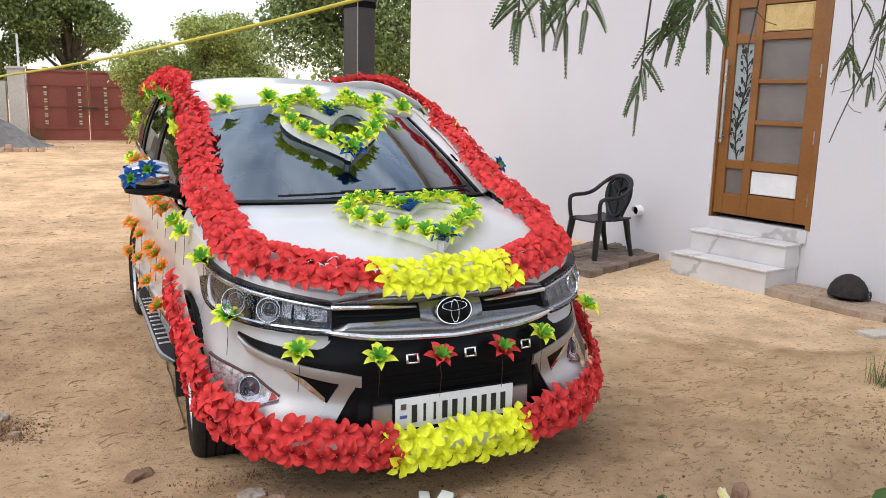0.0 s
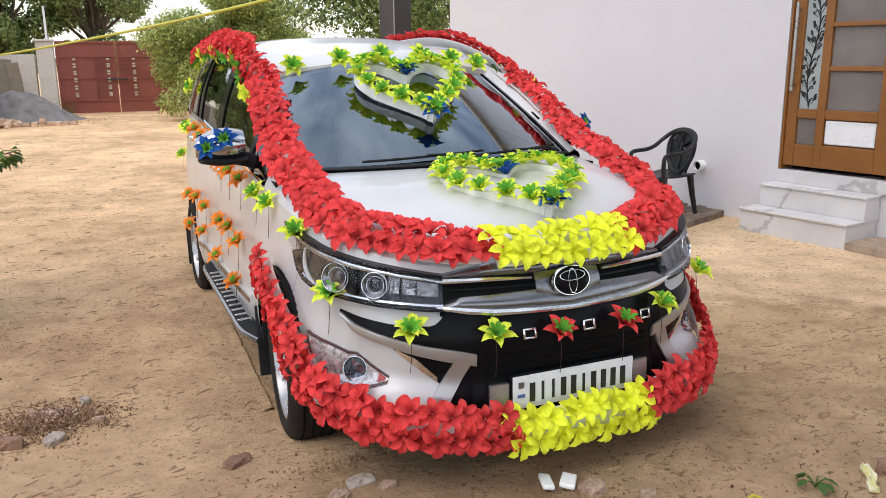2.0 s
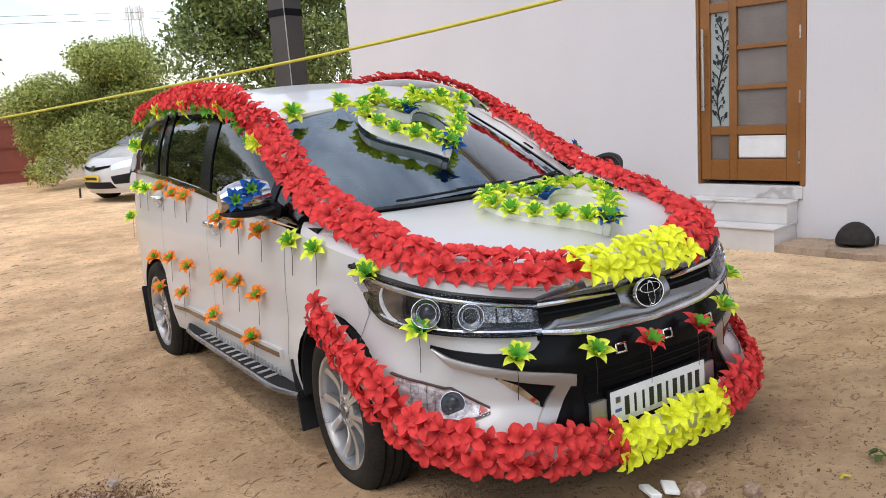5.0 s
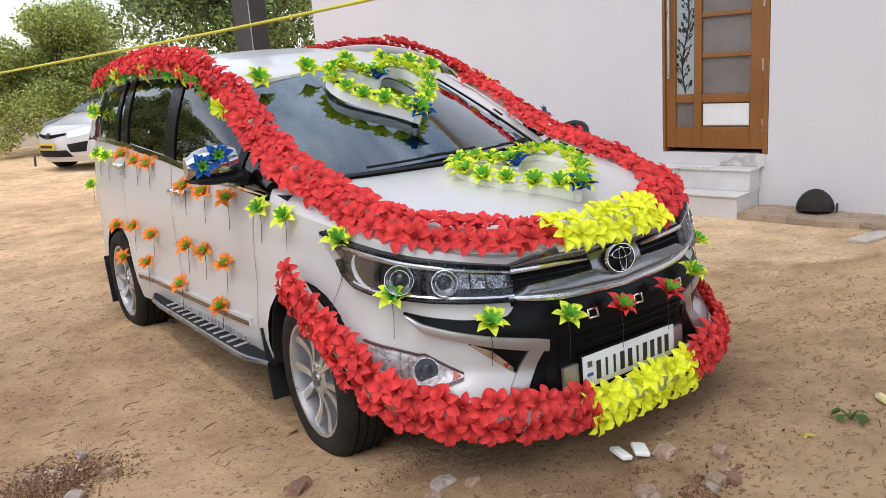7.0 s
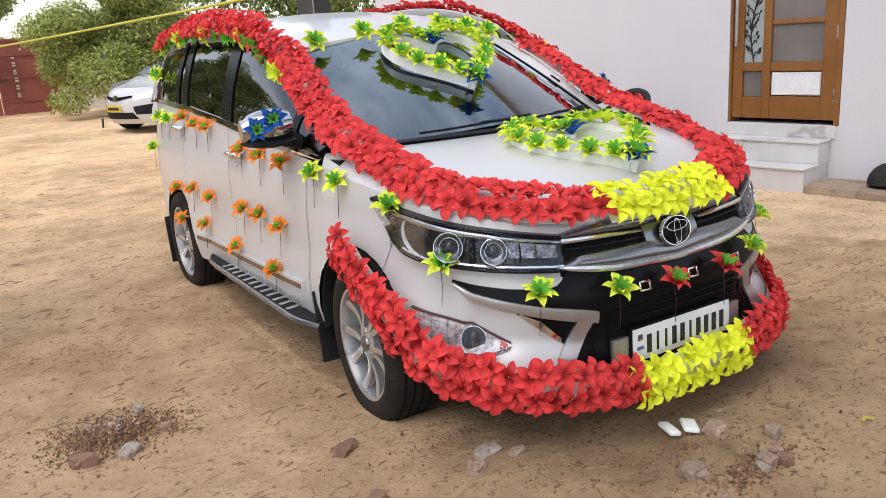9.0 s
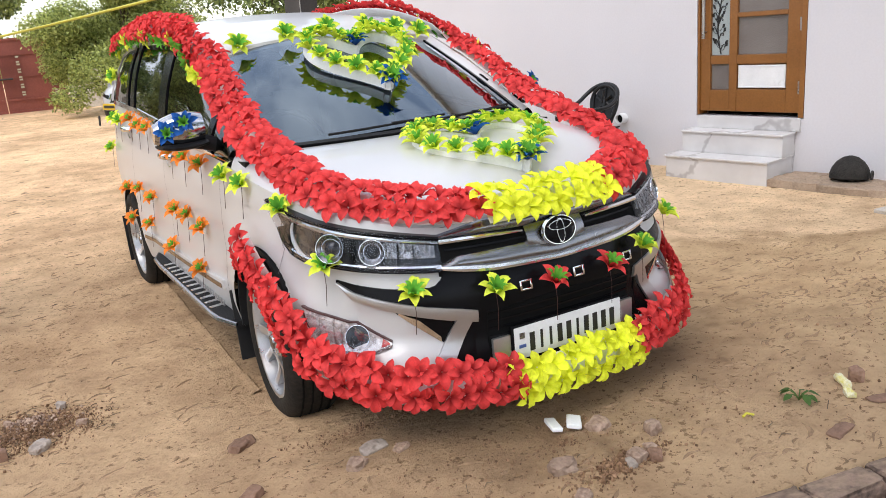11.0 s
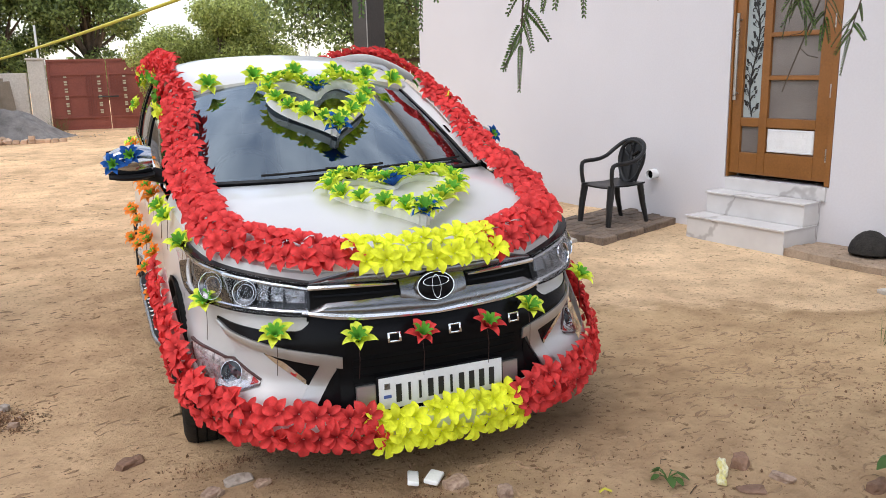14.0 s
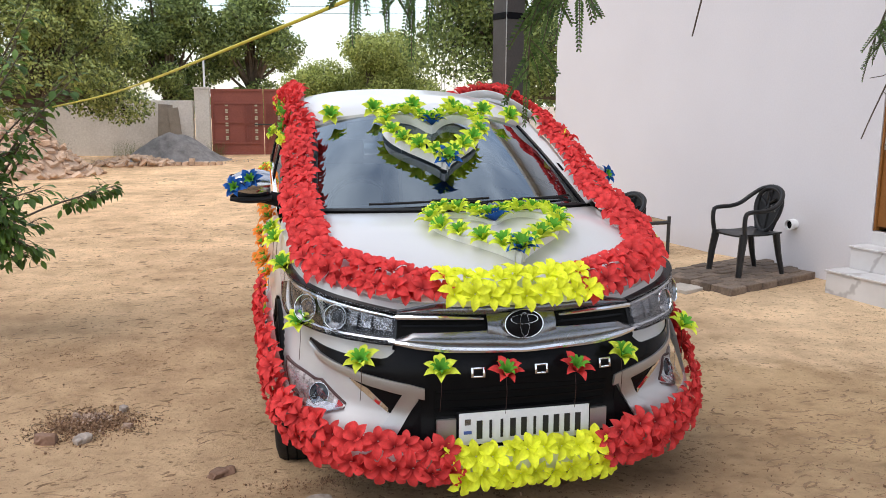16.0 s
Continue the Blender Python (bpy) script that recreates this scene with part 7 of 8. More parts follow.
for i, (x, y, s, mat) in enumerate(((-1.973, 1.25, 0.10, M_REDSTONE), (-1.802, 1.229, 0.08, M_GREYSTONE), (-1.681, 1.658, 0.06, M_GREYSTONE), (-1.904, 1.591, 0.05, M_STONE), (-1.621, 1.386, 0.05, M_STONE))):
    stone(x, y, s, s * 0.7, s * 0.7, 40 * i, "rubble stone among crumbs", mat, 90 + i)


def strew_straws(x, y, rx, ry, count, seed, label):
    """Short dry straws and twigs lying flat on the sand, one mesh."""
    rnd = random.Random(seed)
    bm = bmesh.new()
    for _ in range(count):
        px, py = x + rnd.uniform(-rx, rx), y + rnd.uniform(-ry, ry)
        a, ln = rnd.gauss(0.2, 0.6), rnd.uniform(0.02, 0.07)
        p = Vector((px, py, ground_z(px, py) + bumps(px, py) + 0.004))
        d = Vector((math.cos(a), math.sin(a), 0)) * ln
        k = Vector((-d.y, d.x, 0)) * rnd.uniform(-0.25, 0.25)
        add_tube(bm, [p - d * 0.5, p + k + Vector((0, 0, 0.004)), p + d * 0.5], rnd.uniform(0.0008, 0.002), 4, False)
    tagged(link("dry_straw", bm, M_STRAW, smooth=False), label, "straw", kind="stuff")


M_STRAW = island_tone("dry_straw_tone", (0.07, 0.045, 0.028), (0.26, 0.185, 0.11))
def wheel_rut():
    """Crumbled edge of the rut beside the car's wheels."""
    rnd = random.Random(77)
    rows = []
    for y in np.linspace(1.15, 3.5, 120):
        x = -0.885 + 0.03 * (y - 1.15) + 0.008 * noise.noise(Vector((0, y * 5, 2)))
        z = ground_z(x, y) + bumps(x, y)
        h = 0.014 * (0.6 + 0.8 * abs(noise.noise(Vector((3, y * 9, 0)))))
        rows.append([Vector((x - 0.07, y, z - 0.006)), Vector((x - 0.02, y, z + h * 0.8)), Vector((x, y, z + h + rnd.uniform(0, 0.003))), Vector((x + 0.008, y, z + h * 0.3)), Vector((x + 0.018, y, z - 0.010))])
    bm = bmesh.new()
    add_sheet(bm, rows)
    tagged(link("sand_rut", bm, M_SAND), "crumbled edge of a wheel rut in the sand", "rut", kind="stuff")


wheel_rut()
strew_straws(-1.80, 1.47, 0.32, 0.26, 90, 54, "dry twigs in the rubble")
strew_straws(-2.9, 4.0, 2.0, 4.2, 330, 51, "short dry twigs lying on the trodden sand")
strew_straws(0.6, -0.6, 2.6, 0.6, 80, 52, "short dry twigs lying on the sand before the car")
strew_straws(3.2, 1.6, 1.4, 2.4, 80, 53, "short dry twigs lying on the sand before the house")


def sand_scuffs(spots, seed):
    """Low curved ridges and toe marks trodden into sand, their shade put into a darker colour, one mesh."""
    rnd = random.Random(seed)
    bm = bmesh.new()
    for x, y, rx, ry, count in spots:
        for _ in range(count):
            px, py = x + rnd.uniform(-rx, rx), y + rnd.uniform(-ry, ry)
            a, ln, bow = rnd.gauss(0.15, 0.45), rnd.uniform(0.03, 0.12), rnd.uniform(-0.35, 0.35)
            w, h = rnd.uniform(0.004, 0.011), rnd.uniform(0.003, 0.007)
            d, s = Vector((math.cos(a), math.sin(a), 0)), Vector((-math.sin(a), math.cos(a), 0))
            rows = []
            for i in range(5):
                t = i / 4 - 0.5
                k = 1 - (2 * t) ** 2
                c = Vector((px, py, 0)) + d * ln * t + s * (bow * ln * k + rnd.uniform(-0.003, 0.003))
                z = ground_z(c.x, c.y) + bumps(c.x, c.y) + 0.001
                rows.append([Vector((c.x, c.y, z - 0.004)) - s * w * (0.3 + k), Vector((c.x, c.y, z + h * k)), Vector((c.x, c.y, z - 0.004)) + s * w * (0.3 + k)])
            add_sheet(bm, rows)
    tagged(link("sand_scuff", bm, M_SCUFFSHADE, smooth=False), "trodden scuff marks in the sand with shade in their colour", "scuffs", kind="stuff")


# toned below the sand to put the ridges' shade into the colour
M_SCUFFSHADE = surface("shaded_scuff_sand", (0.20, 0.125, 0.072), (0.38, 0.25, 0.152), 0.95, big=2.0, small=60, bump=0.5, spec=0.15)
sand_scuffs(((-3.2, 4.5, 2.2, 4.5, 420), (-4.0, 12.0, 3.0, 4.5, 160), (-1.8, 0.9, 1.0, 1.2, 70), (0.8, -0.45, 2.2, 0.45, 130), (1.9, 0.4, 0.9, 0.7, 170)), 55)

# ---- plants ----


def foliage(name, dark, light, trans=0.35):
    m, n, l, b = nodes_of(name)
    g, r = n.new("ShaderNodeNewGeometry"), n.new("ShaderNodeValToRGB")
    r.color_ramp.elements[0].color, r.color_ramp.elements[1].color = (*dark, 1), (*light, 1)
    l.new(g.outputs["Random Per Island"], r.inputs["Fac"])
    l.new(r.outputs["Color"], b.inputs["Base Color"])
    b.inputs["Roughness"].default_value = 0.5
    b.inputs["Specular IOR Level"].default_value = 0.35
    t, mix = n.new("ShaderNodeBsdfTranslucent"), n.new("ShaderNodeMixShader")
    l.new(r.outputs["Color"], t.inputs["Color"])
    mix.inputs["Fac"].default_value = trans
    l.new(b.outputs[0], mix.inputs[1])
    l.new(t.outputs[0], mix.inputs[2])
    l.new(mix.outputs[0], n["Material Output"].inputs["Surface"])
    return m


M_BUSHLEAF = foliage("acacia_leaf", (0.15, 0.19, 0.05), (0.62, 0.67, 0.22), 0.40)
M_DARKLEAF = foliage("dark_leaf", (0.045, 0.075, 0.025), (0.34, 0.42, 0.13), 0.30)
M_MIDLEAF = foliage("mid_leaf", (0.06, 0.09, 0.03), (0.52, 0.57, 0.18), 0.30)
M_NEARLEAF = foliage("near_leaf", (0.04, 0.085, 0.02), (0.15, 0.27, 0.05))
M_FEATHER = foliage("feather_leaf", (0.04, 0.085, 0.022), (0.15, 0.24, 0.06))


def leaf_mass(clumps, count, size, seed, long=1.9, droop=0.3):
    """Leaves strewn thickest near the skin of each clump. clumps: centre and radii."""
    rnd = np.random.RandomState(seed)
    vol = np.array([c[1][0] * c[1][1] + c[1][1] * c[1][2] + c[1][0] * c[1][2] for c in clumps], float)
    which = rnd.choice(len(clumps), count, p=vol / vol.sum())
    d = rnd.normal(size=(count, 3))
    d /= np.linalg.norm(d, axis=1)[:, None]
    r = np.minimum(1.15, 0.55 + 0.5 * rnd.rand(count) ** 0.7 + 0.10 * rnd.normal(size=count))
    cen = np.array([c[0] for c in clumps])[which]
    rad = np.array([c[1] for c in clumps])[which]
    p = cen + d * rad * r[:, None]
    ax = rnd.normal(size=(count, 3))
    ax[:, 2] -= droop
    ax /= np.linalg.norm(ax, axis=1)[:, None]
    up = d + 0.8 * rnd.normal(size=(count, 3))
    side = np.cross(ax, up)
    side /= np.maximum(1e-6, np.linalg.norm(side, axis=1))[:, None]
    s = size * (0.6 + 0.8 * rnd.rand(count))[:, None]
    tip, mid, w = p + ax * s * long, p + ax * s * long * 0.45, side * s * 0.5
    v = np.stack([p, mid + w, tip, mid - w], 1).reshape(-1, 3)
    return v


def crown_mesh(v, material):
    me = bpy.data.meshes.new("crown")
    n = len(v) // 4
    me.from_pydata(v.tolist(), [], [(4 * i, 4 * i + 1, 4 * i + 2, 4 * i + 3) for i in range(n)])
    me.materials.append(material)
    return me


FAR = 0.85   # the yard's far side, drawn in towards the walk


def far(x, y):
    return -1.5 + FAR * (x + 1.5), -2.4 + FAR * (y + 2.4)


def tree(name, x, y, height, clumps, count, leaf, material, label, seed, trunk=0.14, category="tree"):
    """Tapered trunk, limbs to every clump, and a crown of single leaves. Clumps are given from the foot of the tree."""
    x, y = far(x, y)
    height, leaf, trunk = FAR * height, FAR * leaf, FAR * trunk
    clumps = [(Vector(c) * FAR, tuple(FAR * v for v in r)) for c, r in clumps]
    t = thing(name, pose(x, y, ground_z(x, y)), label, category)
    rnd = random.Random(seed)
    bm = bmesh.new()
    fork = height * 0.35
    wob = lambda k: Vector((rnd.uniform(-k, k), rnd.uniform(-k, k), 0))
    add_tube(bm, smooth_line([(0, 0, -0.05), Vector((0, 0, fork * 0.5)) + wob(0.08), Vector((0, 0, fork)) + wob(0.15)], 8), lambda f: trunk * (1.25 - 0.5 * f), 9)
    part("trunk", bm, M_BARK, t)
    bm = bmesh.new()
    for c, r in clumps:
        c = Vector(c)
        base = Vector((0, 0, fork * rnd.uniform(0.75, 1.0)))
        mid = base.lerp(c, 0.5) + wob(0.2)
        add_tube(bm, smooth_line([base, mid, c], 8), lambda f: trunk * (0.55 - 0.42 * f), 6)
        for _ in range(4):
            e = c + Vector((rnd.uniform(-1, 1) * r[0], rnd.uniform(-1, 1) * r[1], rnd.uniform(-0.6, 1) * r[2])) * 0.85
            add_tube(bm, [mid.lerp(c, 0.7), (c + e) / 2 + wob(0.1), e], lambda f: trunk * (0.16 - 0.12 * f), 4)
    part("branchwork", bm, M_BARK, t)
    o = new("crown", crown_mesh(leaf_mass(clumps, count, leaf, seed), material))
    o.parent = t
    return t


def clumps_in(seed, n, rx, ry, z0, z1, r):
    rnd = random.Random(seed)
    out = []
    for k in range(n):
        a, f = rnd.uniform(0, 6.28), math.sqrt(rnd.random())
        z = z0 + (z1 - z0) * rnd.random()
        taper = 1 - 0.55 * ((z - z0) / (z1 - z0)) ** 2
        q = rnd.uniform(0.7, 1.25) * r
        out.append(((rx * f * math.cos(a) * taper, ry * f * math.sin(a) * taper, z), (q * 1.15, q * 1.1, q * 0.8)))
    return out


tree("acacia_tree", 2.85, 24.5, 4.6, clumps_in(1, 42, 2.7, 1.9, 0.5, 3.9, 0.68), 78000, 0.052, M_BUSHLEAF, "bushy light-green thorn tree beside the gate", 1, 0.12)
tree("shade_tree", 6.4, 18.6, 6.6, clumps_in(2, 26, 2.6, 2.2, 1.7, 6.4, 0.85), 42000, 0.062, M_DARKLEAF, "dense dark-green tree behind the house corner", 2, 0.16)
tree("shade_tree", -0.9, 41, 8.0, clumps_in(3, 22, 2.4, 2.2, 1.9, 7.4, 0.85), 26000, 0.095, M_DARKLEAF, "tall dark tree beyond the gate", 3, 0.22)
tree("shade_tree", -5.0, 40, 7.8, clumps_in(4, 22, 2.4, 2.2, 1.9, 7.4, 0.85), 26000, 0.095, M_DARKLEAF, "tall dark tree beyond the yard wall", 4, 0.22)
tree("shade_tree", -8.6, 37, 8.5, clumps_in(5, 18, 2.6, 2.2, 2.4, 8.2, 1.2), 24000, 0.105, M_DARKLEAF, "tall dark tree beyond the yard wall", 5, 0.22)
tree("shade_tree", -7.2, 24.0, 6.5, clumps_in(6, 46, 2.8, 2.4, 1.2, 7.0, 0.70), 42000, 0.064, M_MIDLEAF, "leafy tree inside the yard wall", 6, 0.16)
tree("shade_tree", -13.5, 26, 8.5, clumps_in(7, 18, 3.0, 3.0, 2.2, 8.2, 1.3), 14000, 0.13, M_DARKLEAF, "dark tree at the yard's edge", 7, 0.2)
tree("shade_tree", -15.5, 14.0, 6.5, clumps_in(8, 18, 2.6, 3.6, 1.2, 6.5, 1.1), 12000, 0.13, M_DARKLEAF, "dark tree at the yard's edge", 8, 0.2)
tree("shade_tree", -15.5, 4.0, 6.0, clumps_in(9, 18, 2.2, 3.6, 1.0, 6.0, 1.0), 12000, 0.13, M_DARKLEAF, "dark tree at the yard's edge", 9, 0.2)
tree("acacia_tree", 1.3, 33.0, 4.0, clumps_in(10, 12, 2.4, 1.5, 1.0, 2.6, 0.6), 16000, 0.065, M_BUSHLEAF, "feathery light-green thorn tree behind the gate", 10, 0.1)

# far woods all round the horizon
_v = []
_r = np.random.RandomState(3)
for _k in range(70):
    _a = 2 * math.pi * _k / 70 + _r.uniform(-0.03, 0.03)
    _d = _r.uniform(95, 130)
    _c = [((_d * math.sin(_a), _d * math.cos(_a), _r.uniform(1.0, 2.2)), (_r.uniform(3.5, 6), _r.uniform(3, 5), _r.uniform(1.6, 3.2)))]
    _v.append(leaf_mass(_c, 420, 0.55, 100 + _k))
_o = new("far_woods", crown_mesh(np.concatenate(_v), M_DARKLEAF))
tagged(_o, "far dark-green woods along the horizon", "woods", kind="stuff")


def add_leaf(bm, p, d, n, length, width, fold=0.25):
    d, n = d.normalized(), n.normalized()
    s = d.cross(n).normalized()
    n = s.cross(d)
    rows = []
    for t, w in ((0, 0.02), (0.25, 0.8), (0.5, 1.0), (0.78, 0.62), (1, 0.03)):
        c = p + d * length * t - n * length * 0.25 * t * t
        rows.append([c + s * width * w + n * fold * width * w, c, c - s * width * w + n * fold * width * w])
    add_sheet(bm, rows)


def near_shrub():
    """Leafy shrub beside the car whose branch ends reach into the way."""
    z = ground_z(-3.0, 3.3)
    t = thing("shrub", pose(0, 0, 0), "leafy green shrub with thin arching branches", "shrub")
    rnd = random.Random(17)
    tw, lf = bmesh.new(), bmesh.new()
    root = Vector((-3.15, 3.3, z))
    ends = [((-2.03, 4.15, 0.92), 64), ((-2.05, 2.80, 1.70), 20), ((-2.10, 2.95, 1.73), 18), ((-2.27, 3.0, 1.58), 24), ((-2.42, 3.0, 1.29), 40), ((-2.55, 3.0, 1.15), 44), ((-2.50, 3.0, 0.78), 52), ((-2.42, 3.0, 0.63), 40), ((-2.55, 3.0, 1.0), 44), ((-2.40, 3.0, 1.95), 16), ((-2.60, 3.05, 0.60), 52), ((-2.62, 3.0, 1.36), 44), ((-2.56, 2.95, 0.90), 50), ((-2.46, 3.4, 0.55), 30), ((-2.30, 2.9, 1.02), 30), ((-2.38, 3.2, 1.30), 26), ((-2.32, 2.75, 1.85), 24), ((-2.52, 3.6, 0.72), 30)]
    for k in range(20):
        a = rnd.uniform(0, 6.28)
        ends.append(((-3.0 + rnd.uniform(0.25, 0.75) * math.cos(a), 3.3 + rnd.uniform(0.2, 0.9) * math.sin(a), rnd.uniform(0.4, 2.3)), 34))
    for e, n in ends:
        e = Vector(e)
        base = root + Vector((rnd.uniform(-0.05, 0.05), rnd.uniform(-0.05, 0.05), rnd.uniform(0.1, 0.5)))
        mid = base.lerp(e, 0.5) + Vector((rnd.uniform(-0.1, 0.1), rnd.uniform(-0.1, 0.1), rnd.uniform(0.05, 0.25)))
        line = smooth_line([base, mid, e], 24)
        add_tube(tw, line, lambda f: 0.014 - 0.011 * f, 5)
        d0 = (line[-1] - line[-6]).normalized()
        n = int(1.5 * n)
        for k in range(n):
            f = 1 - (k / n) * 0.30
            p = line[min(23, int(f * 23))]
            d = (d0 * 0.5 + Vector((rnd.uniform(-1, 1), rnd.uniform(-1, 1), rnd.uniform(-0.9, 0.5)))).normalized()
            twig = p + d * rnd.uniform(0.02, 0.10)
            add_tube(tw, [p, twig], 0.0016, 3, False)
            add_leaf(lf, twig, d + Vector((0, 0, -0.35)), Vector((rnd.uniform(-0.6, 0.6), rnd.uniform(-0.6, 0.6), 1)), rnd.uniform(0.050, 0.090), rnd.uniform(0.015, 0.025))
    part("branchwork", tw, M_BARK, t)
    part("foliage", lf, M_NEARLEAF, t)


near_shrub()


def hanging_tree():
    """Tree behind the camera's way whose feathery twigs hang into the view."""
    t = thing("feather_leaf_tree", pose(0, 0, 0), "thorn tree with feathery twigs hanging over the yard", "tree")
    rnd = random.Random(23)
    wood, leaf = bmesh.new(), bmesh.new()
    x, y = 1.7, -4.3
    add_tube(wood, smooth_line([(x, y, ground_z(x, y) - 0.05), (x - 0.1, y + 0.05, 1.3), (x - 0.35, y + 0.4, 2.5), (x - 1.1, y + 1.5, 3.0), (-0.35, -1.55, 3.05), (-0.9, -0.6, 2.95)], 30), lambda f: 0.10 - 0.088 * f, 9)
    tips = [(-0.842, -1.826, 1.612), (-0.811, -1.83, 1.622), (-0.783, -1.838, 1.602), (-0.764, -1.85, 1.625), (-0.645, -1.84, 1.60), (-0.63, -1.85, 1.605), (-0.618, -1.86, 1.62), (-0.62, -1.90, 1.607), (-0.64, -1.80, 1.53), (0.028, -1.56, 1.60), (0.048, -1.575, 1.585), (0.069, -1.597, 1.565), (0.095, -1.631, 1.544), (0.075, -1.609, 1.65), (0.031, -1.551, 1.493), (-0.40, -1.744, 1.632)]
    for i, e in enumerate(tips):
        e = Vector(e)
        bare = i >= len(tips) - 2
        e.z += 0 if bare else 0.045
        top = Vector((e.x + rnd.uniform(-0.10, 0.18), e.y + rnd.uniform(-0.08, 0.10), 2.15 + rnd.uniform(0, 0.2)))
        knee = Vector((-0.35 + 0.5 * (e.x + 0.35), -1.45 + 0.4 * (e.y + 1.45), 3.0))
        line = smooth_line([knee, top, e.lerp(top, 0.4) + Vector((rnd.uniform(-0.03, 0.03), rnd.uniform(-0.03, 0.03), 0)), e], 40)
        add_tube(wood, line, lambda f: 0.006 - 0.0050 * f, 4)
        if bare:
            for k, sg in ((36, -1), (37, 1)):
                add_tube(wood, [line[k], line[k] + Vector((sg * 0.02, 0, -0.014)), line[k] + Vector((sg * 0.045, 0, -0.018))], 0.0007, 3, False)
            continue
        d = (line[39] - line[34]).normalized()
        for k in range(5 if i == 8 else 8):
            back = 0.28 * k if k < 6 else 3.2 + 1.7 * (k - 6)
            i0 = int(39 - back)
            p = line[i0].lerp(line[min(39, i0 + 1)], (39 - back) - i0)
            a = rnd.uniform(0, 6.28)
            out = (Vector((math.cos(a), 0.7 * math.sin(a), -0.45)) + d * 0.25).normalized()
            if k == 0:
                out = d
            ln = rnd.uniform(0.028, 0.046)
            nrm = Vector((rnd.uniform(-0.6, 0.6), -1, rnd.uniform(-0.5, 0.5)))
            side_ = out.cross(nrm).normalized()
            sag = rnd.uniform(0.008, 0.026)
            add_tube(wood, [p, p + out * ln * 0.5 + Vector((0, 0, -0.25 * sag)), p + out * ln + Vector((0, 0, -sag))], 0.0006, 3, False)
            m = 15
            for q in range(m):
                f = (q + 0.8) / m
                c = p + out * ln * f + Vector((0, 0, -sag * f * f))
                for sg in (-1, 1):
                    dd = (side_ * sg + out * 0.5 + Vector((0, 0, -0.25))).normalized()
                    l2, w2 = 0.0074 * (1 - 0.45 * f * f), 0.0022
                    u = out * w2
                    leaf.faces.new([leaf.verts.new(v) for v in (c, c + dd * l2 * 0.5 + u, c + dd * l2, c + dd * l2 * 0.5 - u)])
    # unseen crown added above and behind the view to shade the near yard
    crown = [((rnd.uniform(-2.6, 3.2), rnd.uniform(-5.6, -1.2), rnd.uniform(3.3, 4.9)), (rnd.uniform(0.6, 1.0), rnd.uniform(0.6, 1.0), rnd.uniform(0.35, 0.6))) for _ in range(22)]
    for c, r in crown:
        add_tube(wood, smooth_line([(x - 0.3, y + 0.4, 2.4), Vector(c).lerp(Vector((x - 0.6, y + 0.9, 3.0)), 0.5), c], 8), lambda f: 0.045 - 0.035 * f, 5)
    o = new("crown", crown_mesh(leaf_mass(crown, 15000, 0.05, 61), M_FEATHER))
    o.parent = t
    part("branchwork", wood, M_BARK, t)
    part("foliage", leaf, M_FEATHER, t, smooth=False)


hanging_tree()


def grass_tuft(x, y, r, h, n, label, seed, mat=None):
    rnd = random.Random(seed)
    bm = bmesh.new()
    for _ in range(n):
        a, q = rnd.uniform(0, 6.28), r * math.sqrt(rnd.random())
        px, py = q * math.cos(a), q * math.sin(a)
        p = Vector((px, py, ground_z(x + px, y + py) - ground_z(x, y)))
        hh = h * rnd.uniform(0.4, 1.1)
        b = Vector((rnd.uniform(-0.6, 0.6), rnd.uniform(-0.6, 0.6), 0)) * hh
        w = Vector((rnd.uniform(-1, 1), rnd.uniform(-1, 1), 0)).normalized() * rnd.uniform(0.0009, 0.002)
        add_sheet(bm, [[p - w, p + w], [p + b * 0.3 + Vector((0, 0, hh * 0.6)) - w * 0.8, p + b * 0.3 + Vector((0, 0, hh * 0.6)) + w * 0.8], [p + b + Vector((0, 0, hh * 0.85)) - w * 0.1, p + b + Vector((0, 0, hh * 0.85)) + w * 0.1]])
    o = link("grass", bm, mat or M_GRASS, smooth=False)
    o.location = (x, y, ground_z(x, y))
    tagged(o, label, "grass", kind="stuff")


M_GRASS = foliage("grass_blade", (0.055, 0.085, 0.022), (0.17, 0.21, 0.07))
grass_tuft(2.72, 0.175, 0.06, 0.24, 34, "sparse tuft of dry green grass on the sand", 1)
grass_tuft(2.94, 0.01, 0.06, 0.20, 30, "sparse tuft of dry green grass on the sand", 3)
grass_tuft(2.83, 0.09, 0.17, 0.05, 120, "sparse tuft of dry green grass on the sand", 2)
for _i, (_x, _d, _n) in enumerate(((0.42, 0.34, 90), (0.75, 0.36, 110), (1.05, 0.38, 110), (1.35, 0.36, 80), (1.65, 0.36, 90), (0.15, 0.40, 60))):
    grass_tuft(_x, kerb_y(_x) - _d, 0.14, 0.045, _n, "low green grass by the drain", 10 + _i)


for _i, (_x, _y, _n) in enumerate(((0.52, -1.30, 120), (0.62, -1.38, 120), (0.45, -1.24, 60), (0.70, -1.27, 60), (0.82, -1.36, 90))):
    grass_tuft(_x, _y, 0.09, 0.050, _n, "low green grass by the drain", 80 + _i)


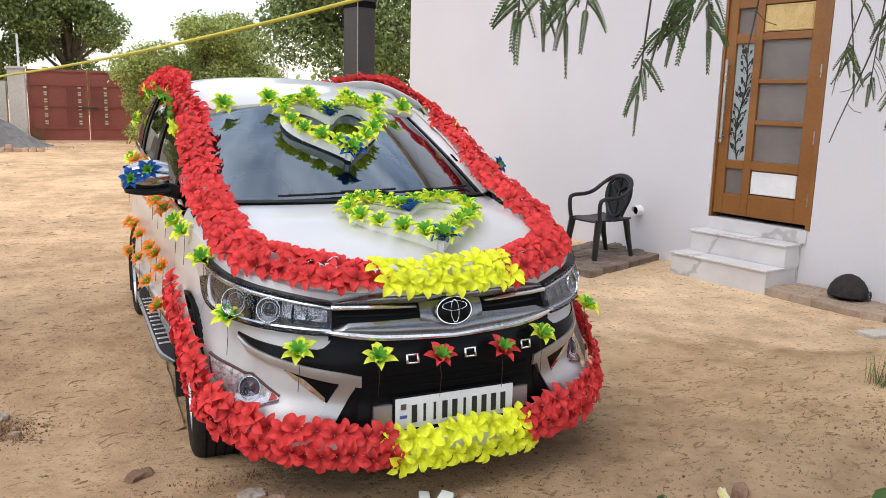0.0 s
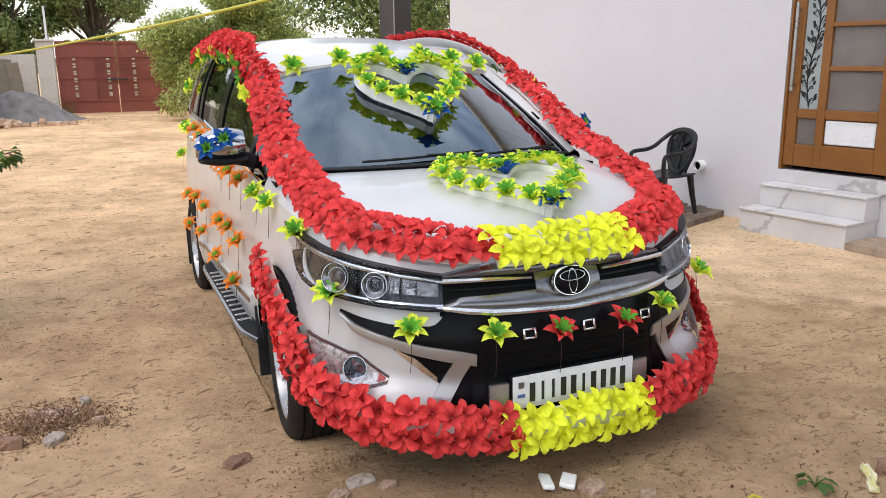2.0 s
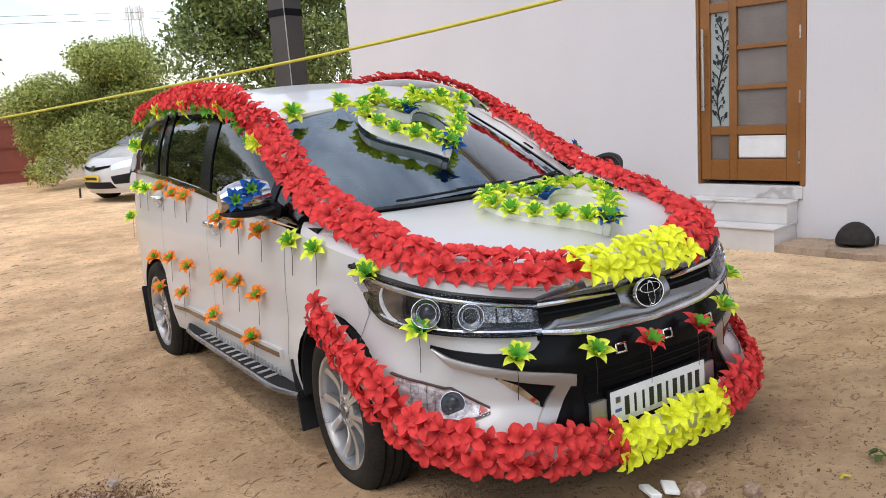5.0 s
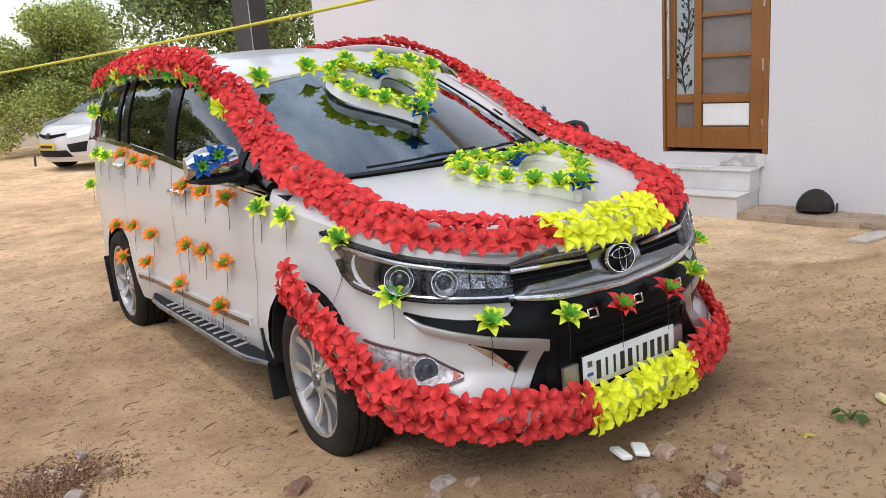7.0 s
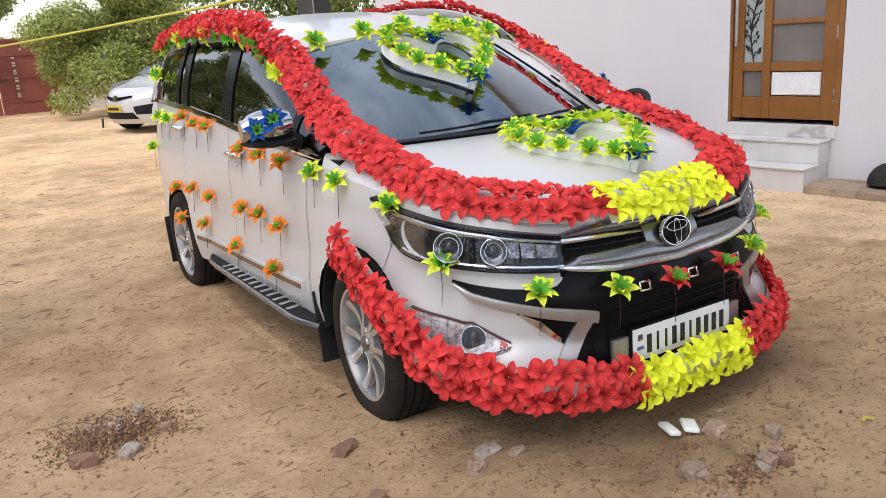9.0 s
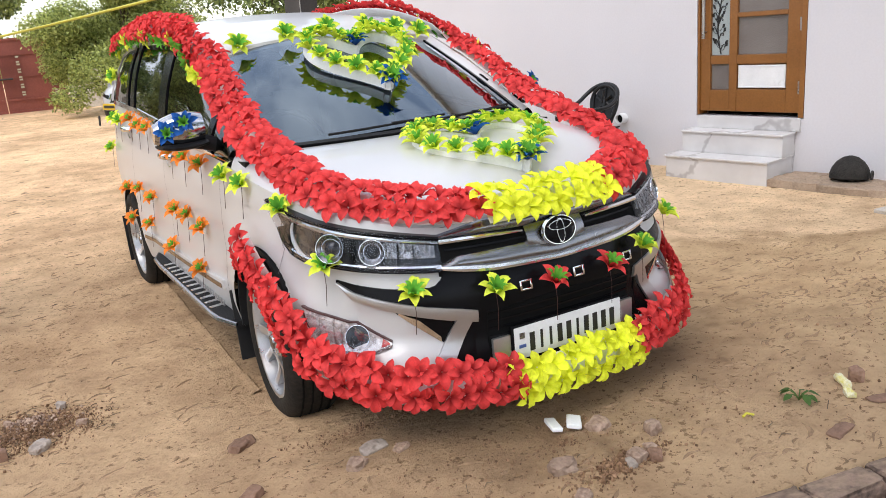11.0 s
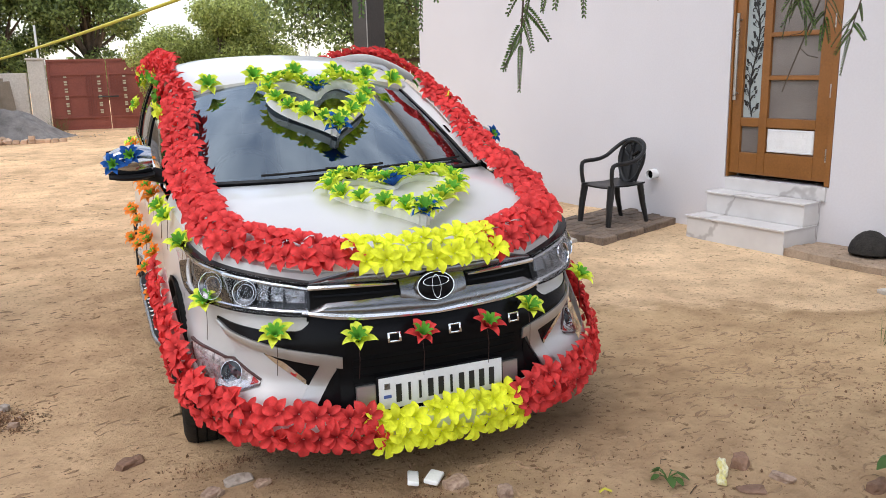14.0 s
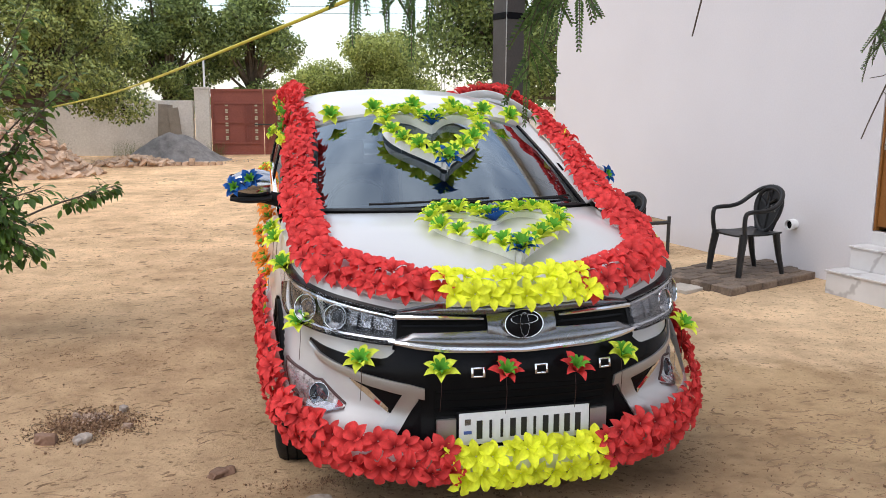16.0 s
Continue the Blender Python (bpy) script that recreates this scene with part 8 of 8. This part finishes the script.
def broad_plant(x, y, h, n, size, label, seed):
    rnd = random.Random(seed)
    t = thing("seedling", pose(x, y, ground_z(x, y)), label, "plant")
    for k in range(n):
        a = 6.28 * k / n + rnd.uniform(-0.4, 0.4)
        reach = 0.22 if h > 0.1 else 0.7
        e = Vector((math.cos(a) * size * reach, math.sin(a) * size * reach, h * rnd.uniform(0.75, 1.1)))
        part("stem", tube([(0, 0, 0), e * 0.5 + Vector((0, 0, h * 0.2)), e], 0.0025, 5), M_FEATHER, t)
        lf = bmesh.new()
        add_leaf(lf, e, Vector((math.cos(a), math.sin(a), -0.25)), Vector((0, 0, 1)), size * rnd.uniform(0.8, 1.2), size * 0.36, 0.15)
        part("leaf", lf, M_PLANT, t)


M_PLANT = foliage("broad_leaf", (0.045, 0.10, 0.02), (0.11, 0.21, 0.04))
broad_plant(1.351, -0.912, 0.115, 6, 0.08, "young plant with broad green leaves on the sand", 3)
broad_plant(0.675, -0.509, 0.035, 8, 0.045, "small wilted green sprig on the sand", 4)


# ---- far side of the yard ----
def build_gate():
    g = thing("gate", pose(-2.23, 23.6, 0.0, 0, 0, -3), "closed rust-red sheet steel double gate", "gate")
    w, h = 3.20, 2.03
    for i, x0 in enumerate((0.0, w / 2)):
        lw = w / 2 - 0.02
        lf = part("gate_leaf", box((x0 + lw / 2, 0, h / 2 + 0.06), (lw, 0.02, h)), M_GATE, g, "sheet steel leaf", smooth=False)
        for c, s in (((x0 + 0.03, -0.02, h / 2 + 0.06), (0.06, 0.05, h)), ((x0 + lw - 0.03, -0.02, h / 2 + 0.06), (0.06, 0.05, h)), ((x0 + lw / 2, -0.02, 0.09), (lw - 0.12, 0.05, 0.06)), ((x0 + lw / 2, -0.02, 0.42), (lw - 0.12, 0.05, 0.05)), ((x0 + lw / 2, -0.02, 1.06), (lw - 0.12, 0.05, 0.05)), ((x0 + lw / 2, -0.02, 1.66), (lw - 0.12, 0.05, 0.05)), ((x0 + lw / 2, -0.02, h + 0.03), (lw - 0.12, 0.05, 0.06))):
            part("gate_bar", box(c, s), M_GATE, lf, smooth=False)
        for gx in ((0.46, 1.36) if i == 0 else (0.46, 1.30)):
            for k in range(17):
                part("ornament", box((x0 + gx, -0.05, 0.48 + 0.069 * k), (0.085, 0.02, 0.045)), M_CREAM if k % 3 else M_GATE, lf, "cream ornament plate", smooth=False)
        for gx in ((1.00, 1.07, 1.14, 1.21) if i == 0 else (0.12, 0.20, 0.28, 0.36)):
            part("gate_rod", box((x0 + gx, -0.03, 1.03), (0.022, 0.03, 1.2)), M_GATE, lf, smooth=False)
    bm = tube([(w / 2 - 0.30, -0.09, 1.0), (w / 2 + 0.26, -0.09, 1.0)], 0.022, 8)
    part("bolt", bm, M_DARKIRON, g, "dark sliding bolt")
    p = thing("gate_pier", pose(-2.49, 23.7, 0.0, 0, 0, -3), "plastered gate pier with a white post", "pier")
    part("pier", box((0, 0, 1.04), (0.44, 0.4, 2.08), None, 0.02), M_CEMENT, p, smooth=False)
    part("cap", box((0, 0, 2.11), (0.50, 0.46, 0.06), None, 0.015), M_CEMENT, p, smooth=False)
    part("post", tube([(0.08, 0, 2.13), (0.08, 0, 3.05)], 0.03, 8), M_WHITEPLASTIC, p, "white pipe post")
    p = thing("gate_pier", pose(1.20, 23.5, 0.0, 0, 0, -3), "plain plastered pier beside the gate", "pier")
    part("pier", box((0, 0, 0.98), (0.36, 0.4, 1.96), None, 0.02), M_CEMENT, p, smooth=False)


M_CREAM = surface("cream_paint", (0.40, 0.34, 0.22), (0.58, 0.52, 0.38), 0.6, big=6, small=30, bump=0.1)
build_gate()


def build_yard_wall():
    w = thing("yard_wall", pose(-2.72, 23.75, 0.0, 0, 0, 0), "plastered grey yard wall with a small vent", "wall", kind="structure")
    part("wall_left", box((-7.0, 0.9, 0.84), (14.0, 0.23, 1.78), Matrix.Rotation(radians(-7), 3, 'Z'), 0.01), M_CEMENT, w, smooth=False)
    part("wall_right", box((9.3, -0.6, 0.75), (10.4, 0.23, 1.7), Matrix.Rotation(radians(-3), 3, 'Z'), 0.01), M_CEMENT, w, smooth=False)
    v = part("vent", box((-2.02, 0.17, 1.42), (0.36, 0.06, 0.30), Matrix.Rotation(radians(-7), 3, 'Z')), M_GAP, w, "dark slatted vent", smooth=False)
    for k in range(4):
        part("vent_slat", box((-2.02, 0.13, 1.31 + 0.073 * k), (0.34, 0.05, 0.022), Matrix.Rotation(radians(-7), 3, 'Z')), M_CEMENT, v, smooth=False)
    for x, tilt, h in ((-0.95, 4, 1.62), (-0.50, -5, 1.52)):
        s = thing("stone_slab", pose(-2.72 + x, 23.55 - 0.12 * x - 0.1, 0.0, 6, tilt, 0), "tall grey stone slab leaning on the yard wall", "slab")
        part("slab", box((0, 0, h / 2), (0.42 if x < -0.7 else 0.32, 0.05, h), None, 0.01), M_CONCRETE, s, smooth=False)


build_yard_wall()


def heap(name, x, y, rx, ry, h, material, label, seed, rough=0.12):
    bm = bmesh.new()
    rows = []
    for i in range(15):
        f = i / 14
        row = []
        for k in range(36):
            a = 2 * math.pi * k / 36
            e = 1 + 0.16 * noise.noise(Vector((math.cos(a) * 1.6, math.sin(a) * 1.6, seed)))
            px, py = rx * f * math.cos(a) * e, ry * f * math.sin(a) * e
            pz = h * (math.cos(math.pi * f) * 0.5 + 0.5) ** 1.15 + rough * (1 - f) * noise.noise(Vector((px * 3, py * 3, seed))) - 0.03
            row.append(Vector((px, py, pz)))
        rows.append(row)
    add_sheet(bm, rows, closed=True)
    bmesh.ops.remove_doubles(bm, verts=bm.verts, dist=1e-4)
    o = link(name, bm, material)
    o.location = (x, y, ground_z(x, y))
    tagged(o, label, name.replace("_", " "))
    return o


heap("gravel_mound", -3.20, 21.3, 1.85, 1.2, 0.80, M_GRAVEL, "heap of dark grey gravel by the yard wall", 2)
scatter_bits("gravel_bits", -3.2, 21.2, 1.9, 1.2, 900, "loose grey gravel round the heap", 41, 0.02, 0.06, M_CRUMBGREY)


M_NEWBRICK = surface("pale_red_brick", (0.46, 0.30, 0.20), (0.66, 0.475, 0.335), 0.9, big=6, small=60, bump=0.5, per_object=0.18)
NEW_BRICKS = [brick_mesh(s + 40, material=M_NEWBRICK) for s in range(5)]


def build_brick_row():
    rnd = random.Random(44)
    b = thing("brick_stack", pose(-2.65, 19.6, ground_z(-2.65, 19.6)), "low row of new bricks before the gravel heap", "brick stack")
    for k in range(14):
        for lv in range(2 if k in (2, 3, 4, 9) else 1):
            o = brick(b, (-1.5 + 0.175 * k, rnd.uniform(-0.05, 0.05), 0.05 + 0.09 * lv), 85 if k % 5 else 20, rnd, 4)
            o.data = NEW_BRICKS[k % 5]
            o.scale = (1.0, 1.2, 1.3)
    h = thing("brick_heap", pose(-6.1, 17.2, ground_z(-6.1, 17.2)), "tumbled heap of broken pale-red bricks", "brick heap")
    part("core", heap_core(), M_NEWBRICK, h, "brick dust")
    for k in range(300):
        a, f = rnd.uniform(0, 6.28), math.sqrt(rnd.random())
        x, y = 1.7 * f * math.cos(a), 1.4 * f * math.sin(a)
        o = brick(h, (x, y, 0.05 + 1.14 * (math.cos(math.pi * f) * 0.5 + 0.5)), rnd.uniform(0, 180), rnd, 40)
        o.data = NEW_BRICKS[k % 5]
        o.scale = (0.95, 1.0, 1.0)
    h = thing("brick_heap", pose(-4.0, 19.7, ground_z(-4.0, 19.7)), "small heap of broken bricks", "brick heap")
    for k in range(60):
        a, f = rnd.uniform(0, 6.28), math.sqrt(rnd.random())
        o = brick(h, (1.0 * f * math.cos(a), 0.6 * f * math.sin(a), 0.05 + 0.22 * (1 - f)), rnd.uniform(0, 180), rnd, 40)
        o.data = NEW_BRICKS[k % 5]


def heap_core():
    bm = bmesh.new()
    rows = []
    for i in range(9):
        f = i / 8
        rows.append([Vector((1.8 * f * math.cos(a), 1.45 * f * math.sin(a), 1.14 * (math.cos(math.pi * f) * 0.5 + 0.5) - 0.04)) for a in np.linspace(0, 2 * math.pi, 28, endpoint=False)])
    add_sheet(bm, rows, closed=True)
    bmesh.ops.remove_doubles(bm, verts=bm.verts, dist=1e-4)
    return bm


build_brick_row()
for _i, (_x, _y) in enumerate(((-4.8, 23.1), (-4.4, 23.0), (-6.7, 23.4), (-2.1, 23.2))):
    grass_tuft(_x, _y, 0.30, 0.62, 160, "tall wild grass by the yard wall", 60 + _i)


def build_pole():
    p = thing("square_pole", pose(3.285, 10.65, ground_z(3.3, 10.6), 0, 0, 20), "dark brown square steel pole", "pole")
    part("shaft", box((0, 0, 3.6), (0.375, 0.375, 7.4), None, 0.01), M_POLE, p, smooth=False)
    part("band", box((0, 0, 3.12), (0.392, 0.392, 0.11), None, 0.005), M_BLACK, p, "black band", smooth=False)
    part("corner_strip", box((-0.19, -0.19, 3.6), (0.012, 0.012, 7.4)), M_STEEL, p, "bright corner strip", smooth=False)


build_pole()


def build_lines():
    r = thing("yellow_hose", pose(0, 0, 0), "yellow hose strung across the yard", "hose")
    pts = smooth_line([(-2.75, 4.9, 1.50), (-2.25, 3.1, 1.53), (-1.62, 1.5, 1.60), (-1.04, -0.3, 1.69), (-0.45, -1.5, 1.86), (0.1, -2.6, 2.10), (1.35, -4.0, 2.3)], 60)
    part("hose", tube(pts, 0.0045, 8), M_ROPE, r)
    for k, (a, b, sag) in enumerate((((-45, 66, 8.6), (45, 38, 7.6), 0.6), ((-45, 70, 9.8), (45, 42, 8.4), 0.7), ((-45, 62, 12.0), (45, 35, 9.6), 0.6))):
        c = thing("power_line", pose(0, 0, 0), "thin dark overhead wire", "cable", "overhead wires")
        a, b = Vector(a), Vector(b)
        for e in (a, b):
            part("post", tube([(e.x, e.y, -0.3), (e.x, e.y, e.z + 0.3)], 0.12, 8), M_CEMENT, c, "cement wire post")
        part("wire", tube([a.lerp(b, t) - Vector((0, 0, sag * 4 * t * (1 - t))) for t in np.linspace(0, 1, 24)], 0.012, 5), M_DARKIRON, c)
    t = thing("lattice_mast", pose(47.8, 200, 0), "distant grey lattice mast", "mast")
    bm = bmesh.new()
    for sx in (-1, 1):
        for sy in (-1, 1):
            add_tube(bm, [(sx * 1.9, sy * 1.9, 0), (sx * 1.1, sy * 1.1, 28)], 0.14, 5)
    for k in range(14):
        z0, z1 = 2 * k, 2 * k + 2
        w0, w1 = 1.9 - 0.8 * z0 / 28, 1.9 - 0.8 * z1 / 28
        for sg in (-1, 1):
            add_tube(bm, [(sg * w0, -w0, z0), (-sg * w1, -w1, z1)], 0.07, 4)
            add_tube(bm, [(w0, sg * w0, z0), (w1, -sg * w1, z1)], 0.07, 4)
    part("lattice", bm, M_STEEL, t)
    for k in range(4):
        a = math.pi / 2 * k
        part("antenna", box((1.9 * math.cos(a), 1.9 * math.sin(a), 26.5), (0.5, 0.5, 2.4)), M_WHITEPLASTIC, t, smooth=False)


build_lines()


def build_small_car():
    """White hatchback parked by the thorn tree; local y runs from nose to tail."""
    c = thing("parked_car", pose(0.75, 14.9, ground_z(0.8, 14.9) - 0.005, 0, 0, -70) @ Matrix.Scale(1.08, 4), "white hatchback with a yellow plate parked by a tree", "car")
    HW = 0.845
    nose = lambda z: ease(z, (0.19, 0.30, 0.45, 0.60, 0.70, 0.78, 0.82), (0.10, 0.02, 0.0, 0.02, 0.06, 0.14, 0.22))
    shoulder = lambda y: ease(y, (0.2, 0.6, 1.1, 2.0, 3.3, 3.85), (0.80, 0.90, 0.98, 1.0, 1.02, 0.98))

    def face(x, z, off=0.0):
        """A point of the rounded front, from the middle of the grille to the wing."""
        return Vector((x * (1 + 0.3 * off), nose(z) + 0.42 * (abs(x) / HW) ** 2.4 - off, z))

    def patch(name, corners, material, label, off=0.008, sx=1):
        """A thin plate that follows the front: corners run along its top and then its bottom edge."""
        (x0, z0), (x1, z1), (x2, z2), (x3, z3) = corners
        rows = []
        for f in np.linspace(0, 1, 6):
            rows.append([(sx * ((x0 + (x1 - x0) * g) * (1 - f) + (x3 + (x2 - x3) * g) * f), (z0 + (z1 - z0) * g) * (1 - f) + (z3 + (z2 - z3) * g) * f) for g in np.linspace(0, 1, 9)])
        q = bmesh.new()
        add_slab(q, [[face(x, z, off) for x, z in r] for r in rows], [[face(x, z, -0.02) for x, z in r] for r in rows])
        return part(name, q, material, c, label)
    bm = bmesh.new()
    xs = np.linspace(-HW, HW, 33)
    add_sheet(bm, [[face(x, z) for x in xs] for z in np.linspace(0.19, 0.82, 14)])
    hood = []
    for f in np.linspace(0, 1, 10):
        row = []
        for x in xs:
            p = face(x, 0.82)
            y = p.y + (1.15 - p.y) * f
            row.append(Vector((x, y, 0.82 + (shoulder(y) + 0.05 * (1 - (x / HW) ** 2) - 0.82) * min(1, 1.6 * f))))
        hood.append(row)
    add_sheet(bm, hood)
    for sx in (-1, 1):
        rows = []
        for y in np.linspace(0.46, 3.85, 30):
            t = shoulder(y)
            rows.append([Vector((sx * HW * k, y, 0.19 + (t - 0.19) * v)) for k, v in ((0.97, 0), (1.0, 0.12), (1.015, 0.45), (1.01, 0.75), (0.985, 0.93), (0.93, 1.0))])
        add_sheet(bm, rows)
    add_sheet(bm, [[Vector((x, 3.85 - 0.02 * abs(x), z)) for x in xs] for z in (0.19, 0.6, 1.0)])
    part("body", bm, M_PAINT, c, "white body")
    bm = bmesh.new()
    cab = []
    for y, w, t in ((0.98, 0.74, 1.0), (1.35, 0.68, 1.24), (1.75, 0.62, 1.44), (2.3, 0.61, 1.49), (2.9, 0.60, 1.47), (3.4, 0.58, 1.40), (3.8, 0.60, 1.05)):
        cab.append([Vector((x, y, z)) for x, z in ((-0.80, 0.98), (-w - 0.02, t - 0.05), (-w * 0.8, t), (0, t + 0.025), (w * 0.8, t), (w + 0.02, t - 0.05), (0.80, 0.98))])
    add_sheet(bm, cab)
    part("roof", bm, M_PAINT, c, "white roof")
    bm = bmesh.new()
    add_sheet(bm, [[Vector((x, y - 0.012, z + 0.012)) for x in np.linspace(-w, w, 5)] for y, z, w in ((1.0, 1.02, 0.70), (1.36, 1.25, 0.62), (1.72, 1.43, 0.55))])
    part("windscreen", bm, M_GLASS, c, "dark windscreen")
    for sx in (-1, 1):
        bm = bmesh.new()
        add_sheet(bm, [[Vector((sx * x, y, z)) for x, z in ((0.815, 1.02), (wt, zt))] for y, wt, zt in ((1.35, 0.745, 1.14), (1.8, 0.69, 1.36), (2.4, 0.66, 1.41), (3.0, 0.65, 1.39), (3.35, 0.66, 1.30))])
        part("side_window", bm, M_GLASS, c, "dark side window")
        for y in (0.78, 3.2):
            w = part("wheel", lathe(((-0.09, 0.19), (-0.09, 0.28), (-0.05, 0.30), (0.06, 0.30), (0.085, 0.28), (0.085, 0.20), (0.07, 0.19)), 32), M_RUBBER, c, "black tyre")
            w.matrix_local = pose(sx * 0.785, y, 0.30, 0, 0, 0 if sx > 0 else 180)
            part("rim", lathe(((0.06, 0.195), (0.075, 0.18), (0.08, 0.05), (0.09, 0.001)), 32), M_ALLOY, w, "alloy rim")
            # a black disc paints the shade inside the wheel arch
            place(part("arch", lathe(((-0.02, 0.001), (0.012, 0.001), (0.016, 0.335), (-0.02, 0.345)), 32), M_GAP, c, "black disc for the shaded wheel arch"), pose(sx * 0.848, y, 0.33, 0, 0, 0 if sx > 0 else 180))
        patch("headlight", ((0.42, 0.71), (0.82, 0.80), (0.80, 0.66), (0.46, 0.60)), M_LAMPGLASS, "clear headlamp", 0.008, sx)
        patch("fog_pocket", ((0.44, 0.50), (0.74, 0.54), (0.70, 0.36), (0.48, 0.36)), M_MATT, "black fog lamp pocket", 0.006, sx)
        patch("grille_wing", ((0.05, 0.665), (0.42, 0.695), (0.40, 0.655), (0.05, 0.60)), M_BLACK, "thin black grille", 0.008, sx)
    patch("upper_grille", ((-0.06, 0.70), (0.06, 0.70), (0.06, 0.60), (-0.06, 0.60)), M_CHROME, "chrome badge plate", 0.012)
    patch("lower_grille", ((-0.42, 0.40), (0.42, 0.40), (0.50, 0.28), (-0.50, 0.28)), M_MATT, "black lower grille", 0.006)
    pl = part("number_plate", box((0, -0.025, 0.47), (0.46, 0.012, 0.11), None, 0.003), M_YPLATE, c, "yellow number plate")
    part("bar", box((0, -0.034, 0.47), (0.36, 0.004, 0.05)), M_INK, pl, smooth=False)
    part("roof_sign", box((0, 2.0, 1.53), (0.9, 0.05, 0.03)), M_YPLATE, c, "thin yellow roof strip", smooth=False)
    part("tassel", tube([(-0.45, -0.02, 0.30), (-0.46, -0.03, 0.12)], 0.02, 6), M_DARKIRON, c, "hanging black tassel")


M_YPLATE = surface("yellow_plate", (0.62, 0.42, 0.02), (0.72, 0.52, 0.04), 0.45, bump=0)
build_small_car()
